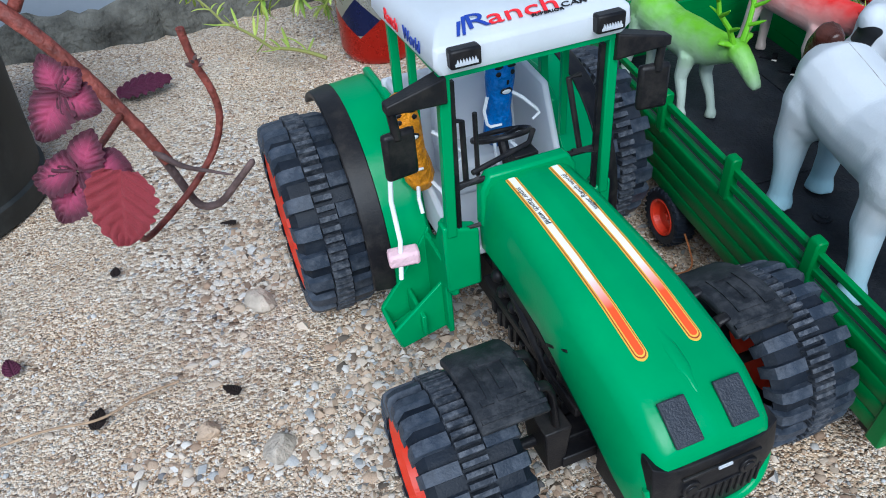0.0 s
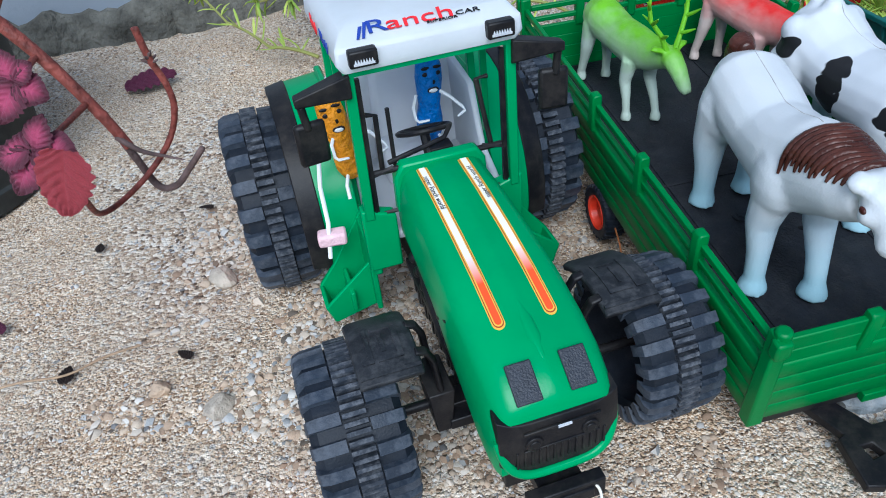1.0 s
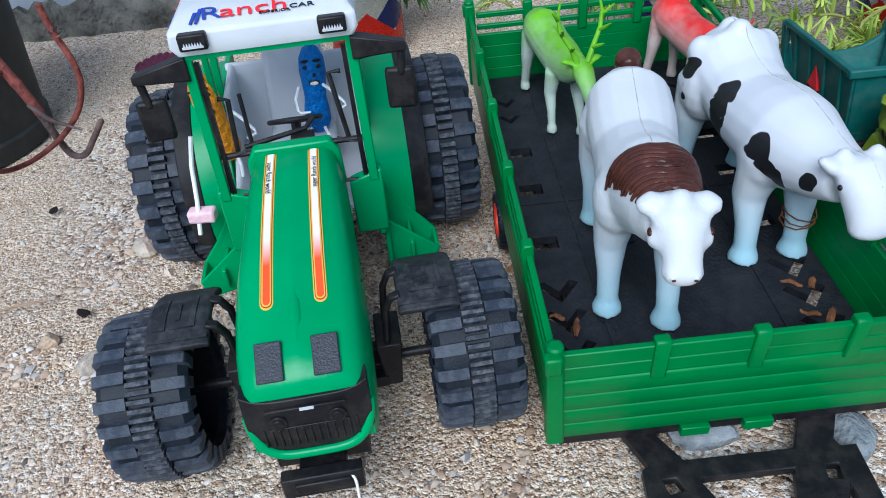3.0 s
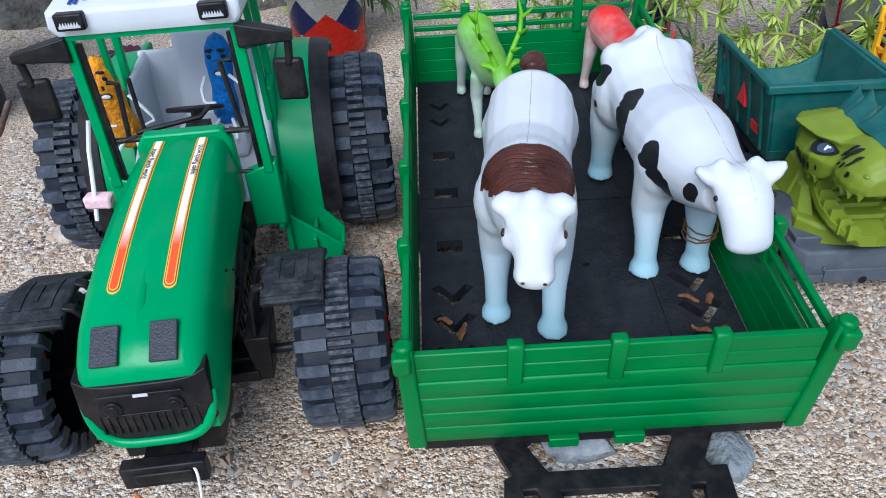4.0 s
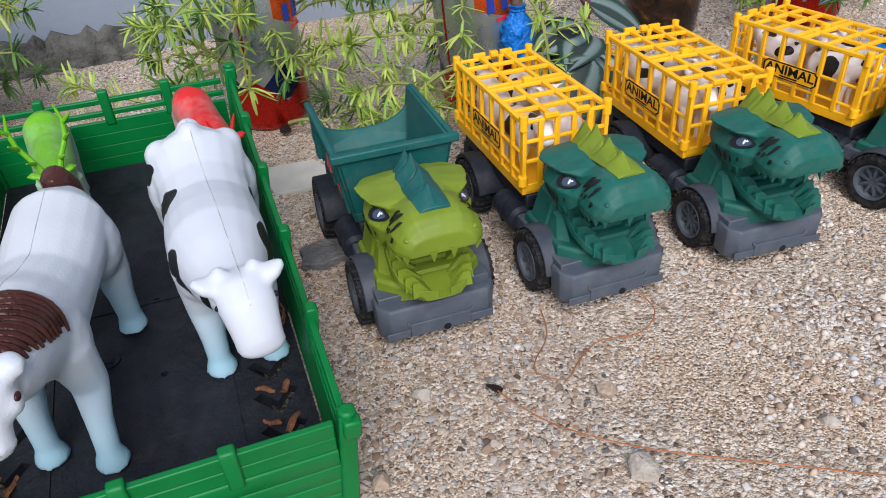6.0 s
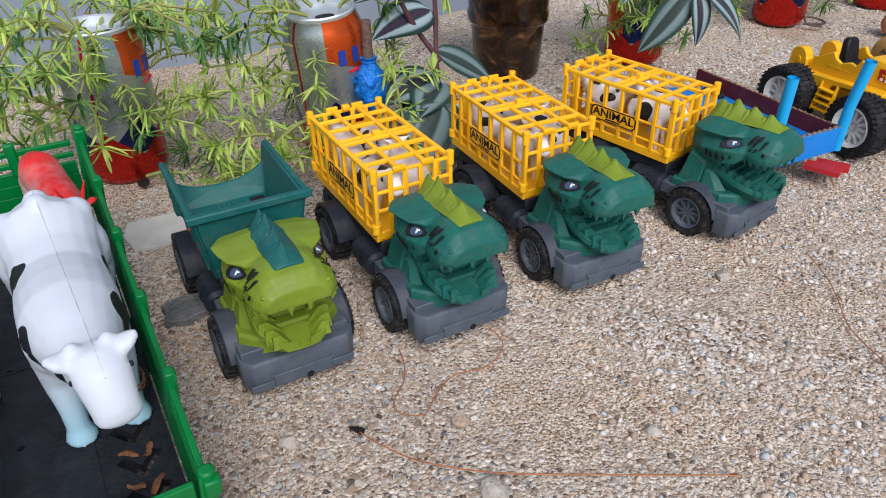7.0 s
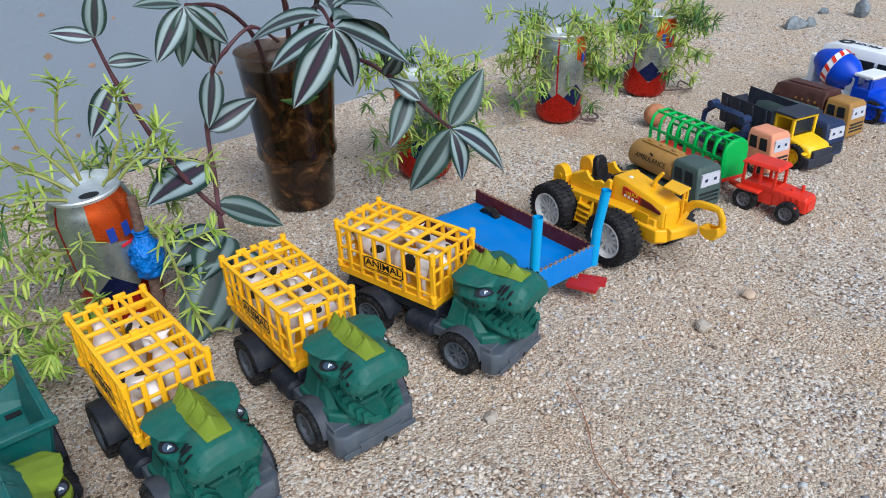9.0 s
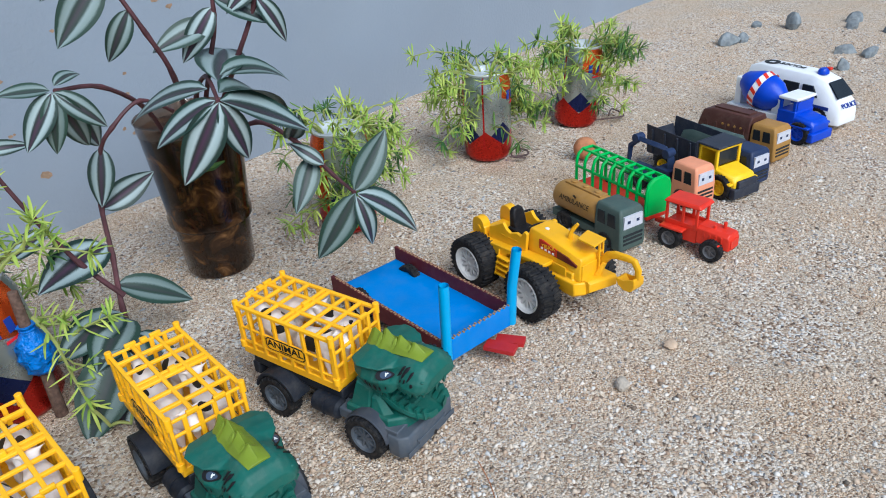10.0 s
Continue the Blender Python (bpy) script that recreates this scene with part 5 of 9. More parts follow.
        for name, mt, u0, v0, ru, rv, up in (("eye", INKBLACK, 0.0, 0.0, 0.66, 0.34, 0.04), ("iris", EYEBLUE, 0.06, 0.0, 0.4, 0.23, 0.075), ("eye_glint", EYEWHITE, 0.08, 0.02, 0.06, 0.13, 0.105), ("eye_glint", EYEWHITE, 0.2, 0.1, 0.06, 0.05, 0.105)):
            m = Matrix.Translation(c + n * up) @ frame_m
            k = 18
            rim = [(u0 + ru * math.cos(2 * math.pi * j / k), v0 + rv * math.sin(2 * math.pi * j / k) * (1.0 - 0.35 * math.cos(2 * math.pi * j / k)) + 0.1 * ru * math.cos(2 * math.pi * j / k)) for j in range(k)]
            b = B()
            b.prism(rim, "z", -0.06, 0.02, m)
            part(name, b, mt, skull, smooth=0)
        # slashes behind the snout and dots on the cheek
        for y, a, y1, e, wd in ((-0.5, 1.75, -0.02, 3.2, 0.1), (-0.32, 2.5, -0.2, 3.0, 0.07), (-0.82, 1.55, -0.42, 3.1, 0.14), (-0.4, 3.3, -0.3, 3.6, 0.06), (-0.78, 2.9, -0.66, 3.45, 0.07), (-1.22, 1.8, -0.95, 3.0, 0.11), (-1.35, 3.0, -1.25, 3.5, 0.13)):
            b = B()
            b.sweep([on_face(s, y + (y1 - y) * q, a + (e - a) * q) for q in (0, 0.2, 0.4, 0.6, 0.8, 1)], [(0.03, 0.02), (wd, 0.03), (wd, 0.03), (wd * 0.8, 0.03), (wd * 0.7, 0.03), (0.02, 0.02)], 6, side=(0, 1, 0))
            part("marking", b, INKBLACK, skull)
        for y, a, e, wd in ((2.3, 3.9, 4.7, 0.11), (1.95, 4.2, 4.75, 0.09), (1.5, 4.2, 4.8, 0.14), (1.05, 4.35, 4.7, 0.11), (0.65, 4.3, 4.55, 0.07)):
            b = B()
            b.sweep([on_face(s, y, a + (e - a) * q) for q in (0, 0.33, 0.66, 1)], [(0.04, 0.02), (wd, 0.03), (wd, 0.03), (0.03, 0.02)], 6, side=(0, 1, 0))
            part("marking", b, INKBLACK, skull)
    # crest: saw-toothed plate with stepped flanks
    b = B()
    b.rings([[(-w, y, z), (-w * 0.62, y, z + 0.14 + h * 0.2), (-0.16, y, z + 0.16 + h * 0.62), (0, y, z + 0.16 + h), (0.16, y, z + 0.16 + h * 0.62), (w * 0.62, y, z + 0.14 + h * 0.2), (w, y, z)] for y, w, z, h in ((-1.3, 0.72, 7.86, 0.0), (-1.1, 0.76, 7.9, 0.05), (-0.35, 0.8, 7.92, 0.62), (-0.15, 0.8, 7.92, 0.6), (0.0, 0.82, 7.9, 0.2), (0.85, 0.85, 7.84, 0.9), (1.05, 0.85, 7.8, 0.85), (1.2, 0.85, 7.8, 0.3), (2.05, 0.85, 7.82, 1.1), (2.25, 0.84, 7.8, 1.05), (2.42, 0.82, 7.76, 0.45), (3.1, 0.72, 7.68, 0.95), (3.4, 0.62, 7.58, 0.85), (3.8, 0.4, 7.4, 0.1))])
    crest = part("crest", b, crest_mat, t, "contrasting moulded crest", bevel=0.03, smooth=22)
    for s in (-1, 1):
        for y, h in ((0.1, 0.7), (1.28, 0.9), (2.5, 1.0)):
            b = B()
            b.hexa([(s * 0.1, y - 0.5, 7.75), (s * 0.7, y - 0.55, 7.7), (s * 0.76, y + 0.15, 7.75), (s * 0.1, y + 0.1, 7.8), (s * 0.1, y - 0.1, 7.95 + h * 0.7), (s * 0.3, y - 0.12, 7.95 + h * 0.45), (s * 0.34, y + 0.06, 7.95 + h * 0.45), (s * 0.1, y + 0.06, 7.95 + h * 0.7)])
            part("crest_flank", b, crest_mat, crest, bevel=0.03, smooth=22)
    # the chassis reaches a little further forward than the head's own zero
    for ch in t.children:
        if ch.name.split(".")[0] in ("frame", "fuel_tank", "mudguard", "wheel", "bumper", "neck"):
            ch.location.y -= 0.008 if ch is not neck else 0.006
    return t


COWSKIN = spotted("small_cow_paint", (0.74, 0.7, 0.67), (0.015, 0.014, 0.014), [(0.7, 1.0, 3.2, 0.55), (-0.8, 0.3, 3.1, 0.5), (0.2, -0.6, 3.8, 0.45), (-0.6, -1.7, 3.9, 0.35), (0.6, -2.2, 3.5, 0.3), (-0.2, 1.5, 3.6, 0.35)])
COWPALE = mat("small_cow_pale", (0.74, 0.68, 0.64), rough=0.45, var=0.1, size=1.2, dust=0.1)


def small_cow(mt):
    b = B()
    body = [(0, 2.6, 3.0, 0.3, 0.4), (0, 2.3, 3.1, 0.8, 0.85), (0, 0.8, 3.0, 0.95, 1.0), (0, -0.8, 3.1, 0.95, 1.0), (0, -1.9, 3.4, 0.7, 0.8), (0, -2.6, 3.8, 0.5, 0.6)]
    head = [(0, -2.3, 4.2, 0.4, 0.4), (0, -2.8, 4.1, 0.6, 0.55), (0, -3.4, 3.6, 0.5, 0.45), (0, -3.8, 3.2, 0.48, 0.4), (0, -3.95, 3.0, 0.2, 0.2)]
    legs = [leg(sx * 0.55, yy, 2.6, 0.0, 0.32, 0.3) for sx in (-1, 1) for yy in (-1.3, 1.8)]
    animal(b, body, head, legs, 12)
    for s in (-1, 1):
        b.sweep([(s * 0.4, -2.6, 4.4), (s * 0.95, -2.6, 4.5)], [0.2, 0.08], 6)
    b.v = [(x * 1.05, y * 0.66, z * 0.92) for x, y, z in b.v]
    return b


def build_cage(t):
    """The yellow cage: a floor tray, uprights, rails and lid bars, and a name plate."""
    base = B()
    base.box((0, 9.9, 3.75), (4.7, 9.8, 0.25))
    for s in (-1, 1):
        base.hexa([(s * 2.3, 5.0, 3.6), (s * 2.5, 5.0, 3.6), (s * 2.5, 14.8, 3.6), (s * 2.3, 14.8, 3.6), (s * 2.3, 5.0, 4.35), (s * 2.5, 5.0, 4.35), (s * 2.5, 14.8, 4.35), (s * 2.3, 14.8, 4.35)])
    base.box((0, 5.1, 4.0), (4.8, 0.2, 0.7))
    base.box((0, 14.7, 4.0), (4.8, 0.2, 0.7))
    cage = part("cage", base, YELLOW, t, "bright yellow barred cage", bevel=0.05)
    cage.matrix_basis = Matrix.Translation((0, 0, 0.0105)) @ Matrix.Diagonal((1, 1, 0.83, 1))

    def bar(p, q, w=0.2, h=0.2, name="bar"):
        b = B()
        b.sweep([p, q], (w if isinstance(w, list) else [(w * 0.7071, h * 0.7071)] * 2), 4, side=(1, 1, 0) if abs(p[2] - q[2]) > 1 else None)
        part(name, b, YELLOW, cage, smooth=0, bevel=0.03)

    def flat(c, s, name="bar"):
        b = B()
        b.box(c, s)
        part(name, b, YELLOW, cage, bevel=0.05)

    top = 8.75
    for s in (-1, 1):
        for yy in (5.15, 6.5, 7.95, 9.4, 10.85, 12.3, 13.5, 14.65):
            flat((s * 2.42, yy, (4.2 + top) / 2), (0.24, 0.42 if yy in (5.15, 14.65) else 0.3, top - 4.2), "upright")
        for zz, w in ((6.5, 0.2), (5.0, 0.2)):
            flat((s * 2.42, 9.9, zz), (0.18, 9.6, w), "rail")
        flat((s * 2.42, 9.9, top), (0.3, 9.8, 0.3), "rail")
        for yy in (5.1, 14.7):
            for za, zb, rr in ((8.2, 9.25, 0.24), (4.3, 5.0, 0.28)):
                b = B()
                b.cyl((s * 2.45, yy, za), (s * 2.45, yy, zb), rr, n=10)
                part("hinge", b, YELLOW, cage, bevel=0.04)
    for yy in (5.1, 14.7):
        for xx in (-1.45, -0.5, 0.5, 1.45):
            flat((xx, yy, 6.5), (0.3, 0.24, 4.6), "upright")
        for zz in (6.0, 7.4, top):
            flat((0, yy, zz), (4.7, 0.2, 0.24), "rail")
    for yy in (6.5, 8.0, 9.6, 10.1, 11.8, 13.3):
        flat((0, yy, top + 0.04), (4.8, 0.28, 0.28), "lid_bar")
    for xx in (-0.85, 0.85):
        flat((xx, 9.9, top + 0.06), (0.28, 9.6, 0.28), "lid_bar")
    for s in (-1, 1):
        flat((s * 0.9, 5.0, 9.0), (0.8, 0.24, 0.34), "latch")
        flat((s * 0.9, 14.8, 9.0), (0.8, 0.24, 0.34), "latch")
        flat((0, 14.6 if s > 0 else 9.85, 9.05), (0.5, 0.4, 0.4), "latch")
    # name plate on both sides
    for s in (-1, 1):
        b = B()
        b.prism([(7.9, 5.6), (8.15, 5.35), (11.65, 5.35), (11.9, 5.6), (11.9, 6.35), (11.65, 6.6), (8.15, 6.6), (7.9, 6.35)], "x", s * 2.5, s * 2.56)
        pl = part("name_plate", b, INKBLACK, cage, "black-bordered name plate", smooth=0)
        b = B()
        b.prism([(8.02, 5.63), (8.22, 5.45), (11.58, 5.45), (11.78, 5.63), (11.78, 6.32), (11.58, 6.5), (8.22, 6.5), (8.02, 6.32)], "x", s * 2.5, s * 2.575)
        part("plate_face", b, YELLOW, pl, smooth=0)
        words("plate_word", "ANIMAL", 1.0, INKBLACK, pl, cmpose(s * 2.582, 9.9, 6.05, 90, 0, 90 * s), bold=0.025)
        b = B()
        b.box((s * 2.58, 9.9, 5.58), (0.012, 1.3, 0.12))
        part("plate_line", b, INKBLACK, pl, smooth=0)


TRUCKS = ((39.93, 33.92, 18.5), (49.43, 36.87, 15.8), (61.44, 40.64, 29.0))
first = truck_base("dinosaur_truck", *TRUCKS[0][:2], 0, TRUCKS[0][2], "dark green dinosaur-headed toy truck carrying a yellow animal cage", HEADGREEN, LIME, "dinosaur cage trucks")
build_cage(first)
for tx, ty, tyaw in TRUCKS[1:]:
    copy_thing(first, cmpose(tx, ty, 0, 0, 0, tyaw))

_cow = {}
for k, (tx, ty, tyaw) in enumerate(TRUCKS):
    for j, (lx, ly, turn) in enumerate(((-1.1, 12.1, 172), (1.1, 12.3, -6), (-1.1, 7.7, 4 + 3 * k), (1.1, 7.8, 176))):
        p = pose(tx, ty, 0, 0, 0, tyaw) @ Vector((lx, ly, 3.9))
        kind = (j + k) % 3 != 0
        if kind not in _cow:
            _cow[kind] = single("toy_calf", small_cow(COWPALE), COWSKIN if kind else COWPALE, p.x, p.y, p.z, tyaw + turn, "small white toy cow with black patches inside the yellow cage" if kind else "small plain pale toy cow inside the yellow cage", "toy animal", "caged cows", remesh=0.16, relax=3, smooth=0)
        else:
            copy_thing(_cow[kind], cmpose(p.x, p.y, p.z, 0, 0, tyaw + turn))


def build_dumper(x, y, yaw):
    t = truck_base("dinosaur_dumper", x, y, 0, yaw, "dinosaur-headed toy dump truck, lime head, dark green empty tipper", LIME, DGREEN, "")
    # tipper: an open box with a spout at the back
    b = B()
    yf, yb, zb, zt, w, g = 4.8, 12.1, 3.9, 8.05, 3.08, 0.25
    b.hexa([(-2.3, yf + 0.6, zb), (2.3, yf + 0.6, zb), (2.3, yb - 1.4, zb), (-2.3, yb - 1.4, zb), (-2.45, yf + 0.4, zb + 0.6), (2.45, yf + 0.4, zb + 0.6), (2.5, yb - 0.4, zb + 1.2), (-2.5, yb - 0.4, zb + 1.2)])
    # back lip, low in the middle and sweeping up to the sides
    b.rings([[(w * u * 0.97, yb - 0.5, zb + 0.9), (w * u * 0.97, yb + 0.3, zb + 0.9), (w * u * 0.97, yb + 0.4, h), (w * u * 0.97, yb + 0.12, h)] for u, h in [(k / 8, zt - 2.1 + 1.1 * abs(k / 8) ** 3) for k in range(-8, 9)]])
    b.hexa([(-2.4, yf + 0.5, zb), (2.4, yf + 0.5, zb), (2.4, yf + 0.8, zb), (-2.4, yf + 0.8, zb), (-w, yf, zt), (w, yf, zt), (w - g, yf + g, zt), (-w + g, yf + g, zt)])
    for s in (-1, 1):
        b.hexa([(s * 2.4, yf + 0.5, zb), (s * 2.15, yf + 0.5, zb), (s * 2.15, yb - 1.2, zb), (s * 2.4, yb - 1.2, zb), (s * w, yf, zt), (s * (w - g), yf, zt), (s * (w - g), yb, zt + 0.1), (s * w, yb, zt + 0.1)])
    b.hexa([(-2.4, yb - 1.5, zb), (2.4, yb - 1.5, zb), (2.4, yb - 1.2, zb), (-2.4, yb - 1.2, zb), (-w + 0.2, yb + 0.1, zt - 2.2), (w - 0.2, yb + 0.1, zt - 2.2), (w - 0.2, yb + 0.4, zt - 2.2), (-w + 0.2, yb + 0.4, zt - 2.2)])
    for s in (-1, 1):
        b.hexa([(s * (w - 0.05), yb - 0.1, zt - 2.3), (s * (w - 0.3), yb - 0.1, zt - 2.3), (s * (w - 0.3), yb + 0.4, zt - 2.3), (s * (w - 0.05), yb + 0.4, zt - 2.3), (s * w, yb - 0.1, zt + 0.1), (s * (w - 0.25), yb - 0.1, zt + 0.1), (s * (w - 0.25), yb + 0.1, zt + 0.1), (s * w, yb + 0.1, zt + 0.1)])
    tip = pieces("tipper", "tipper_wall", b, DGREEN, t, "open dark green tipper box", bevel=0.08)
    b = B()
    for s in (-1, 1):
        b.box((s * (w + 0.02), (yf + yb) / 2, zt), (0.3, yb - yf + 0.3, 0.35))
    b.box((0, yf, zt), (2 * w + 0.55, 0.4, 0.45))
    part("rim", b, DGREEN, tip, bevel=0.08)
    b = B()
    for k in range(7):
        b.box((-0.9 + 0.3 * k, 0, 0), (0.12, 5.4, 0.09), Matrix.Translation((0, 8.6, zb + 0.95)) @ Matrix.Rotation(radians(5.2), 4, "X"))
    pieces("floor_rib", "rib", b, DGREEN, t)
    b = B()
    b.box((0, 0, 0), (0.9, 0.45, 0.06), Matrix.Translation((1.8, 11.0, zb + 1.17)) @ Matrix.Rotation(radians(5.2), 4, "X"))
    part("slot", b, INKBLACK, tip, smooth=0)
    for s in (-1, 1):
        b = B()
        for k in range(5):
            yy = 5.9 + 1.65 * k
            b.hexa([(s * 2.42, yy, zb + 0.3), (s * 2.62, yy, zb + 0.3), (s * 2.62, yy + 0.25, zb + 0.3), (s * 2.42, yy + 0.25, zb + 0.3), (s * 2.98, yy, zt - 0.1), (s * 3.15, yy, zt - 0.1), (s * 3.15, yy + 0.25, zt - 0.1), (s * 2.98, yy + 0.25, zt - 0.1)])
        pieces("stake", "stake_rib", b, DGREEN, t, bevel=0.05)
        b = B()
        b.prism([(8.0, 5.7), (9.1, 5.7), (8.6, 6.9)], "x", s * 2.72, s * 2.9)
        part("warning_mark", b, INKRED, tip, "red printed triangle", smooth=0)
        b = B()
        b.hexa([(s * 2.58, 6.3, 4.9), (s * 2.7, 6.3, 4.9), (s * 2.7, 7.2, 4.9), (s * 2.58, 7.2, 4.9), (s * 2.66, 6.3, 5.4), (s * 2.78, 6.3, 5.4), (s * 2.78, 7.2, 5.4), (s * 2.66, 7.2, 5.4)])
        part("warning_mark", b, INKRED, tip, smooth=0)
    return t


build_dumper(30.88, 31.93, 18.0)


# ---- small vehicles further down the row ----
BLUECARD = mat("blue_card", (0.004, 0.2, 0.62), rough=0.4, var=0.06, size=3, dust=0.08)
MAROON = mat("maroon_card", (0.12, 0.014, 0.02), rough=0.6, var=0.2, size=1.5, dust=0.1)
CARD = mat("corrugated_card", (0.35, 0.22, 0.12), rough=0.85, var=0.35, size=0.4, bump=0.6, grain=0.15)
SKYTUBE = mat("sky_blue_tube", (0.02, 0.36, 0.7), rough=0.32, var=0.06, size=2)
DYELLOW = mat("digger_yellow", (0.83, 0.42, 0.004), rough=0.36, var=0.08, size=2, dust=0.06)
RIMWHITE = mat("rim_white", (0.7, 0.7, 0.68), rough=0.4, var=0.08, dust=0.1)
RIMBLACK = mat("rim_black", (0.03, 0.03, 0.035), rough=0.4, var=0.1)
KHAKI = mat("tan_plastic", (0.36, 0.19, 0.045), rough=0.5, var=0.12, size=1.5, dust=0.15)
SLATE = mat("slate_green_plastic", (0.06, 0.095, 0.085), rough=0.5, var=0.12, size=1.5, dust=0.12)
CAGEGREEN = mat("cage_green", (0.012, 0.42, 0.07), rough=0.38, var=0.08, size=1.5)
BRIGHTRED = mat("bright_red_plastic", (0.68, 0.035, 0.016), rough=0.35, var=0.1, size=1.5)
PEACH = mat("peach_plastic", (0.74, 0.3, 0.17), rough=0.45, var=0.08, size=1.5)
NAVY = mat("navy_plastic", (0.014, 0.03, 0.085), rough=0.45, var=0.14, size=1.5, dust=0.1)
COAL = mat("coal_plastic", (0.022, 0.028, 0.045), rough=0.45, var=0.15, size=1.5, dust=0.12)
LEMON = mat("lemon_plastic", (0.88, 0.55, 0.01), rough=0.36, var=0.08, size=1.5)
COCOA = mat("cocoa_plastic", (0.075, 0.028, 0.022), rough=0.5, var=0.14, size=1.5, dust=0.1)
ROYAL = mat("royal_blue_plastic", (0.006, 0.055, 0.5), rough=0.33, var=0.1, size=1.5)
SNOW = mat("clean_white_plastic", (0.82, 0.84, 0.86), rough=0.33, var=0.04, size=2)
PANE = mat("tinted_pane", (0.02, 0.025, 0.03), rough=0.12, var=0.1)
CLAY = mat("clay", (0.45, 0.19, 0.09), rough=0.85, var=0.25, size=0.8, bump=0.5, grain=0.2)


BANDPALE = mat("pale_band", (0.55, 0.56, 0.62), rough=0.4, var=0.1, size=0.6)
RIMSILVER = mat("rim_silver", (0.16, 0.16, 0.17), rough=0.35, metal=0.4, var=0.1)


def small_wheels(t, spots, r, w, rim=None, spokes=5, hub=0.6, lugs=22):
    for x, y in spots:
        wheel(t, x, y, r, r, w, 1 if x > 0 else -1, lugs, rim or RIMBLACK, hub=hub, chunky=False, tyre_mat=TRUCKTYRE, spokes=spokes)


def cab(t, y0, y1, w, z0, z1, material, name="cab", panes=True, front_pane=True):
    """A rounded lorry cab with inset windows, front at y0."""
    b = B()
    h = z1 - z0
    b.rings([[(-w * k, y0 + f, z), (w * k, y0 + f, z), (w * k, y1, z), (-w * k, y1, z)] for z, k, f in ((z0, 0.97, 0.05), (z0 + 0.12 * h, 1.0, 0.0), (z0 + 0.55 * h, 1.0, 0.08), (z0 + 0.9 * h, 0.93, 0.3), (z1, 0.78, 0.55))])
    c = part(name, b, material, t, bevel=min(0.18, h * 0.06))
    if panes:
        for s in (-1, 1):
            for k in (0, 1):
                b = B()
                ya = y0 + (y1 - y0) * (0.2 + 0.38 * k)
                b.prism([(ya, z0 + 0.55 * h), (ya + (y1 - y0) * 0.3, z0 + 0.55 * h), (ya + (y1 - y0) * 0.3, z0 + 0.85 * h), (ya + (y1 - y0) * 0.06, z0 + 0.85 * h)], "x", s * w * 0.9, s * (w * 1.0 + 0.012))
                part("side_window", b, PANE, c, smooth=0)
        if front_pane:
            b = B()
            b.prism([(-w * 0.75, z0 + 0.55 * h), (w * 0.75, z0 + 0.55 * h), (w * 0.7, z0 + 0.85 * h), (-w * 0.7, z0 + 0.85 * h)], "y", y0 + 0.05, y0 + 0.4)
            part("windscreen", b, BANDPALE if front_pane == "face" else PANE, c, smooth=0)
            if front_pane == "face":
                for s in (-1, 1):
                    b = B()
                    b.box((s * w * 0.35, y0 + 0.05, z0 + 0.7 * h), (w * 0.22, 0.06, h * 0.07))
                    part("printed_mark", b, NAVY, c, smooth=0)
    b = B()
    for k in range(3):
        b.box((0, y0 + 0.02, z0 + h * (0.18 + 0.1 * k)), (w * 1.5, 0.1, h * 0.05))
    part("grille", b, PANE, c, smooth=0)
    return c


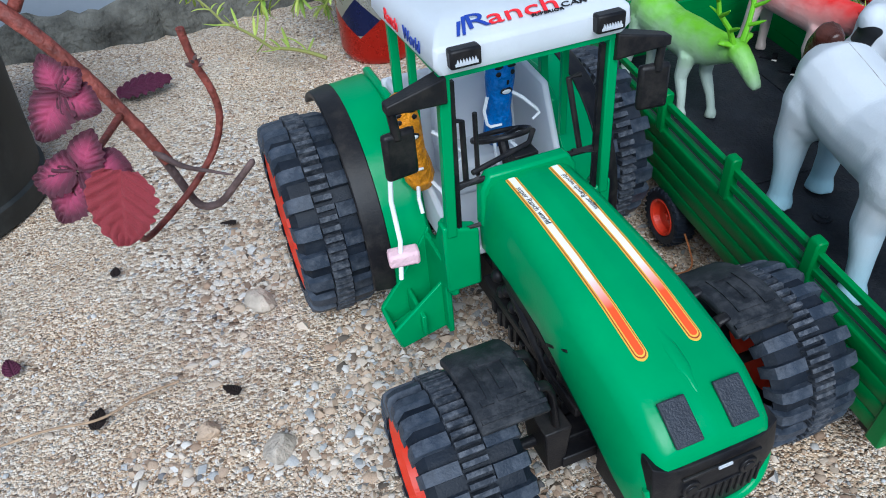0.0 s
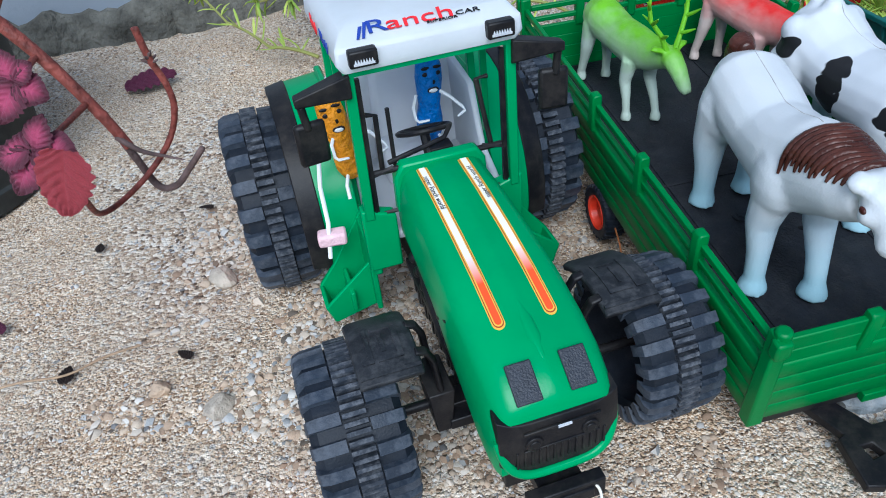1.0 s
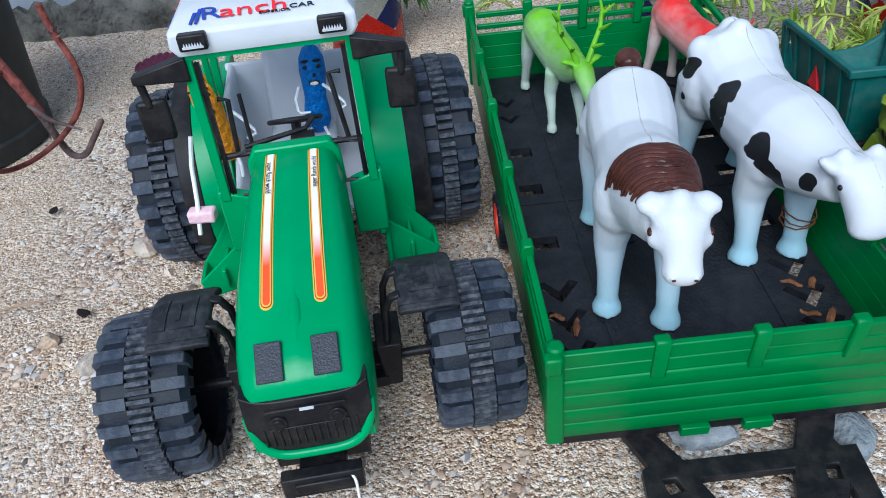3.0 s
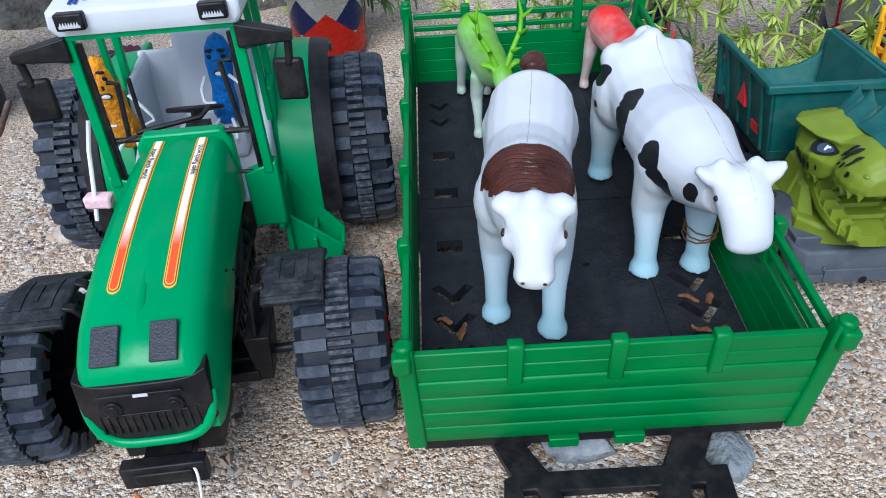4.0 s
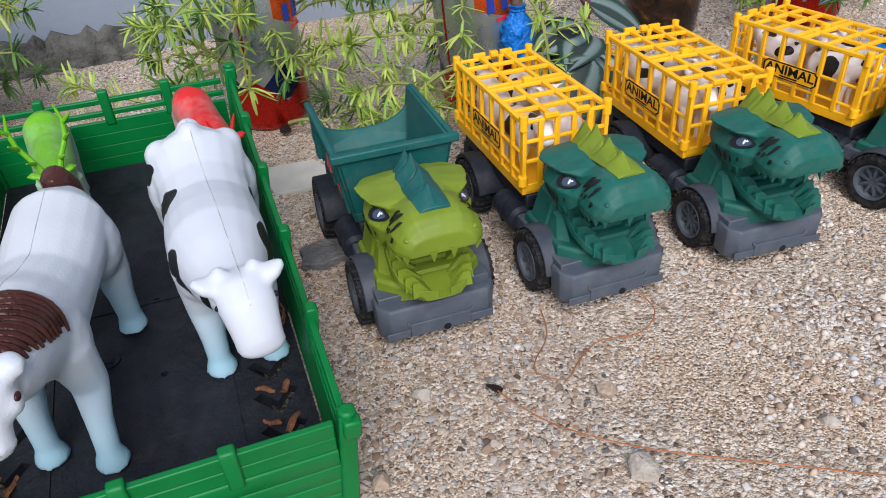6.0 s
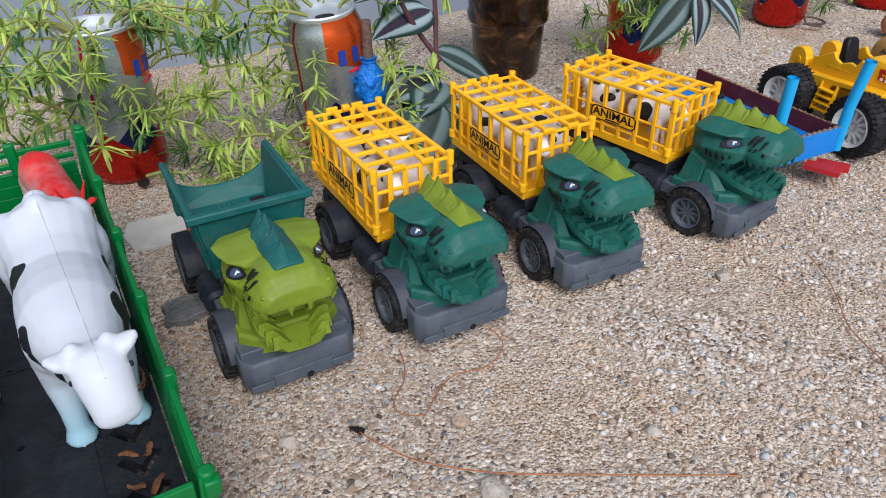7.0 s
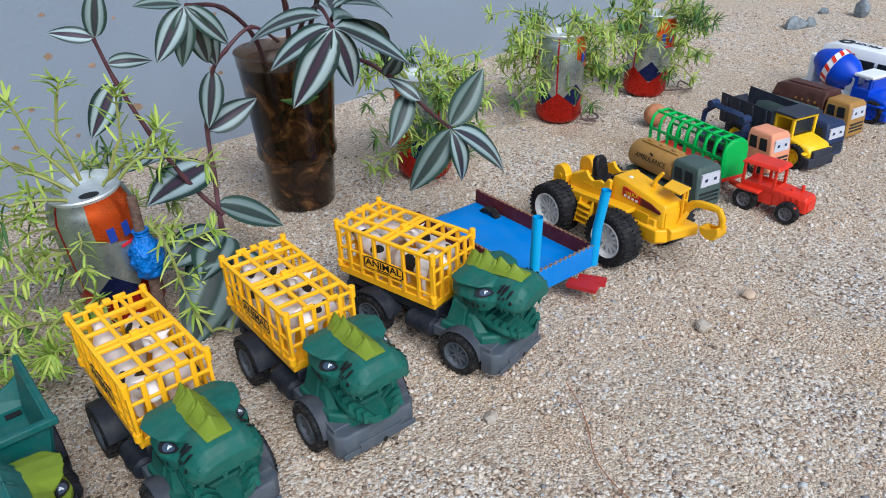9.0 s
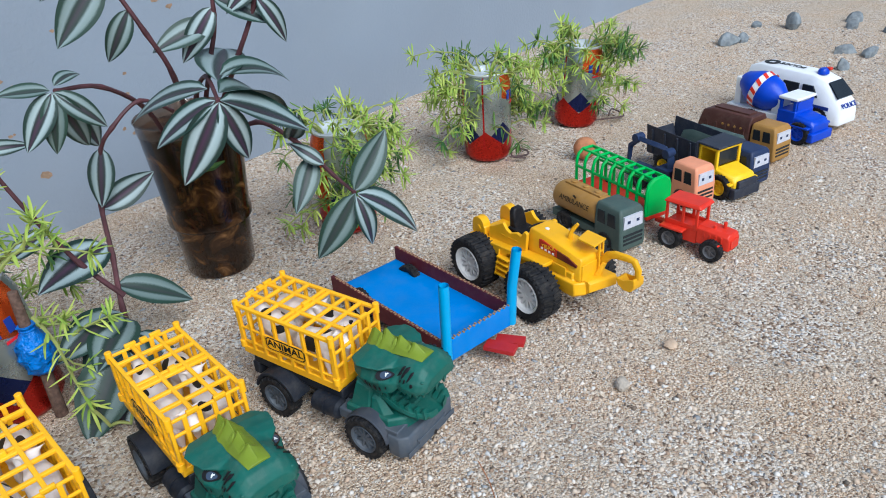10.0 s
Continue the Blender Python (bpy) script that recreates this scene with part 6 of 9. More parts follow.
# cardboard trailer with tubes
def build_tray():
    t = thing("cardboard_trailer", 69.7, 46.4, 0, 15.5, "home-made blue card trailer with maroon sides and tube posts", "toy trailer")
    W, L, z = 3.75, 15.6, 2.1
    b = B()
    b.box((0, L / 2, z), (2 * W, L, 0.35))
    part("floor", b, BLUECARD, t, "blue card floor", bevel=0.03)
    for s in (-1, 1):
        b = B()
        b.box((s * W, L / 2 + 0.2, z + 0.75), (0.32, L - 0.4, 1.6))
        side = part("side_board", b, MAROON, t, "maroon card side board")
        b = B()
        n = 52
        for k in range(n):
            b.box((s * W + (0.05 if k % 2 else -0.05), 0.5 + (L - 0.8) * k / n, z + 1.56), (0.2, 0.14, 0.1))
        part("torn_edge", b, CARD, side, "open corrugations along the cut edge")
        b = B()
        ring = [(s * (W - 0.1), 0.1, z - 0.2), (s * (W - 0.05), -0.05, z + 3.5), (s * (W + 0.1), -0.5, z + 7.0)] if s > 0 else [(s * (W - 0.1), 0.1, z - 0.2), (s * (W - 0.1), 0.0, z + 3.5), (s * (W - 0.1), -0.1, z + 6.9)]
        b.sweep(ring, 0.42, 16, caps=False)
        b.sweep(ring[::-1], 0.34, 16, caps=False)
        part("tube", b, SKYTUBE, t, "sky-blue plastic straw post")
        small_wheels(t, [(s * 2.9, 12.6)], 1.5, 0.8, RIMWHITE)
    b = B()
    b.box((0, 0.05, z + 0.75), (2 * W, 0.3, 2.0))
    fl = part("front_flap", b, BLUECARD, t, "blue card front flap", bevel=0.03)
    b = B()
    for k in range(26):
        b.box((-W + 0.15 + 0.285 * k, 0.05 + (0.06 if k % 2 else -0.06), z + 1.78), (0.14, 0.2, 0.12))
    part("torn_edge", b, CARD, fl)
    b = B()
    b.box((1.1, -1.1, 1.3), (1.2, 2.6, 0.35), Matrix.Rotation(radians(24), 4, "Z"))
    b.box((2.5, -0.9, 1.15), (1.1, 2.4, 0.35), Matrix.Rotation(radians(32), 4, "Z"))
    part("tow_strip", b, mat("red_card", (0.42, 0.02, 0.02), rough=0.5, var=0.15), t, "red card towing strips")
    b = B()
    b.cyl((1.3, -1.4, 1.25), (1.6, -2.2, 0.05), 0.1, n=8)
    part("peg", b, CARD, t)


build_tray()


STICKERBROWN = mat("sticker_brown", (0.12, 0.02, 0.015), rough=0.4)
STICKERRED = mat("sticker_red", (0.5, 0.03, 0.015), rough=0.4)


def build_digger():
    t = thing("toy_digger", 80.90, 46.50, 0, 11.0, "yellow toy wheel loader with black seat and small scoop", "toy digger")
    # hull between the wheels, widening to a blunt front skirt
    b = B()
    b.rings([[(-w, ya, z), (-w * 0.55, ya - k, z), (w * 0.55, ya - k, z), (w, ya, z), (w, yb, z), (-w, yb, z)] for z, w, ya, yb, k in ((2.5, 1.5, 1.0, 12.4, 0.4), (3.0, 1.85, 0.5, 13.0, 0.55), (4.1, 1.85, 0.6, 13.2, 0.5), (4.25, 1.6, 1.0, 13.2, 0.2), (4.9, 1.6, 1.0, 13.2, 0.2))])
    body = part("body", b, DYELLOW, t, bevel=0.1)
    # sloping hood
    b = B()
    b.rings([[(-w, y, 4.2), (w, y, 4.2), (w * 0.97, y, z - 0.5), (w * 0.8, y, z), (-w * 0.8, y, z), (-w * 0.97, y, z - 0.5)] for y, w, z in ((0.35, 1.3, 6.1), (0.55, 1.4, 6.35), (2.5, 1.45, 6.75), (5.2, 1.5, 7.2), (6.4, 1.5, 7.25), (6.6, 1.4, 7.1))])
    hood = part("hood", b, DYELLOW, body, bevel=0.09)
    b = B()
    b.ball((-0.3, 5.3, 7.22), 0.18, 8, squash=(1, 1.4, 0.5))
    part("hood_pin", b, SNOW, hood, "small pale moulding mark")
    for s in (-1, 1):
        # long deck over the wheels, turned down at the front
        b = B()
        b.prism([(3.3, 4.9), (3.3, 5.3), (5.0, 5.2), (8.6, 4.95), (11.6, 4.75), (13.4, 4.75), (13.4, 4.35), (11.4, 4.3), (10.9, 3.9), (8.4, 3.9), (8.0, 4.5), (5.0, 4.85)], "x", s * 1.5, s * 2.75)
        part("mudguard", b, DYELLOW, body, bevel=0.07)
        # scalloped panel beside the seat
        b = B()
        b.prism([(6.4, 5.0), (6.2, 6.9), (6.6, 7.0), (7.0, 6.35), (7.6, 6.5), (8.5, 6.15), (9.0, 6.4), (9.4, 6.9), (9.9, 6.6), (10.6, 6.2), (11.3, 5.9), (11.5, 4.7)], "x", s * 1.6, s * 1.95)
        panel = part("side_panel", b, DYELLOW, body, bevel=0.06)
        for k in range(3):
            b = B()
            b.box((s * 1.97, 7.6 + 0.9 * k, 5.7), (0.08, 0.5, 0.08))
            part("rib", b, DYELLOW, panel)
        # rounded rear ear
        b = B()
        b.prism([(11.7, 4.7), (11.75, 5.6)] + [(12.7 + 0.85 * math.cos(a * math.pi / 8), 5.65 + 0.8 * math.sin(a * math.pi / 8)) for a in range(8, -1, -1)] + [(13.6, 4.7)], "x", s * 1.35, s * 2.2)
        ear = part("horn", b, DYELLOW, body, bevel=0.12)
        b = B()
        b.cyl((s * 2.15, 12.6, 5.4), (s * 2.3, 12.6, 5.4), 0.26, n=14)
        part("boss", b, DYELLOW, ear)
        # ladder
        b = B()
        for k in range(4):
            b.box((s * (3.2 - 0.08 * k), 8.2, 2.4 + 0.55 * k), (0.6, 1.5, 0.16))
        for yy in (7.4, 9.0):
            b.prism([(2.6, 4.6), (2.85, 4.6), (3.5, 2.2), (2.9, 2.2)], "y", yy - 0.08, yy + 0.08, Matrix.Diagonal((s, 1, 1, 1)))
        pieces("ladder", "rung", b, DYELLOW, t, bevel=0.03)
        # stepped relief under the hood
        b = B()
        b.box((s * 1.62, 2.9, 4.75), (0.12, 2.4, 0.9))
        part("side_plate", b, DYELLOW, hood, bevel=0.05)
        b = B()
        b.prism([(5.05, 5.85), (5.05, 6.72), (4.7, 6.72), (2.9, 6.35), (2.9, 5.65)], "x", s * 1.4, s * 1.53)
        st = part("sticker", b, STICKERRED, hood, "red name sticker", smooth=0)
        b = B()
        b.prism([(2.9, 5.65), (2.9, 6.35), (1.7, 6.15), (0.65, 5.75), (0.65, 5.55), (1.7, 5.6)], "x", s * 1.36, s * 1.52)
        part("sticker_tail", b, STICKERBROWN, st, "dark maroon tail of the sticker", smooth=0)
        words("sticker_word", "TRUCK", 0.5, LEMON, st, cmpose(s * 1.535, 3.95, 6.27, 90, 0, 90 * s) @ Matrix.Rotation(radians(-9 * s), 4, "Z"), bold=0.015)
        for k in range(4):
            b = B()
            b.box((s * 1.53, 3.35 + 0.45 * k, 5.86 + 0.03 * k), (0.04, 0.26, 0.2))
            part("sticker_bar", b, SNOW, st, smooth=0)
    # nose plate under the hood
    b = B()
    b.box((0, 0.32, 5.0), (2.3, 0.16, 1.5))
    part("front_grille", b, DYELLOW, hood, bevel=0.04)
    b = B()
    b.rings([[(-0.9, y0, z), (1.9, y1, z), (1.9, 1.4, z), (-0.9, 1.4, z)] for z, y0, y1 in ((3.0, 0.0, -0.5), (3.3, -0.4, -1.0), (4.1, -0.4, -1.0), (4.3, -0.1, -0.8))])
    part("front_deck", b, DYELLOW, body, bevel=0.08)
    b = B()
    b.sweep([(0.3, 3.1, 6.7), (0.3, 3.0, 7.5), (0.45, 2.8, 7.9), (0.6, 2.5, 8.35)], [0.26, 0.2, 0.2, 0.15], 8)
    part("exhaust", b, DYELLOW, body)
    b = B()
    b.hexa([(-0.4, -0.3, 7.45), (1.4, 0.0, 7.45), (1.4, 2.1, 7.5), (-0.4, 1.6, 7.5), (-0.4, -0.3, 7.62), (1.4, 0.0, 7.62), (1.4, 2.1, 7.68), (-0.4, 1.6, 7.68)])
    canopy = part("canopy", b, DYELLOW, body, bevel=0.04)
    for px, py in ((1.25, 0.2), (1.25, 1.7), (0.7, 0.1)):
        b = B()
        b.box((px, py, 5.85), (0.16, 0.16, 3.3))
        part("canopy_post", b, DYELLOW, canopy)
    for z in (5.6, 6.5):
        b = B()
        b.box((1.0, 0.15, z), (0.6, 0.12, 0.12))
        part("canopy_rail", b, DYELLOW, canopy)
    # seat
    b = B()
    b.box((0, 8.6, 5.6), (1.9, 2.6, 0.9))
    seat = part("seat", b, BLACK, t, "black seat", bevel=0.18)
    b = B()
    b.rings([[(-w, y0, z), (w, y0, z), (w, y1, z), (-w, y1, z)] for z, w, y0, y1 in ((5.6, 0.75, 8.9, 9.8), (6.6, 0.75, 9.1, 9.85), (7.5, 0.66, 9.3, 9.95), (7.85, 0.45, 9.4, 9.9))])
    part("backrest", b, BLACK, seat, bevel=0.15)
    b = B()
    b.cyl((0.1, 7.4, 5.6), (0.1, 7.0, 6.7), 0.14)
    m = Matrix.Translation((0.1, 7.0, 6.75)) @ Matrix.Rotation(radians(-25), 4, "X")
    b.sweep([m @ Vector((0.75 * math.cos(a * 0.3927), 0.75 * math.sin(a * 0.3927), 0)) for a in range(16)], 0.13, 6, loop=True)
    part("steering_wheel", b, BLACK, t)
    # bent digging arm with its scoop
    b = B()
    b.sweep([(1.15, 0.8, 4.6), (1.2, 0.2, 5.4), (1.2, -0.6, 6.3), (1.2, -1.3, 6.6), (1.2, -2.6, 6.75), (1.25, -3.2, 6.7), (1.3, -3.6, 6.0), (1.3, -3.6, 5.2)], [(0.32, 0.42), (0.32, 0.42), (0.3, 0.4), (0.3, 0.38), (0.28, 0.36), (0.28, 0.34), (0.26, 0.34), (0.24, 0.3)], 8)
    b.sweep([(0.6, 0.2, 4.2), (1.1, -0.2, 5.5)], [0.35, 0.25], 6)
    arm = part("arm", b, DYELLOW, t, bevel=0.05)
    b = B()
    prof = [(-3.7, 5.3), (-3.75, 4.6), (-3.4, 4.05), (-2.7, 3.95), (-2.1, 4.25), (-1.8, 4.8), (-2.0, 4.85), (-2.3, 4.45), (-2.75, 4.2), (-3.25, 4.25), (-3.5, 4.7), (-3.5, 5.3)]
    b.prism(prof, "x", 0.75, 1.85)
    b.prism(prof[:6] + [(-2.6, 4.85), (-3.3, 5.2)], "x", 0.66, 0.78)
    b.prism(prof[:6] + [(-2.6, 4.85), (-3.3, 5.2)], "x", 1.82, 1.94)
    part("scoop", b, DYELLOW, arm, bevel=0.04)
    small_wheels(t, [(-3.5, 3.9), (3.5, 3.9), (-3.5, 11.7), (3.5, 11.7)], 2.63, 2.3, RIMWHITE, 12, hub=0.62, lugs=34)
    for yy in (3.9, 11.7):
        b = B()
        b.cyl((-3.0, yy, 2.63), (3.0, yy, 2.63), 0.45, n=14)
        part("axle", b, BLACK, t)


build_digger()


def build_tanker():
    t = thing("toy_tanker", 91.5, 54.0, 0, 6, "tan and slate-green toy tank truck", "toy truck", "small trucks")
    b = B()
    n = 16
    b.rings([[(1.75 * k * math.cos(2 * math.pi * j / n), y, 3.3 + 1.6 * k * math.sin(2 * math.pi * j / n)) for j in range(n)] for y, k in ((3.9, 0.9), (4.1, 1.0), (10.2, 1.0), (10.6, 0.88))])
    tank = part("tank", b, KHAKI, t, bevel=0.05)
    b = B()
    b.box((0, 7, 4.85), (1.1, 5.4, 0.35))
    for k in range(3):
        b.cyl((0, 5.2 + 1.8 * k, 5.0), (0, 5.2 + 1.8 * k, 5.2), 0.36, n=12)
    part("hatch_rail", b, KHAKI, tank, bevel=0.06)
    words("tank_word", "AMBULANCE", 0.78, INKBLACK, tank, cmpose(-1.73, 7.0, 3.75, 72, 0, -90))
    b = B()
    b.box((-1.62, 7.0, 4.35), (0.04, 0.16, 0.5), Matrix.Rotation(radians(-22), 4, "Y"))
    b.box((-1.62, 7.0, 4.35), (0.04, 0.5, 0.16), Matrix.Rotation(radians(-22), 4, "Y"))
    part("emblem", b, INKBLACK, tank)
    cab(t, 0, 3.8, 1.75, 0.5, 5.0, SLATE, front_pane="face")
    b = B()
    b.box((0, 6, 1.3), (2.8, 9.6, 0.8))
    part("frame", b, SLATE, t, bevel=0.06)
    small_wheels(t, [(-1.55, 2.2), (1.55, 2.2), (-1.55, 8.6), (1.55, 8.6)], 1.05, 0.6)


build_tanker()


def build_red_tractor():
    t = thing("toy_small_tractor", 98.6, 47.6, 0, 17, "small bright red toy tractor with black spoked wheels", "toy tractor")
    b = B()
    b.rings([[(-w, y, 1.3), (w, y, 1.3), (w, y, z - 0.3), (w * 0.7, y, z), (-w * 0.7, y, z), (-w, y, z - 0.3)] for y, w, z in ((0.0, 0.95, 2.7), (0.2, 1.05, 3.0), (3.4, 1.15, 3.2))])
    hood = part("hood", b, BRIGHTRED, t, bevel=0.08)
    b = B()
    b.cyl((0.3, 1.2, 3.0), (0.3, 1.2, 3.7), 0.18, n=10)
    b.cyl((-0.4, 1.9, 3.0), (-0.4, 1.9, 3.4), 0.14, n=10)
    b.box((0, -0.05, 1.9), (1.5, 0.12, 1.0))
    for k in range(4):
        b.box((1.1, 0.8 + 0.6 * k, 2.3), (0.1, 0.2, 0.7))
        b.box((-1.1, 0.8 + 0.6 * k, 2.3), (0.1, 0.2, 0.7))
    part("exhaust", b, BRIGHTRED, hood, bevel=0.04)
    b = B()
    b.box((0, 5.2, 1.9), (2.2, 3.6, 1.6))
    for s in (-1, 1):
        b.box((s * 1.5, 5.8, 2.4), (1.0, 2.6, 0.3))
        b.box((s * 1.6, 1.4, 1.9), (0.5, 1.4, 0.25))
    part("body", b, BRIGHTRED, t, bevel=0.1)
    b = B()
    for sx in (-1, 1):
        for yy in (3.5, 5.0, 6.8):
            b.box((sx * 1.1, yy, 3.8), (0.24, 0.28, 2.4))
        b.box((sx * 1.1, 5.2, 2.8), (0.2, 3.4, 0.5))
    pieces("cab_post", "cab_bar", b, BRIGHTRED, t, bevel=0.04)
    b = B()
    b.box((0, 5.1, 5.1), (2.8, 4.2, 0.4), taper=0.85)
    part("roof", b, BRIGHTRED, t, bevel=0.12)
    small_wheels(t, [(-1.5, 1.5), (1.5, 1.5)], 1.15, 0.8, RIMSILVER, 6, hub=0.58)
    small_wheels(t, [(-1.5, 6.0), (1.5, 6.0)], 1.25, 0.85, RIMSILVER, 6, hub=0.58)


build_red_tractor()


def build_cage_wagon():
    t = thing("toy_cage_wagon", 97.2, 56.8, 0, 3, "red toy wagon with an arched bright green cage", "toy trailer")
    b = B()
    b.box((0, 6, 1.6), (3.2, 12, 0.5))
    b.box((0, -1.2, 1.2), (0.7, 2.6, 0.4))
    b.box((0, 6, 1.1), (2.0, 9.0, 0.6))
    part("base", b, BRIGHTRED, t, bevel=0.08)
    for k in range(9):
        y = 0.25 + 11.5 * k / 8
        b = B()
        pts = [(-1.6, y, 1.8), (-1.6, y, 4.6), (-1.35, y, 5.4), (-0.7, y, 5.85), (0.7, y, 5.85), (1.35, y, 5.4), (1.6, y, 4.6), (1.6, y, 1.8)]
        b.sweep(pts, 0.19, 6, side=(0, 1, 0))
        part("hoop", b, CAGEGREEN, t)
    for x, z in ((-1.62, 2.0), (1.62, 2.0), (-1.62, 4.0), (1.62, 4.0), (-0.75, 5.85), (0.75, 5.85)):
        b = B()
        b.box((x, 6, z), (0.24, 11.7, 0.26))
        part("rail", b, CAGEGREEN, t, bevel=0.05)
    b = B()
    b.prism([(-1.6, 1.8), (-1.6, 4.6), (-1.35, 5.4), (-0.7, 5.9), (0.7, 5.9), (1.35, 5.4), (1.6, 4.6), (1.6, 1.8)], "y", 0.0, 0.3)
    part("end_panel", b, CAGEGREEN, t, bevel=0.06)
    small_wheels(t, [(-1.4, 3.0), (1.4, 3.0), (-1.4, 9.5), (1.4, 9.5)], 1.0, 0.5, BRIGHTRED, 0)


build_cage_wagon()


def build_crane_truck():
    t = thing("toy_crane_truck", 104.6, 57.6, 0, 5, "peach-cabbed toy truck with a navy folding crane", "toy truck", "small trucks")
    cab(t, 0, 3.6, 1.6, 0.6, 5.1, PEACH, front_pane="face")
    b = B()
    b.box((0, 6.6, 1.6), (2.8, 9.6, 0.9))
    b.box((0, 5.4, 2.6), (2.4, 2.2, 1.6))
    part("bed", b, NAVY, t, bevel=0.08)
    b = B()
    b.sweep([(0, 5.2, 3.0), (-0.1, 5.2, 4.6), (-0.3, 6.0, 5.6), (-0.5, 9.8, 5.8), (-0.5, 11.2, 4.6), (-0.5, 11.4, 2.4)], [0.6, 0.55, 0.42, 0.4, 0.36, 0.3], 4)
    for y, z in ((5.4, 5.2), (10.2, 5.8)):
        b.cyl((-0.9, y, z), (0.3, y, z), 0.55, n=12)
    part("crane_arm", b, NAVY, t, bevel=0.05)
    small_wheels(t, [(-1.4, 2.0), (1.4, 2.0), (-1.4, 8.6), (1.4, 8.6)], 1.1, 0.6)


build_crane_truck()


def build_yellow_dumper():
    t = thing("toy_dump_truck", 110.0, 56.8, 0, 4, "toy dump truck with yellow cab and black dump box", "toy truck")
    b = B()
    b.rings([[(-w, y, 1.0), (w, y, 1.0), (w, y, z - 0.4), (w * 0.8, y, z), (-w * 0.8, y, z), (-w, y, z - 0.4)] for y, w, z in ((0.2, 1.7, 2.6), (0.6, 1.85, 3.1), (3.0, 1.95, 3.6))])
    part("hood", b, LEMON, t, bevel=0.12)
    b = B()
    for s in (-1, 1):
        for y in (3.0, 5.4):
            b.box((s * 1.8, y, 4.4), (0.35, 0.4, 2.4))
        b.box((s * 1.85, 4.2, 2.6), (0.3, 2.6, 1.8))
        b.box((s * 2.0, 1.6, 2.2), (0.7, 2.4, 0.3))
    b.box((0, 4.2, 5.6), (4.0, 2.9, 0.3))
    b.box((0, 5.4, 3.6), (3.6, 0.3, 3.6))
    c = part("cab", b, LEMON, t, bevel=0.1)
    b = B()
    b.box((0, 3.05, 4.5), (3.2, 0.06, 1.7))
    part("windscreen", b, PANE, c)
    b = B()
    b.box((-2.02, 4.2, 3.1), (0.04, 1.0, 0.4))
    part("door_mark", b, INKBLACK, c)
    b = B()
    b.box((0, 0.2, 1.2), (4.2, 0.8, 1.2))
    b.box((0, 0.0, 2.2), (3.0, 0.4, 0.9))
    b.box((0, 7.5, 1.7), (3.0, 11, 0.9))
    part("bumper", b, COAL, t, bevel=0.1)
    b = B()
    ya, yb, w, z0, z1 = 5.6, 13.4, 2.5, 2.6, 5.9
    b.box((0, (ya + yb) / 2, z0), (2 * w - 0.6, yb - ya, 0.3))
    for s in (-1, 1):
        b.hexa([(s * (w - 0.5), ya, z0), (s * (w - 0.25), ya, z0), (s * (w - 0.25), yb, z0), (s * (w - 0.5), yb, z0), (s * (w - 0.1), ya, z1), (s * w, ya, z1), (s * w, yb, z1 + 0.3), (s * (w - 0.1), yb, z1 + 0.3)])
        for k in range(4):
            b.box((s * (w - 0.12), ya + 0.8 + 2.0 * k, 4.2), (0.3, 0.3, 3.1), Matrix.Rotation(radians(s * 5), 4, "Y"))
    b.box((0, ya, 4.4), (2 * w - 0.3, 0.25, 3.4))
    b.box((0, ya - 1.5, z1 + 0.05), (2 * w - 0.5, 3.2, 0.25))
    b.box((0, yb - 0.3, 4.0), (2 * w - 0.6, 0.25, 2.6), Matrix.Rotation(radians(-20), 4, "X"))
    pieces("dump_box", "box_panel", b, COAL, t, "black ribbed dump box", bevel=0.08)
    small_wheels(t, [(-2.0, 2.0), (2.0, 2.0), (-2.0, 10.4), (2.0, 10.4)], 1.5, 0.9, LEMON, 6)


build_yellow_dumper()


def build_cargo(name, x, y, yaw, label, cabm, boxm, w, L, h):
    t = thing(name, x, y, 0, yaw, label, "toy truck", "small trucks")
    cab(t, 0, 3.6, w, 0.5, h * 0.9, cabm, front_pane="face")
    b = B()
    b.rings([[(-w, y, 1.2), (w, y, 1.2), (w, y, z - 0.7), (w * 0.75, y, z), (-w * 0.75, y, z), (-w, y, z - 0.7)] for y, z in ((3.8, h), (L - 1.8, h), (L - 0.4, h - 0.4), (L, h - 1.6))])
    bx = part("cargo_box", b, boxm, t, bevel=0.1)
    b = B()
    for k in range(5):
        for s in (-1, 1):
            b.box((s * w, 4.6 + (L - 6) * k / 4, h * 0.45), (0.16, 0.3, h * 0.55))
    b.box((0, (L + 3) / 2, h + 0.05), (w * 0.9, L * 0.45, 0.25))
    part("rib", b, boxm, bx, bevel=0.04)
    b = B()
    for k in range(4):
        b.cyl((-w - 0.02, 5.0 + 0.9 * k, h * 0.72), (-w - 0.1, 5.0 + 0.9 * k, h * 0.72), 0.17, n=5)
    part("star_mark", b, KHAKI, bx)
    b = B()
    b.box((0, L / 2, 1.0), (w * 1.5, L - 1, 0.7))
    part("frame", b, COAL, t)
    small_wheels(t, [(-w * 0.88, 2.0), (w * 0.88, 2.0), (-w * 0.88, L - 3), (w * 0.88, L - 3)], 1.1, 0.6)


build_cargo("toy_refuse_truck", 113.8, 58.3, 6, "navy toy refuse truck with a slate box", NAVY, SLATE, 1.75, 11, 5.2)
build_cargo("toy_brown_truck", 121.6, 62.0, 8, "tan-cabbed toy refuse truck with dark brown box", KHAKI, COCOA, 1.8, 11.5, 5.4)


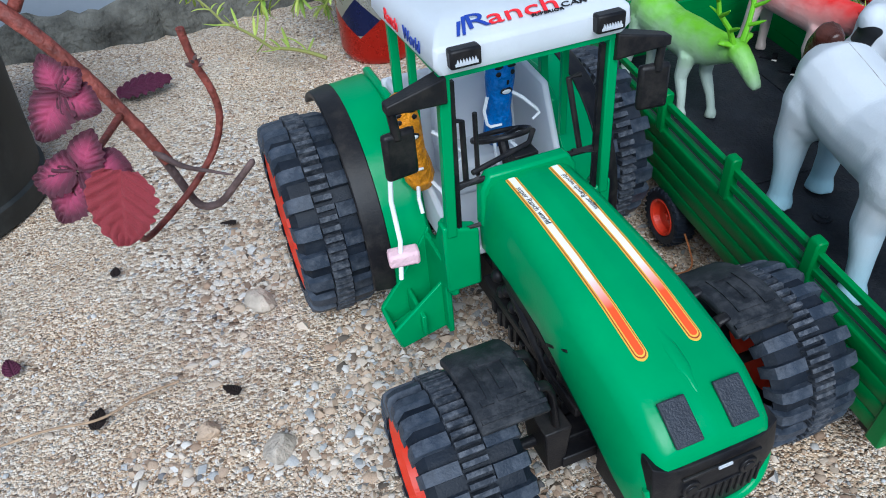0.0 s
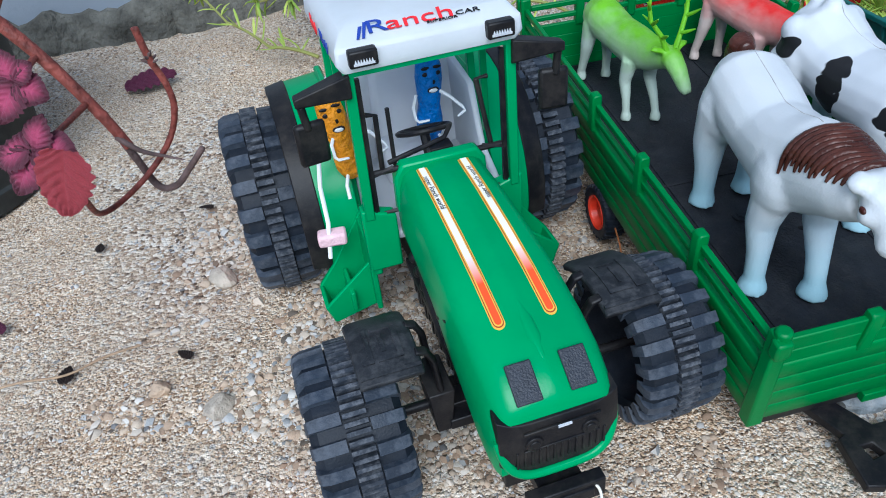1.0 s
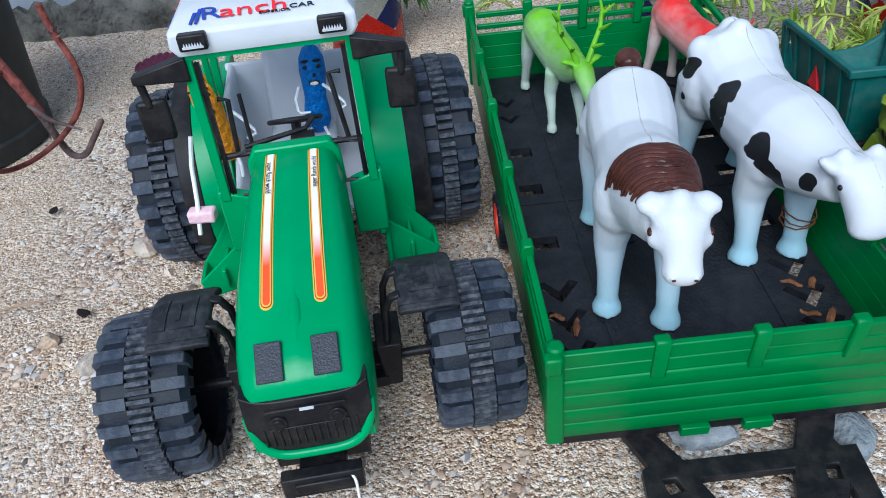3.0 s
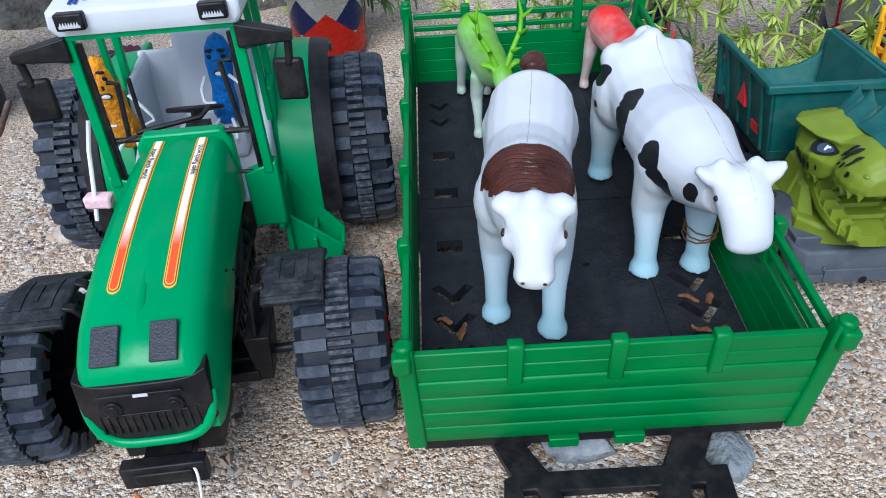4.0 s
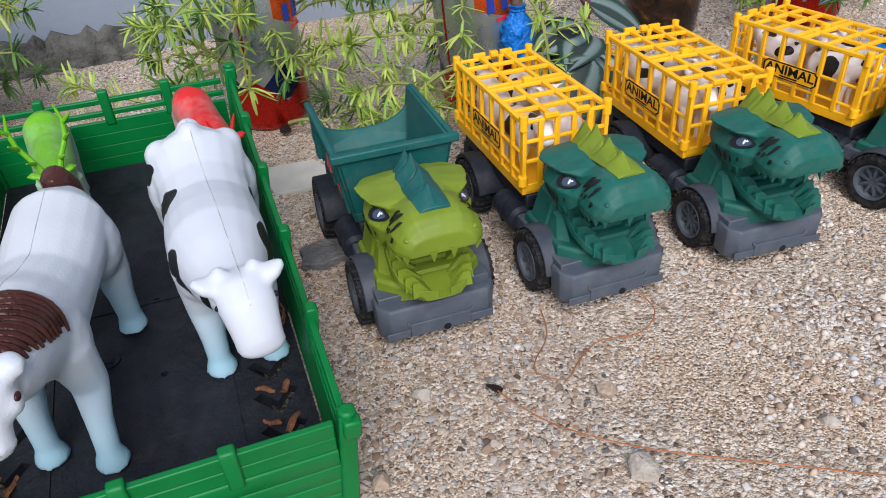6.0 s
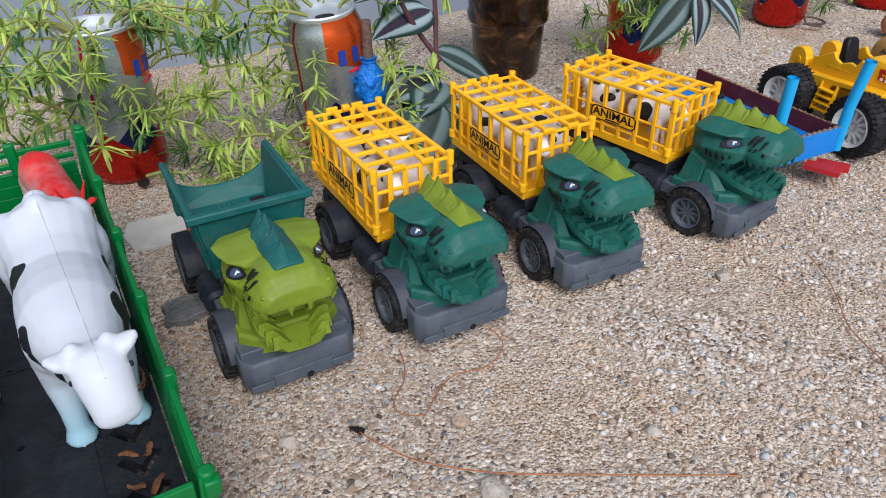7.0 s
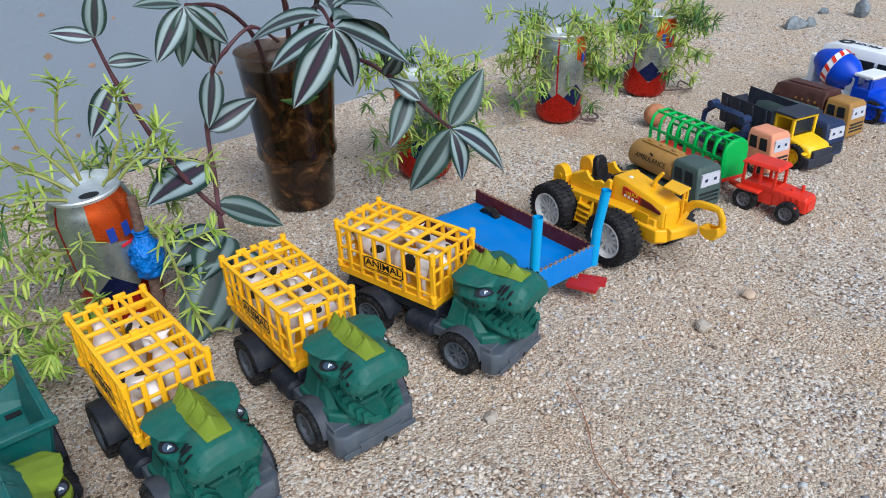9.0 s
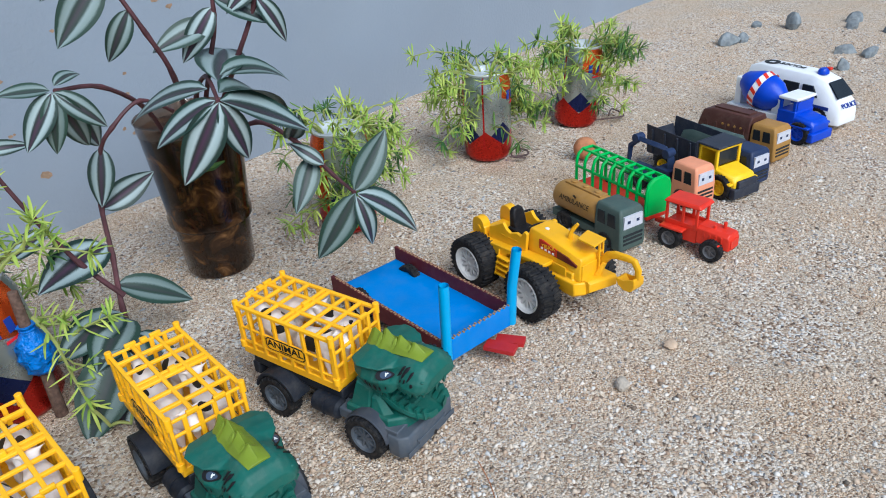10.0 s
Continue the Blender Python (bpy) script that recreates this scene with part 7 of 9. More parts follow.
def build_mixer():
    t = thing("toy_concrete_mixer", 130.6, 63.6, 0, 6, "blue and white toy concrete mixer with striped drum", "toy truck")
    b = B()
    b.rings([[(-w, y, 1.0), (w, y, 1.0), (w, y, z - 0.4), (w * 0.8, y, z), (-w * 0.8, y, z), (-w, y, z - 0.4)] for y, w, z in ((0.2, 1.7, 2.9), (0.7, 1.9, 3.4), (3.0, 2.0, 3.8))])
    b.box((0, 0.3, 1.3), (4.4, 0.9, 1.2))
    for s in (-1, 1):
        b.box((s * 2.1, 1.9, 2.5), (0.8, 2.8, 0.35))
    b.box((0, 4.2, 2.9), (4.0, 2.6, 2.6))
    part("hood", b, ROYAL, t, bevel=0.14)
    b = B()
    for s in (-1, 1):
        for y in (3.2, 5.2):
            b.box((s * 1.75, y, 4.8), (0.3, 0.35, 1.8))
    b.box((0, 3.0, 4.7), (3.0, 0.06, 1.4))
    part("cab_post", b, ROYAL, t)
    b = B()
    b.box((0, 4.2, 5.8), (4.1, 2.8, 0.4))
    b.box((0, 9.6, 2.6), (3.2, 8.5, 1.0))
    b.hexa([(-1.2, 5.8, 2.8), (1.2, 5.8, 2.8), (1.2, 7.2, 2.8), (-1.2, 7.2, 2.8), (-1.2, 5.8, 4.8), (1.2, 5.8, 4.8), (1.2, 6.4, 5.4), (-1.2, 6.4, 5.4)])
    b.box((0, 12.6, 4.6), (2.2, 1.0, 4.6))
    part("cab_roof", b, SNOW, t, bevel=0.12)
    m = Matrix.Translation((0, 9.2, 5.4)) @ Matrix.Rotation(radians(-72), 4, "X")
    b = B()
    b.lathe([(0.01, -3.3), (1.2, -3.2), (2.2, -1.6), (2.5, 0.2), (2.3, 1.4), (1.3, 3.2), (0.9, 3.6), (0.01, 3.5)], 28, m)
    drum = part("drum", b, ROYAL, t, "glossy blue drum", smooth=30)
    b = B()
    b.lathe([(2.53, -0.25), (2.56, 0.2), (2.5, 0.75)], 28, m)
    part("stripe", b, SNOW, drum)
    for k in range(12):
        a = 2 * math.pi * k / 12
        b = B()
        b.hexa([m @ Vector((r * math.cos(a + o), r * math.sin(a + o), z)) for r in (2.5, 2.6) for o, z in ((0.0, -0.2), (0.2, -0.2), (0.35, 0.7), (0.15, 0.7))])
        part("hazard_bar", b, BRIGHTRED, drum, smooth=0)
    small_wheels(t, [(-2.0, 2.0), (2.0, 2.0), (-2.0, 9.6), (2.0, 9.6)], 1.55, 0.9, ROYAL, 6)


build_mixer()


def build_police():
    t = thing("toy_police_van", 138.2, 65.6, 0, 6, "white toy police van with blue beacon", "toy van")
    b = B()
    b.rings([[(-w, y, 0.8), (w, y, 0.8), (w * 1.02, y, z * 0.45), (w * 0.9, y, z * 0.85), (w * 0.66, y, z), (-w * 0.66, y, z), (-w * 0.9, y, z * 0.85), (-w * 1.02, y, z * 0.45)] for y, w, z in ((0.0, 1.9, 3.0), (0.5, 2.3, 3.9), (3.0, 2.5, 6.4), (5.0, 2.5, 7.0), (13.5, 2.5, 7.1), (15.0, 2.4, 6.6), (15.4, 2.2, 5.0))])
    body = part("body", b, SNOW, t, bevel=0.15, smooth=50)
    b = B()
    b.hexa([(-1.8, 0.85, 4.35), (1.8, 0.85, 4.35), (1.5, 2.7, 6.2), (-1.5, 2.7, 6.2), (-1.8, 0.75, 4.5), (1.8, 0.75, 4.5), (1.5, 2.6, 6.35), (-1.5, 2.6, 6.35)])
    part("windscreen", b, PANE, body, smooth=0)
    for s in (-1, 1):
        for y in (3.4, 6.4, 9.4):
            b = B()
            b.prism([(y, 4.2), (y + 2.4, 4.2), (y + 2.4, 5.7), (y + (0.9 if y < 4 else 0), 5.7)], "x", s * 2.3, s * 2.52)
            part("side_window", b, PANE, body, smooth=0)
        b = B()
        b.box((s * 2.54, 7.5, 3.0), (0.04, 12, 0.5))
        part("side_band", b, INKBLUE, body, smooth=0)
    words("hood_word", "POLICE", 1.0, INKBLUE, body, cmpose(0, 0.12, 3.45, 52, 0, 0), depth=0.05)
    words("roof_word", "POLICE", 1.2, INKBLACK, body, cmpose(0.3, 9.4, 7.14, 0, 0, 90), depth=0.03)
    b = B()
    b.lathe([(0.5, 0), (1.1, 0), (1.1, 0.06), (0.5, 0.06)], 20, Matrix.Translation((0, 12.6, 7.12)))
    part("roof_badge", b, INKBLACK, body)
    b = B()
    b.rings([[(0.9 * k * math.cos(a * 0.3927), 4.6 + 0.7 * k * math.sin(a * 0.3927), z) for a in range(16)] for z, k in ((6.9, 1.0), (7.4, 0.95), (7.7, 0.6))])
    bc = part("beacon", b, ROYAL, t, "blue roof beacon", bevel=0.05)
    b = B()
    b.box((0.5, 4.1, 7.6), (0.6, 0.6, 0.4))
    part("beacon_lens", b, BRIGHTRED, bc, "red beacon lens", bevel=0.08)
    small_wheels(t, [(-2.2, 3.0), (2.2, 3.0), (-2.2, 12.0), (2.2, 12.0)], 1.5, 0.8, SNOW, 5)


build_police()

b = B()
b.ball((0, 0, 1.5), 1.55, 14, squash=(1, 1, 0.95))
single("clay_ball", b, CLAY, 103.0, 77.6, 0, 0, "small round terracotta clay ball on the sand", "ball")


# ---- plants ----
def foliage_mat(name, ca, cb, rough=0.45, trans=0.0):
    m = mat(name, ca, rough=rough, var=0.2, size=1.5, bump=0.1)
    N, L = m.node_tree.nodes, m.node_tree.links
    b = N["Principled BSDF"]
    geo = N.new("ShaderNodeNewGeometry")
    mix = N.new("ShaderNodeMixRGB")
    mix.inputs["Color2"].default_value = (*cb, 1)
    L.new(geo.outputs["Random Per Island"], mix.inputs["Fac"])
    L.new(b.inputs["Base Color"].links[0].from_socket, mix.inputs["Color1"])
    L.new(mix.outputs["Color"], b.inputs["Base Color"])
    b.inputs["Subsurface Weight"].default_value = trans
    b.inputs["Subsurface Radius"].default_value = (0.002, 0.003, 0.001)
    return let_light(m, 0.3)


MOSS = foliage_mat("moss_rose_leaf", (0.62, 0.7, 0.16), (0.28, 0.46, 0.07), trans=0.1)
MOSSDARK = foliage_mat("moss_rose_dark_leaf", (0.05, 0.15, 0.045), (0.2, 0.34, 0.07), trans=0.1)
MOSSSTEM = foliage_mat("moss_rose_stem", (0.4, 0.48, 0.14), (0.34, 0.32, 0.1))
ALU = mat("aluminium", (0.72, 0.73, 0.74), rough=0.28, metal=0.9, var=0.08, size=2, dust=0.15)
LIDWHITE = mat("can_lid", (0.62, 0.66, 0.68), rough=0.4, metal=0.5, var=0.08, size=1.5, dust=0.3, dustcol=(0.6, 0.6, 0.58))


def can_print():
    """Silver tin with red peaks, blue triangles and a red band."""
    m = mat("printed_tin", (0.4, 0.44, 0.42), rough=0.26, metal=0.8, var=0.1, size=2.5, dust=0.2)
    N, L = m.node_tree.nodes, m.node_tree.links
    b = N["Principled BSDF"]
    tc = N.new("ShaderNodeTexCoord")
    sx = N.new("ShaderNodeSeparateXYZ")
    L.new(tc.outputs["Object"], sx.inputs["Vector"])

    def node(op, a, c, d=None):
        k = N.new("ShaderNodeMath")
        k.operation = op
        for i, q in enumerate((a, c, d)):
            if q is None:
                continue
            if isinstance(q, (int, float)):
                k.inputs[i].default_value = q
            else:
                L.new(q, k.inputs[i])
        return k.outputs["Value"]

    ang = node("ARCTAN2", sx.outputs["Y"], sx.outputs["X"])
    z = sx.outputs["Z"]
    saw = node("PINGPONG", node("MULTIPLY", ang, 2.0 / math.pi), 0.5)
    red = node("LESS_THAN", z, node("MULTIPLY_ADD", saw, 0.04, 0.024))
    saw2 = node("PINGPONG", node("MULTIPLY_ADD", ang, 2.0 / math.pi, 0.5), 0.5)
    blue = node("MULTIPLY", node("LESS_THAN", z, node("MULTIPLY_ADD", saw2, 0.05, 0.03)), node("GREATER_THAN", z, 0.026))

    def sector(a0, a1):
        return node("MULTIPLY", node("GREATER_THAN", ang, a0), node("LESS_THAN", ang, a1))

    panel = node("MULTIPLY", node("MAXIMUM", sector(-1.6, -0.25), sector(1.8, 2.8)), node("GREATER_THAN", z, node("MULTIPLY_ADD", ang, -0.012, 0.068)))
    line = node("MULTIPLY", node("MAXIMUM", sector(-2.45, -2.38), sector(0.7, 0.77)), node("GREATER_THAN", z, 0.02))
    rims = node("LESS_THAN", z, 0.117)
    for fac, col in ((blue, (0.02, 0.03, 0.12)), (red, (0.5, 0.025, 0.015)), (node("MULTIPLY", panel, rims), (0.75, 0.11, 0.02)), (node("MULTIPLY", line, rims), (0.5, 0.02, 0.02))):
        mix = N.new("ShaderNodeMixRGB")
        mix.inputs["Color2"].default_value = (*col, 1)
        L.new(fac, mix.inputs["Fac"])
        L.new(b.inputs["Base Color"].links[0].from_socket, mix.inputs["Color1"])
        L.new(mix.outputs["Color"], b.inputs["Base Color"])
    return m


TIN = can_print()


def leaf_blade(V, F, p, d, up, L, w, bend):
    """A fleshy narrow leaf: a four-sided spindle that bends along its length."""
    d = d.normalized()
    side = d.cross(up)
    side = side.normalized() if side.length > 1e-4 else d.orthogonal().normalized()
    nrm = side.cross(d)
    n = len(V)
    for s, ww in ((0.0, 0.45), (0.3, 0.95), (0.65, 1.0), (0.9, 0.66), (1.0, 0.12)):
        c = p + d * (L * (s - 0.25 * bend * s * s)) - nrm * (bend * L * s * s)
        V += [tuple(c - side * w * ww), tuple(c + nrm * w * 0.5 * ww), tuple(c + side * w * ww), tuple(c - nrm * w * 0.5 * ww)]
    for k in range(4):
        a = n + 4 * k
        F += [(a + j, a + (j + 1) % 4, a + 4 + (j + 1) % 4, a + 4 + j) for j in range(4)]


W = math.pi


def moss_rose(t, seed, heads, stems, reach, height, rise, dark=0.25, top=12.5, turn=0.0, front=False):
    """Stems that climb and trail from the tin's rim, with whorls of narrow leaves."""
    rng = random.Random(seed)
    SV, leafs = B(), {False: ([], []), True: ([], [])}
    for i in range(stems):
        a = rng.uniform(0, 2 * math.pi)
        if heads and rng.random() < 0.6:
            a = rng.choice(heads) + rng.gauss(0, 0.35)
        if not front and math.cos(a + W / 2 + turn) > 0.72 and rng.random() < 0.85:
            a += rng.choice((-1, 1)) * rng.uniform(0.9, 1.4)
        out = reach * rng.uniform(0.35, 1.1)
        up = height * rng.uniform(-0.8, 1.3)
        p0 = Vector((1.6 * math.cos(a), 1.6 * math.sin(a), top * (1 - 0.75 * rng.random() ** 1.6)))
        p1 = p0 + Vector((math.cos(a) * out * 0.45, math.sin(a) * out * 0.45, rise * rng.uniform(0.3, 1.0)))
        p2 = p0 + Vector((math.cos(a + rng.gauss(0, 0.3)) * out, math.sin(a + rng.gauss(0, 0.3)) * out, up))
        p2.z = max(p2.z, 0.8)
        pts = []
        n = 9
        for k in range(n + 1):
            s = k / n
            pts.append(p0 * (1 - s) ** 2 + p1 * (2 * s * (1 - s)) + p2 * s * s + Vector((rng.gauss(0, 0.08), rng.gauss(0, 0.08), rng.gauss(0, 0.08))))
        SV.sweep(pts, [0.13 - 0.05 * k / n for k in range(n + 1)], 5)
        isd = rng.random() < dark
        V, F = leafs[isd]
        for k in range(2, n + 1):
            d0 = (pts[k] - pts[k - 1]).normalized()
            whorl = k == n or (k % 3 == 0 and rng.random() < 0.5)
            m = (15 if k == n else 6) if whorl else (k > 5) + (rng.random() < 0.4)
            for j in range(m):
                th = 2 * math.pi * j / m + rng.uniform(-0.5, 0.5)
                o = Matrix.Rotation(th, 3, d0) @ d0.orthogonal().normalized()
                lift = rng.uniform(0.0, 0.9) if whorl else rng.uniform(0.3, 0.9)
                d = (o + d0 * lift + Vector((0, 0, 0.12))).normalized()
                leaf_blade(V, F, pts[k] + d0 * rng.uniform(-0.18, 0.18), d, Vector((0, 0, 1)), rng.uniform(0.9, 2.0) * (1.05 if whorl else 1), rng.uniform(0.085, 0.13), rng.uniform(-0.3, 0.7))
    st = part("stem", SV, MOSSSTEM, t)
    st["kind"] = "stuff"
    for isd, (V, F) in leafs.items():
        if not V:
            continue
        b = B()
        b.v, b.f = V, F
        ob = new("foliage", mesh_of("foliage", b, MOSSDARK if isd else MOSS, 60, normals=False))
        ob.parent = t
        ob["kind"] = "stuff"


def build_can_plant(x, y, yaw, seed, heads, stems=46, reach=6.5, height=3.0, rise=2.5, lean=(0, 0), dark=0.25, tall=11.8, front=False):
    t = thing("potted_moss_rose", x, y, 0, yaw, "moss rose with narrow leaves growing in a printed drink can", "potted plant", "moss roses in cans", pitch=lean[0], roll=lean[1])
    r = 3.2
    b = B()
    b.lathe([(0.01, 0.35), (1.9, 0.3), (2.5, 0.0), (2.7, 0.1), (r, 0.9), (r, tall - 1.7), (r - 0.22, tall - 1.0), (2.72, tall - 0.3), (2.74, tall), (2.52, tall)], 36)
    can = part("can", b, TIN, t, "dented printed drink can", smooth=50)
    b = B()
    b.lathe([(2.72, tall - 0.3), (2.8, tall - 0.05), (2.72, tall + 0.06), (2.54, tall), (2.46, tall - 0.5), (2.1, tall - 0.55), (0.01, tall - 0.52)], 36)
    lid = part("lid", b, LIDWHITE, can, "pale can lid with raised rim", smooth=50)
    b = B()
    b.prism([(0.3 + 0.75 * math.cos(a * 0.5236), -0.7 + 0.45 * math.sin(a * 0.5236)) for a in range(12)], "z", tall - 0.52, tall - 0.46)
    part("opening", b, INKBLACK, lid)
    for k in range(3):
        b = B()
        ang = radians(-70 + 22 * k)
        b.box((0, 0, 0), (0.05, 0.6, 1.2), Matrix.Translation(((r + 0.01) * math.cos(ang), (r + 0.01) * math.sin(ang), 8.9)) @ Matrix.Rotation(ang, 4, "Z"))
        part("letter_bar", b, INKBLUE, can, smooth=0)
    b = B()
    b.box((0, 0, 0), (0.05, 1.5, 0.22), Matrix.Translation(((r + 0.01) * math.cos(radians(-50)), (r + 0.01) * math.sin(radians(-50)), 7.7)) @ Matrix.Rotation(radians(-50), 4, "Z"))
    part("letter_bar", b, INKRED, can, smooth=0)
    moss_rose(t, seed, [h - radians(yaw) for h in heads], stems, reach, height, rise, dark, tall, radians(yaw), front)
    return t


build_can_plant(35.4, 60.9, 0, 11, (W * 0.95, W * 1.15, W * 1.4, W * 0.6, 0.1), 30, 7.5, 2.2, 4.2, tall=12.0, lean=(4, -4))
build_can_plant(18.0, 59.6, 40, 12, (W * 0.3, 0.2, W * 0.7, W * 1.3, W * 1.5, W * 1.65), 46, 7.5, 1.0, 3.2, front=True)
build_can_plant(-7.2, 56.4, -20, 13, (W * 0.6, W * 0.9, W * 0.2, W * 1.2), 60, 7.0, 1.0, 3.5, dark=0.4, front=True)
build_can_plant(69.2, 76.8, 60, 14, (0.4, -0.2, W, W * 1.4, 0.9), 58, 6.0, 1.5, 3.5, front=True)
build_can_plant(93.2, 86.4, 10, 15, (W, W * 0.8, W * 1.3, 0.0, 0.5), 66, 7.0, 2.0, 4.0, front=True)
build_can_plant(110.6, 90.4, -30, 16, (0.2, -0.5, W, 1.2), 66, 6.5, 2.0, 4.0, lean=(0, 4), front=True)


# loose shoots that trail over the sand
def trailing(x, y, yaw, seed, pts, n_leaf, label, dark=False):
    t = thing("trailing_shoot", x, y, 0, yaw, label, "plant shoot", "trailing shoots")
    rng = random.Random(seed)
    pts = [Vector(p) for p in pts]
    fine = []
    for i in range(len(pts) - 1):
        for k in range(6):
            fine.append(pts[i].lerp(pts[i + 1], k / 6) + Vector((0, 0, 0.25 * math.sin(k / 6 * math.pi))))
    fine.append(pts[-1])
    b = B()
    b.sweep(fine, [0.16 - 0.08 * k / len(fine) for k in range(len(fine))], 6)
    part("stem", b, MOSSSTEM, t)
    V, F = [], []
    for k in range(2, len(fine)):
        if k % 3 == 0 and k < len(fine) - 3:
            continue
        d0 = (fine[k] - fine[k - 1]).normalized()
        for j in range(n_leaf if k < len(fine) - 2 else n_leaf * 4):
            o = Matrix.Rotation(rng.uniform(0, 6.28), 3, d0) @ d0.orthogonal().normalized()
            leaf_blade(V, F, fine[k], (o + d0 * rng.uniform(0.2, 1.0) + Vector((0, 0, 0.2))), Vector((0, 0, 1)), rng.uniform(1.1, 2.3), rng.uniform(0.09, 0.135), rng.uniform(-0.3, 0.7))
    if not V:
        return
    b = B()
    b.v, b.f = V, F
    ob = new("foliage", mesh_of("foliage", b, MOSSDARK if dark else MOSS, 60, normals=False))
    ob.parent = t
    ob["kind"] = "stuff"


SHOOT = "yellow-green moss rose shoot trailing over the sand"
trailing(0, 0, 0, 21, [(24.5, 55.5, 0.8), (25.5, 52, 1.6), (27.0, 49.5, 3.0), (28.5, 48.4, 3.8)], 3, SHOOT)
trailing(0, 0, 0, 22, [(31, 53, 2.0), (29.5, 51, 3.2), (27.5, 50.5, 3.0)], 3, SHOOT)
trailing(0, 0, 0, 23, [(20.0, 56, 1.0), (23, 55.0, 1.4), (25.5, 55.8, 2.0)], 2, SHOOT, True)
trailing(0, 0, 0, 24, [(28, 56.5, 0.8), (24.5, 57.5, 1.2), (22.6, 58.6, 1.6)], 3, SHOOT, True)
trailing(0, 0, 0, 25, [(-11, 52.5, 1.4), (-15.5, 54.0, 1.8), (-20.0, 57.0, 3.0), (-23.5, 60, 4.6)], 2, SHOOT)
trailing(0, 0, 0, 26, [(33, 55, 5), (30.5, 52.5, 4.5), (30, 50.8, 3.0)], 3, SHOOT)
trailing(0, 0, 0, 27, [(38.6, 57, 9.4), (39.6, 55.8, 7.4), (40.0, 54.8, 4.6), (40.4, 54.2, 2.2)], 2, "pale moss rose shoot hanging beside the drink can")
trailing(0, 0, 0, 34, [(40.4, 54.0, 2.2), (41.4, 52.8, 1.0), (42.8, 52.4, 0.9), (43.6, 53.2, 2.0), (43.7, 54.2, 3.4)], 0, "bare curled pale green tendril over the sand")
trailing(0, 0, 0, 28, [(9.5, 58.0, 2.0), (6.0, 57.5, 3.4), (3.0, 58.5, 4.0)], 3, SHOOT)

for k, run in enumerate(([(34.6, 57.6, 13.0), (32.6, 58.6, 15.8), (31.6, 59.2, 19.4)], [(34.0, 57.8, 12.6), (31.0, 58.4, 14.6), (28.6, 58.6, 17.6)], [(36.8, 57.4, 13.4), (38.2, 58.0, 16.0), (38.6, 58.6, 19.2)], [(37.4, 57.6, 13.0), (39.6, 57.4, 14.6), (40.8, 57.2, 16.6)], [(33.6, 57.6, 12.0), (30.0, 57.0, 12.6), (27.0, 56.6, 14.4)], [(34.8, 58.0, 13.2), (34.0, 59.5, 16.6), (35.0, 60.0, 20.0)])):
    trailing(0, 0, 0, 60 + k, run, 2, "upright yellow-green moss rose shoot above the drink can")
trailing(0, 0, 0, 29, [(33.5, 56.5, 2.0), (30.5, 55.0, 3.6), (28.0, 53.6, 4.6), (26.0, 52.4, 4.4)], 4, SHOOT)
trailing(0, 0, 0, 30, [(34.0, 55.5, 1.5), (32.0, 53.0, 2.8), (30.6, 50.6, 3.8)], 4, SHOOT)
trailing(0, 0, 0, 31, [(21.0, 60.5, 4.0), (23.5, 58.0, 6.0), (25.5, 56.5, 6.6)], 4, SHOOT)
trailing(0, 0, 0, 32, [(34.5, 55.8, 4.0), (33.8, 53.6, 5.6), (33.6, 51.8, 5.4)], 4, SHOOT)
trailing(0, 0, 0, 33, [(16.0, 58.0, 5.0), (13.5, 56.6, 7.6), (11.0, 56.5, 8.6)], 4, SHOOT)


BLUEWRAP = mat("blue_film", (0.01, 0.16, 0.55), rough=0.3, var=0.35, size=0.8, bump=0.9, grain=0.5)


def blue_wrap(x, y, size, seed):
    """Thin blue plastic film, creased and tied round an upright stick."""
    rng = random.Random(seed)
    t = thing("plastic_wrap", x, y, 0, 20 * seed, "bright blue plastic film tied round a weathered brown stick", "plastic wrap")
    b = B()
    b.sweep([(0, 0, 0.0), (0.05, 0.02, 4.0), (-0.04, 0.05, 8.0), (0.02, 0.1, 11.4)], [0.5, 0.46, 0.44, 0.36], 12)
    part("stick", b, GREYSTICK, t, "weathered brown stick", bevel=0.05)
    b = B()
    n = 26
    b.rings([[(r * size * (1 + 0.12 * math.sin(5 * a + 7 * h + seed) + rng.uniform(-0.06, 0.06)) * math.cos(a), r * size * (1 + 0.12 * math.sin(4 * a + 5 * h) + rng.uniform(-0.06, 0.06)) * math.sin(a), 4.4 + h * size) for a in [2 * math.pi * j / n for j in range(n)]] for r, h in ((0.55, 0.0), (0.8, 0.3), (0.94, 0.8), (1.0, 1.3), (0.94, 1.8), (0.76, 2.3), (0.5, 2.7), (0.36, 2.95), (0.5, 3.2))])
    pouch = part("pouch", b, BLUEWRAP, t, smooth=35)
    b = B()
    b.sweep([(0.4 * size * math.cos(a * 0.45), 0.4 * size * math.sin(a * 0.45), 4.4 + 2.95 * size) for a in range(14)], 0.08 * size, 6, loop=True)
    part("tie", b, BLUEWRAP, pouch)


GREYSTICK = mat("weathered_stick", (0.13, 0.08, 0.06), rough=0.75, var=0.5, size=0.5, bump=0.6, grain=0.2)
blue_wrap(37.9, 57.7, 1.3, 1)


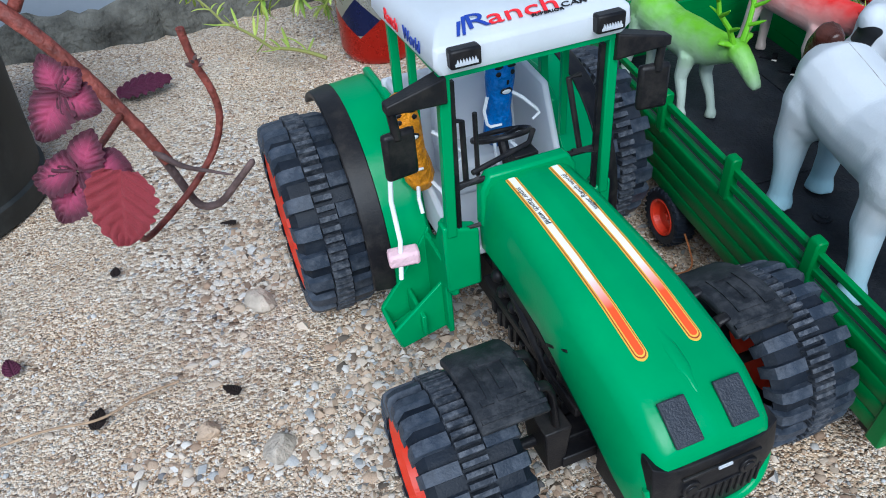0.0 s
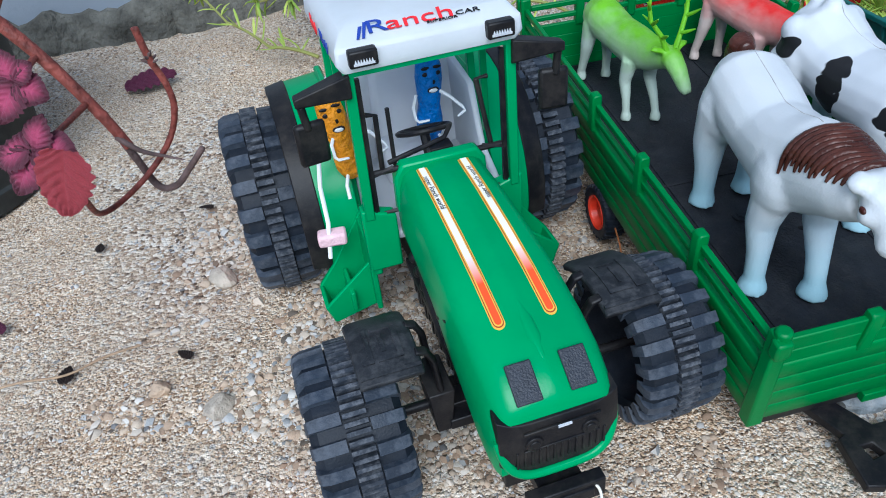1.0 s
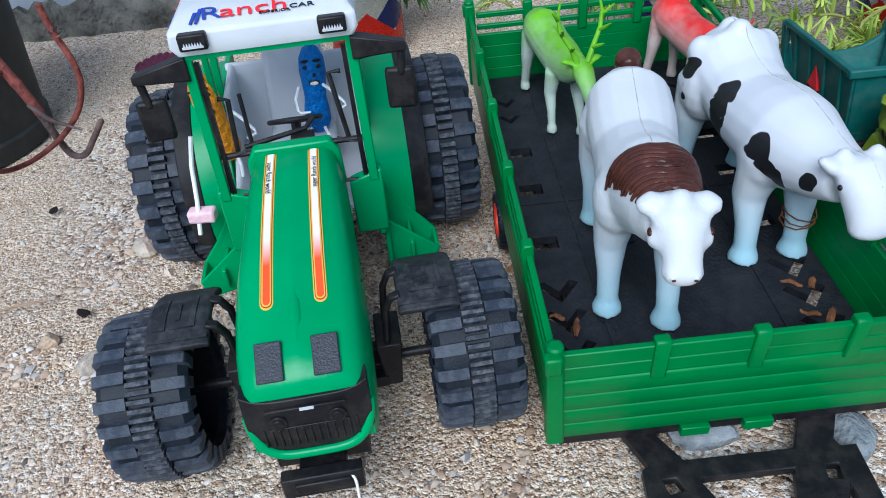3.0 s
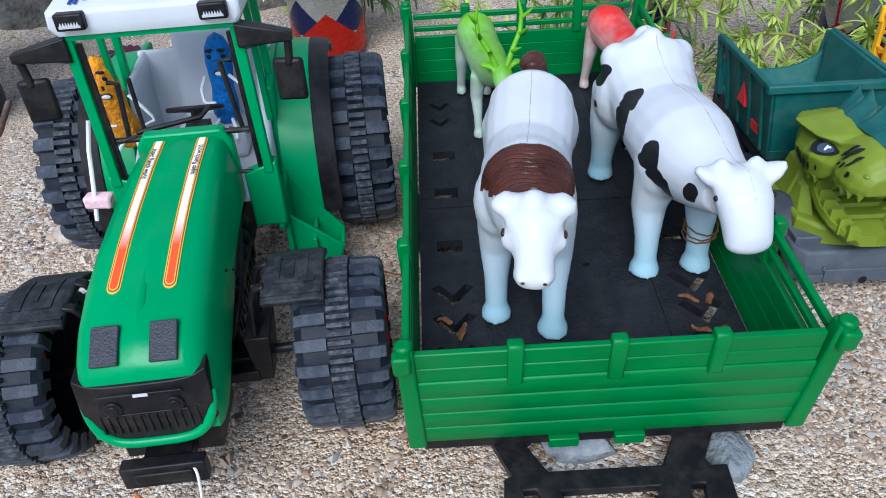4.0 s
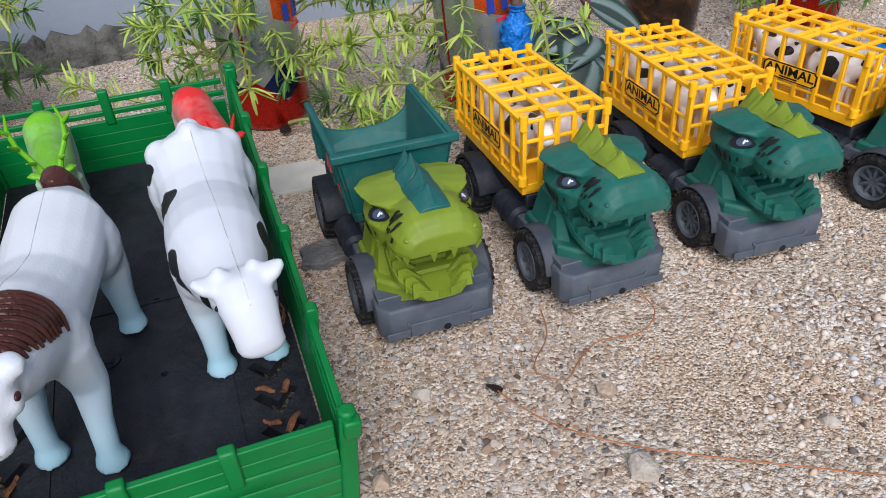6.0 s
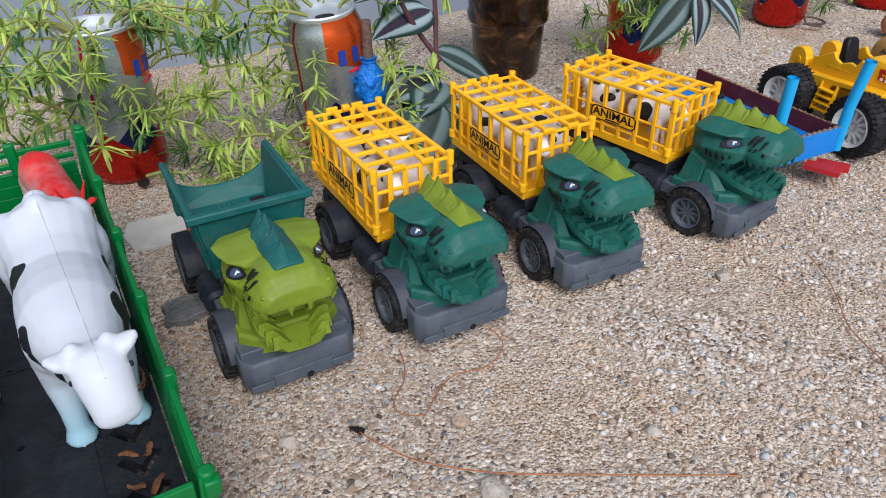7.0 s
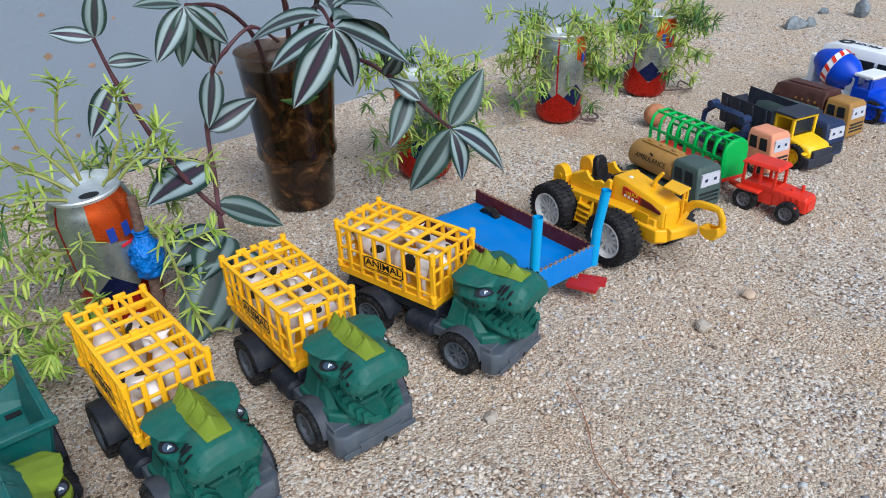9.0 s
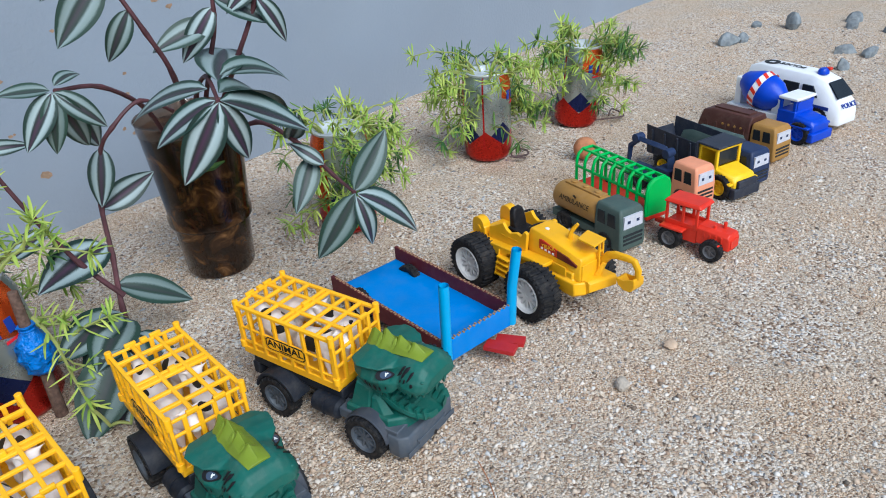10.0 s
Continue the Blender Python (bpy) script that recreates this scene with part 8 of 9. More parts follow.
# ---- wandering plant in a cup ----
def zebra_leaf_mat():
    m = mat("zebra_leaf", (0.022, 0.05, 0.04), rough=0.38, var=0.25, size=1.2, bump=0.15, grain=0.12)
    N, L = m.node_tree.nodes, m.node_tree.links
    b = N["Principled BSDF"]
    uv = N.new("ShaderNodeUVMap")
    sx = N.new("ShaderNodeSeparateXYZ")
    L.new(uv.outputs["UV"], sx.inputs["Vector"])
    tc = N.new("ShaderNodeTexCoord")
    ns = N.new("ShaderNodeTexNoise")
    ns.inputs["Scale"].default_value = 140
    L.new(tc.outputs["Object"], ns.inputs["Vector"])
    wob = N.new("ShaderNodeMath")
    wob.operation = "MULTIPLY_ADD"
    wob.inputs[1].default_value = 0.1
    L.new(ns.outputs["Fac"], wob.inputs[0])
    L.new(sx.outputs["X"], wob.inputs[2])
    ramp = N.new("ShaderNodeValToRGB")
    stops = ((0.0, (0.012, 0.03, 0.024)), (0.15, (0.014, 0.034, 0.028)), (0.22, (0.3, 0.38, 0.38)), (0.36, (0.4, 0.49, 0.5)), (0.43, (0.02, 0.03, 0.03)), (0.56, (0.06, 0.026, 0.055)), (0.67, (0.02, 0.028, 0.028)), (0.74, (0.4, 0.49, 0.5)), (0.87, (0.3, 0.38, 0.38)), (0.94, (0.012, 0.03, 0.024)))
    while len(ramp.color_ramp.elements) < len(stops):
        ramp.color_ramp.elements.new(0.5)
    for e, (p, c) in zip(ramp.color_ramp.elements, stops):
        e.position, e.color = p, (*c, 1)
    L.new(wob.outputs["Value"], ramp.inputs["Fac"])
    oi = N.new("ShaderNodeObjectInfo")
    dim = N.new("ShaderNodeMapRange")
    dim.inputs["To Min"].default_value, dim.inputs["To Max"].default_value = 0.65, 0.0
    L.new(oi.outputs["Random"], dim.inputs["Value"])
    mix = N.new("ShaderNodeMixRGB")
    L.new(dim.outputs["Result"], mix.inputs["Fac"])
    L.new(ramp.outputs["Color"], mix.inputs["Color1"])
    mix.inputs["Color2"].default_value = (0.03, 0.065, 0.045, 1)
    L.new(mix.outputs["Color"], b.inputs["Base Color"])
    return m


ZEBRA = zebra_leaf_mat()
PURPLESTEM = mat("purple_stem", (0.09, 0.035, 0.04), rough=0.5, var=0.3, size=1, bump=0.2)


def cup_mat():
    """Brown water full of roots, seen through the plastic: dark with amber patches and fine threads."""
    m = mat("root_filled_cup", (0.03, 0.013, 0.006), rough=0.14, var=0.4, size=2.0, bump=0.03, coat=0.3)
    N, L = m.node_tree.nodes, m.node_tree.links
    b = N["Principled BSDF"]
    tc = N.new("ShaderNodeTexCoord")
    ns = N.new("ShaderNodeTexNoise")
    ns.inputs["Scale"].default_value = 38
    ns.inputs["Detail"].default_value = 7
    ns.inputs["Roughness"].default_value = 0.62
    ns.inputs["Distortion"].default_value = 1.2
    L.new(tc.outputs["Object"], ns.inputs["Vector"])
    r = N.new("ShaderNodeValToRGB")
    stops = ((0.4, (0.009, 0.005, 0.003)), (0.53, (0.035, 0.015, 0.006)), (0.62, (0.11, 0.05, 0.016)), (0.72, (0.26, 0.13, 0.045)))
    while len(r.color_ramp.elements) < len(stops):
        r.color_ramp.elements.new(0.5)
    for e, (p, c) in zip(r.color_ramp.elements, stops):
        e.position, e.color = p, (*c, 1)
    L.new(ns.outputs["Fac"], r.inputs["Fac"])
    L.new(r.outputs["Color"], b.inputs["Base Color"])
    return m


CUPWATER = cup_mat()
CUPCLEAR = mat("clear_plastic", (0.3, 0.2, 0.14), rough=0.08, var=0.05, trans=0.92)


def leaf_mesh(name, curl, fold, material, wide=0.21, n=10):
    """A pointed oval leaf of length 1 along y, folded at the middle, with its own map."""
    verts, faces, uvs = [], [], []
    us = (-1, -0.66, -0.33, 0, 0.33, 0.66, 1)
    for i in range(n + 1):
        s = i / n
        w = wide * (math.sin(math.pi * min(s ** 0.78, 1)) ** 0.8 if 0 < s < 1 else 0.02)
        for u in us:
            verts.append((u * w, s - 0.12 * curl * s * s, -curl * 0.42 * s * s + fold * abs(u) * w - 0.18 * (u * w) ** 2 / wide))
            uvs.append((0.5 + u / 2, s))
    m = len(us)
    for i in range(n):
        for j in range(m - 1):
            a = i * m + j
            faces.append((a, a + 1, a + m + 1, a + m))
    me = bpy.data.meshes.new(name)
    me.from_pydata(verts, [], faces)
    layer = me.uv_layers.new(name="UVMap")
    for lp in me.loops:
        layer.data[lp.index].uv = uvs[lp.vertex_index]
    me.polygons.foreach_set("use_smooth", [True] * len(faces))
    me.materials.append(material)
    return me


LEAVES = [leaf_mesh("leaf", c, f, ZEBRA, w) for c, f, w in ((0.5, 0.35, 0.2), (0.9, 0.3, 0.19), (0.2, 0.45, 0.22), (1.2, 0.5, 0.18))]


BROAD = [leaf_mesh("leaf", c, f, ZEBRA, w) for c, f, w in ((0.5, 0.3, 0.29), (0.8, 0.25, 0.27))]


def put_leaf(parent, base, tip, k, up=(0, 0, 1), meshes=LEAVES, name="leaf"):
    base, tip = Vector(base), Vector(tip)
    d = tip - base
    y = d.normalized()
    z = Vector(up) - y * Vector(up).dot(y)
    z = z.normalized() if z.length > 1e-3 else y.orthogonal().normalized()
    x = y.cross(z)
    m = Matrix((x, y, z)).transposed().to_4x4()
    m.translation = base * 0.01
    ob = new(name, meshes[k % len(meshes)])
    ob.parent = parent
    ob.matrix_basis = m @ Matrix.Diagonal((d.length * 0.0108,) * 3 + (1,))
    return ob


def build_zebra():
    t = thing("wandering_plant", 0, 0, 0, 0, "striped silver and purple wandering plant rooted in a cup of water", "potted plant")
    c = Matrix.Translation((54.2, 75.6, 0))
    b = B()
    b.lathe([(0.01, 0.1), (3.3, 0.1), (3.5, 0.4), (3.8, 5.4), (4.2, 5.8), (4.25, 6.6), (4.1, 7.0), (4.85, 15.6), (0.01, 15.6)], 40, c)
    cup = part("filled_cup", b, CUPWATER, t, "brown water and roots in a stepped plastic cup", smooth=35)
    b = B()
    b.lathe([(4.88, 15.4), (4.98, 16.6), (5.08, 16.7), (4.96, 16.8), (4.84, 16.6), (4.76, 15.62)], 40, c)
    rim = part("cup_rim", b, CUPCLEAR, cup, "clear plastic cup rim", smooth=50)
    stems = [
        [(54.5, 74, 13.5), (54.8, 70, 19.5), (55.2, 64, 22.6), (55.0, 58.6, 21.9)],
        [(57.0, 73, 14.0), (59.5, 69.5, 16.4), (61.7, 65, 15.4), (63.2, 60, 13.6), (64.0, 56.9, 12.8)],
        [(52.0, 74, 14.0), (50.5, 69, 19.5), (47.5, 63, 23.4), (44.6, 59.2, 24.5)],
        [(44.4, 61.5, 0.2), (44.2, 62.5, 5.0), (44.6, 65.0, 9.0), (44.9, 66.5, 13), (46.0, 66.0, 17.5), (47.4, 65.5, 19.5), (50.0, 66.5, 21.0), (52.5, 69, 19)],
        [(54, 73, 15), (53.0, 66, 22.5), (51.6, 64, 26.5), (49.8, 63.8, 30.5), (47.6, 63.6, 33)],
        [(55, 74, 15), (56.2, 67, 23), (57.0, 65, 27), (57.2, 65, 33)],
        [(56, 74, 15), (58.2, 66, 23.0), (60.2, 64.5, 27.5), (61.6, 64.0, 32)],
        [(44.6, 63, 6), (42.2, 63.6, 9.5), (40.2, 63.8, 14), (38.6, 64, 18.5), (37.8, 64.0, 22)],
    ]
    for run in stems:
        b = B()
        pts = [Vector(p) for p in run]
        fine = []
        for i in range(len(pts) - 1):
            p_, q_, r_, s_ = pts[max(i - 1, 0)], pts[i], pts[i + 1], pts[min(i + 2, len(pts) - 1)]
            for k in range(5):
                u = k / 5
                fine.append(0.5 * (2 * q_ + (r_ - p_) * u + (2 * p_ - 5 * q_ + 4 * r_ - s_) * u * u + (3 * q_ - p_ - 3 * r_ + s_) * u ** 3))
        fine.append(pts[-1])
        b.sweep(fine, [0.24 - 0.1 * k / len(fine) + (0.05 if k % 5 == 0 else 0) for k in range(len(fine))], 8)
        part("stem", b, PURPLESTEM, t)
    L = [
        ((55, 58.3, 21.9), (51.2, 57.6, 16.2), (0, -1, 0.3)), ((55, 58.3, 21.9), (56.8, 57.6, 16.8), (0, -1, 0.4)), ((55.1, 58.4, 22.0), (61.9, 60.0, 18.4), (0, -0.5, 1)), ((55.2, 59.0, 22.4), (63.0, 65.0, 21.6), (0, -0.3, 1)), ((54.8, 58.6, 22.0), (49.6, 59.6, 19.8), (0, -0.6, 1)), ((54.6, 60, 22.6), (48.2, 63.5, 22.6), (0, -0.4, 1)), ((55.6, 61, 22.8), (58.0, 69.0, 24.0), (0, -0.7, 1)), ((56.0, 62, 23), (62.4, 63.2, 24.0), (0, -0.5, 1)),
        ((64, 56.7, 12.8), (60.1, 56.0, 7.8), (0, -1, 0.4)), ((64.1, 56.6, 12.8), (70.4, 55.3, 9.6), (0, -0.6, 1)), ((64, 57.0, 12.9), (67.6, 57.8, 17.0), (0, -1, 0.3)), ((64, 56.5, 12.6), (64.8, 54.2, 8.8), (0, -1, 0.3)), ((62.4, 62.5, 14.6), (59.8, 59.4, 11.4), (0, -1, 0.5)), ((62.9, 61, 14.2), (60.6, 61.5, 16.6), (0, -1, 0.4)), ((61.4, 65.6, 15.5), (61.8, 62.6, 18.0), (0, -1, 0.3)),
        ((44.5, 59, 24.5), (45.8, 58.6, 19.6), (0, -1, 0.3)), ((44.4, 59, 24.5), (41.8, 57.8, 21.2), (0, -1, 0.4)), ((44.4, 59, 24.4), (43.5, 57.6, 20.6), (0, -1, 0.2)), ((44.3, 59.2, 24.6), (41.2, 59.0, 25.0), (0, -0.6, 1)), ((44.6, 59.4, 24.8), (46.6, 60.8, 26.0), (0, -0.8, 0.8)), ((44.8, 59.6, 24.2), (46.8, 61.2, 19.2), (0.4, -1, 0.2)), ((44.5, 59, 24.5), (47.4, 58.2, 21.8), (0, -1, 0.5)),
        ((44.9, 66.6, 12.6), (49.4, 67.0, 14.6), (0, -1, 0.35)), ((44.4, 66.0, 9.6), (39.6, 61.5, 10.4), (0, -0.8, 1)), ((44.2, 64.2, 6.6), (50.2, 63.8, 4.0), (0, -0.7, 1)), ((44.1, 62, 5), (39.8, 57.4, 6.4), (0, -0.7, 1)), ((44.2, 61.6, 4), (40.4, 57.6, 3.0), (0, -0.6, 1)), ((44.2, 61.4, 3.2), (43.2, 55.2, 2.2), (0, -0.5, 1)), ((44.3, 61.6, 4.6), (41.8, 56.0, 5.2), (0, -0.5, 1)), ((44.5, 61.5, 3), (46.8, 56.8, 2.0), (0, -0.5, 1)), ((43.6, 57.5, 4.4), (39.6, 52.4, 1.0), (0, -0.6, 1)), ((43.9, 58.5, 3.2), (41.4, 51.8, 0.9), (0, -0.6, 1)), ((46.2, 66, 18), (45.0, 64.4, 13.6), (0, -1, 0.2)),
        ((50.8, 64, 28.4), (48.4, 63.4, 24.8), (0, -1, 0.2)), ((49.5, 63.8, 31), (45.6, 63.0, 26.8), (0, -1, 0.3)), ((48.6, 63.6, 32), (44.8, 63.0, 30.4), (0, -1, 0.5)), ((56.8, 65.5, 26.4), (52.0, 64.0, 25.6), (0, -0.9, 0.7)), ((57.0, 65, 27.6), (53.8, 63.6, 24.2), (0, -1, 0.4)), ((57.1, 65, 28.4), (61.0, 64.0, 26.2), (0, -0.8, 0.7)), ((60.4, 64.4, 28), (62.6, 63.0, 24.6), (0, -1, 0.4)), ((61, 64.2, 29.6), (57.8, 63.6, 27.4), (0, -1, 0.5)), ((57.2, 65, 31), (60.8, 64.4, 33.0), (0, -1, 0.3)),
        ((38.6, 64, 18.5), (36.0, 63.0, 14.8), (0, -1, 0.3)), ((38.3, 64, 20), (41.4, 63.2, 20.4), (0, -1, 0.5)), ((37.9, 64, 22), (38.8, 63.0, 25.8), (0, -1, 0.2)), ((37.9, 64, 22), (35.0, 63.4, 23.0), (0, -1, 0.4)), ((40.6, 63.8, 13), (37.4, 62.8, 11.6), (0, -0.8, 0.7)),
    ]
    for k, (p, q, up) in enumerate(L):
        put_leaf(t, p, q, k, up, BROAD if q[2] < 11 and q[0] < 48 else LEAVES)
    part("drifting_leaf", B().sweep([(52.4, 71.2, 12.9), (53.6, 71.0, 12.6), (55.0, 71.2, 12.5), (56.2, 71.4, 12.7)], [0.05, 0.4, 0.4, 0.05], 8), MOSSDARK, cup)


build_zebra()


# ---- purple-leaved shoot and its pot ----
def coleus_mat():
    m = mat("pink_leaf", (0.4, 0.065, 0.14), rough=0.42, var=0.25, size=0.6, bump=0.4, grain=0.1)
    N, L = m.node_tree.nodes, m.node_tree.links
    b = N["Principled BSDF"]
    uv = N.new("ShaderNodeUVMap")
    sub = N.new("ShaderNodeVectorMath")
    sub.operation = "DISTANCE"
    sub.inputs[1].default_value = (0.5, 0.45, 0)
    L.new(uv.outputs["UV"], sub.inputs[0])
    mr = N.new("ShaderNodeMapRange")
    mr.inputs["From Min"].default_value, mr.inputs["From Max"].default_value = 0.1, 0.42
    L.new(sub.outputs["Value"], mr.inputs["Value"])
    mix = N.new("ShaderNodeMixRGB")
    mix.inputs["Color2"].default_value = (0.1, 0.028, 0.045, 1)
    L.new(mr.outputs["Result"], mix.inputs["Fac"])
    L.new(b.inputs["Base Color"].links[0].from_socket, mix.inputs["Color1"])
    L.new(mix.outputs["Color"], b.inputs["Base Color"])
    return let_light(m, 0.1)


PINK = coleus_mat()
PALEPINK = let_light(mat("pale_pink_leaf", (0.6, 0.1, 0.13), rough=0.42, var=0.5, size=0.5, bump=0.8, grain=0.14, dust=0.35, dustcol=(0.4, 0.15, 0.06)), 0.2)
REDSTEM = mat("red_brown_stem", (0.2, 0.05, 0.038), rough=0.55, var=0.5, size=0.5, bump=0.6, grain=0.2)
GREYSTEM = mat("dry_stem", (0.12, 0.08, 0.075), rough=0.7, var=0.4, size=0.7, bump=0.6, grain=0.2)


def curve_through(pts, n=5):
    """A smooth run of points through the given ones."""
    P = [Vector(p) for p in pts]
    out = []
    for i in range(len(P) - 1):
        p, q, r, s = P[max(i - 1, 0)], P[i], P[i + 1], P[min(i + 2, len(P) - 1)]
        for k in range(n):
            u = k / n
            out.append(0.5 * (2 * q + (r - p) * u + (2 * p - 5 * q + 4 * r - s) * u * u + (3 * q - p - 3 * r + s) * u ** 3))
    return out + [P[-1]]


def crinkled(name, seed, material, wide=0.46, n=40):
    """A broad scalloped leaf with quilted relief, length 1."""
    rng = random.Random(seed)
    verts, faces, uvs = [], [], []
    m = 29
    for i in range(n + 1):
        s = i / n
        w = wide * (max(math.sin(math.pi * min((s * 0.94 + 0.05) ** 0.75, 1)), 0.04) ** 0.7)
        w *= 1 + 0.13 * abs(math.sin(s * 24))
        for j in range(m):
            u = -1 + 2 * j / (m - 1)
            q = 0.1 * abs(math.sin(math.pi * (s * 6.5 - abs(u) * 2.0))) ** 0.6 * min(1, abs(u) * 5) * (0.75 + 0.25 * abs(math.sin(5.5 * u + seed))) + 0.03 * math.sin(s * 5 + seed) * u
            verts.append((u * w, s, q - 0.3 * (u * w) ** 2 - 0.25 * s * s + 0.1 * s))
            uvs.append((0.5 + u / 2, s))
    for i in range(n):
        for j in range(m - 1):
            a = i * m + j
            faces.append((a, a + 1, a + m + 1, a + m))
    me = bpy.data.meshes.new(name)
    me.from_pydata(verts, [], faces)
    layer = me.uv_layers.new(name="UVMap")
    for lp in me.loops:
        layer.data[lp.index].uv = uvs[lp.vertex_index]
    me.polygons.foreach_set("use_smooth", [True] * len(faces))
    me.materials.append(material)
    return me


COLEUS = [crinkled("leaf", 1, PINK), crinkled("leaf", 2, PINK, 0.42)]
BIGPINK = [crinkled("leaf", 3, PALEPINK, 0.44)]


def build_coleus():
    t = thing("coleus_shoot", 0, 0, 0, 0, "reddish bare coleus stems with a few crinkled pink leaves", "plant")
    runs = (
        (REDSTEM, [(-21, 27.5, 19.5), (-17.2, 25.0, 17.2), (-15.0, 24.5, 15.4), (-13.6, 24.5, 13.5), (-12.2, 24.4, 11.2), (-11.4, 24.3, 9.6)], 0.34, 0.24),
        (GREYSTEM, [(-12.0, 24.4, 10.8), (-11.4, 24.4, 9.0), (-10.9, 24.5, 7.4), (-10.0, 24.5, 7.4), (-9.0, 24.4, 8.4), (-8.0, 24.3, 9.5)], 0.2, 0.15),
        (GREYSTEM, [(-11.8, 24.2, 10.2), (-10.8, 24.0, 9.6), (-9.6, 23.8, 9.4), (-8.6, 23.6, 9.3)], 0.16, 0.05),
        (REDSTEM, [(-9.6, 25.0, 14.8), (-9.5, 25.1, 13.4), (-9.2, 25.2, 12.2), (-9.2, 25.2, 11.0), (-9.8, 25.0, 9.6), (-10.8, 24.2, 8.4), (-11.6, 22.6, 7.9), (-11.4, 20.6, 8.6), (-10.4, 18.9, 10.4)], 0.17, 0.13),
        (REDSTEM, [(-15.4, 25.0, 15.8), (-14.8, 25.2, 16.8), (-14.9, 25.4, 18.0)], 0.25, 0.2),
        (REDSTEM, [(-14.0, 24.4, 14.0), (-13.0, 21.5, 14.2), (-12.0, 19.4, 14.4)], 0.16, 0.1),
        (REDSTEM, [(-12.6, 24.2, 11.8), (-12.0, 21.0, 12.2), (-11.2, 18.6, 12.8)], 0.16, 0.1),
    )
    for mt, pts, r0, r1 in runs:
        b = B()
        n = len(pts)
        run = curve_through(pts)
        b.sweep(run, [r0 + (r1 - r0) * k / (len(run) - 1) for k in range(len(run))], 10)
        for k in range(1, n - 1):
            b.ball(pts[k], (r0 + (r1 - r0) * k / (n - 1)) * 1.18, 6, squash=(1, 1, 0.6))
        part("stem", b, mt, t, remesh=0.07, relax=2, smooth=0)
    b = B()
    for k in range(9):
        a = k * 0.8
        b.sweep([(-9.5, 25.1, 13.2 + 0.1 * (k % 4)), (-9.5 + 0.35 * math.cos(a), 25.1 + 0.35 * math.sin(a), 13.3 + 0.15 * (k % 4))], [0.12, 0.03], 5)
    part("bud_scar", b, GREYSTEM, t)
    put_leaf(t, (-9.6, 18.0, 13.2), (-10.0, 17.1, 11.15), 0, (0, -1, 0.5), BIGPINK)
    for k, (p, q, up) in enumerate((
        ((-11.2, 18.6, 12.8), (-9.4, 18.4, 13.0), (0, -0.6, 1)), ((-11.2, 18.6, 12.8), (-10.6, 19.0, 14.2), (0, -0.8, 0.8)), ((-11.3, 18.6, 12.8), (-12.4, 17.8, 11.3), (0, -0.8, 0.7)), ((-11.3, 18.6, 12.9), (-13.2, 18.6, 12.6), (0, -0.7, 1)), ((-11.2, 18.5, 12.8), (-11.0, 17.9, 11.9), (0, -1, 0.3)),
        ((-11.2, 19.2, 15.2), (-12.2, 18.4, 13.9), (0, -0.9, 0.5)), ((-11.2, 19.2, 15.2), (-10.0, 19.0, 14.6), (0, -0.8, 0.6)), ((-11.2, 19.2, 15.2), (-11.7, 19.6, 16.4), (0, -1, 0.3)), ((-11.2, 19.2, 15.3), (-10.4, 19.4, 15.9), (0, -0.8, 0.6)))):
        put_leaf(t, p, Vector(p).lerp(Vector(q), 0.84), k, up, COLEUS)


build_coleus()

POTBLACK = mat("pot_black", (0.016, 0.018, 0.018), rough=0.5, var=0.3, size=4, bump=0.1, dust=0.2, dustcol=(0.2, 0.19, 0.17))
b = B()
b.lathe([(0.01, 0.2), (6.6, 0.0), (7.2, 0.1), (7.3, 1.4), (7.1, 1.6), (8.2, 16.5), (7.9, 16.5), (7.6, 16.0), (0.01, 15.6)], 44)
pot = single("plant_pot", b, POTBLACK, -34.0, 36.0, 0, 0, "dusty black plastic plant pot standing on the sand", "plant pot", smooth=40)
b = B()
b.lathe([(8.15, 16.4), (8.6, 16.6), (8.7, 18.0), (8.3, 18.1), (7.9, 17.9), (7.8, 16.4), (8.15, 16.4)], 44)
part("pot_rim", b, POTBLACK, pot, smooth=40)


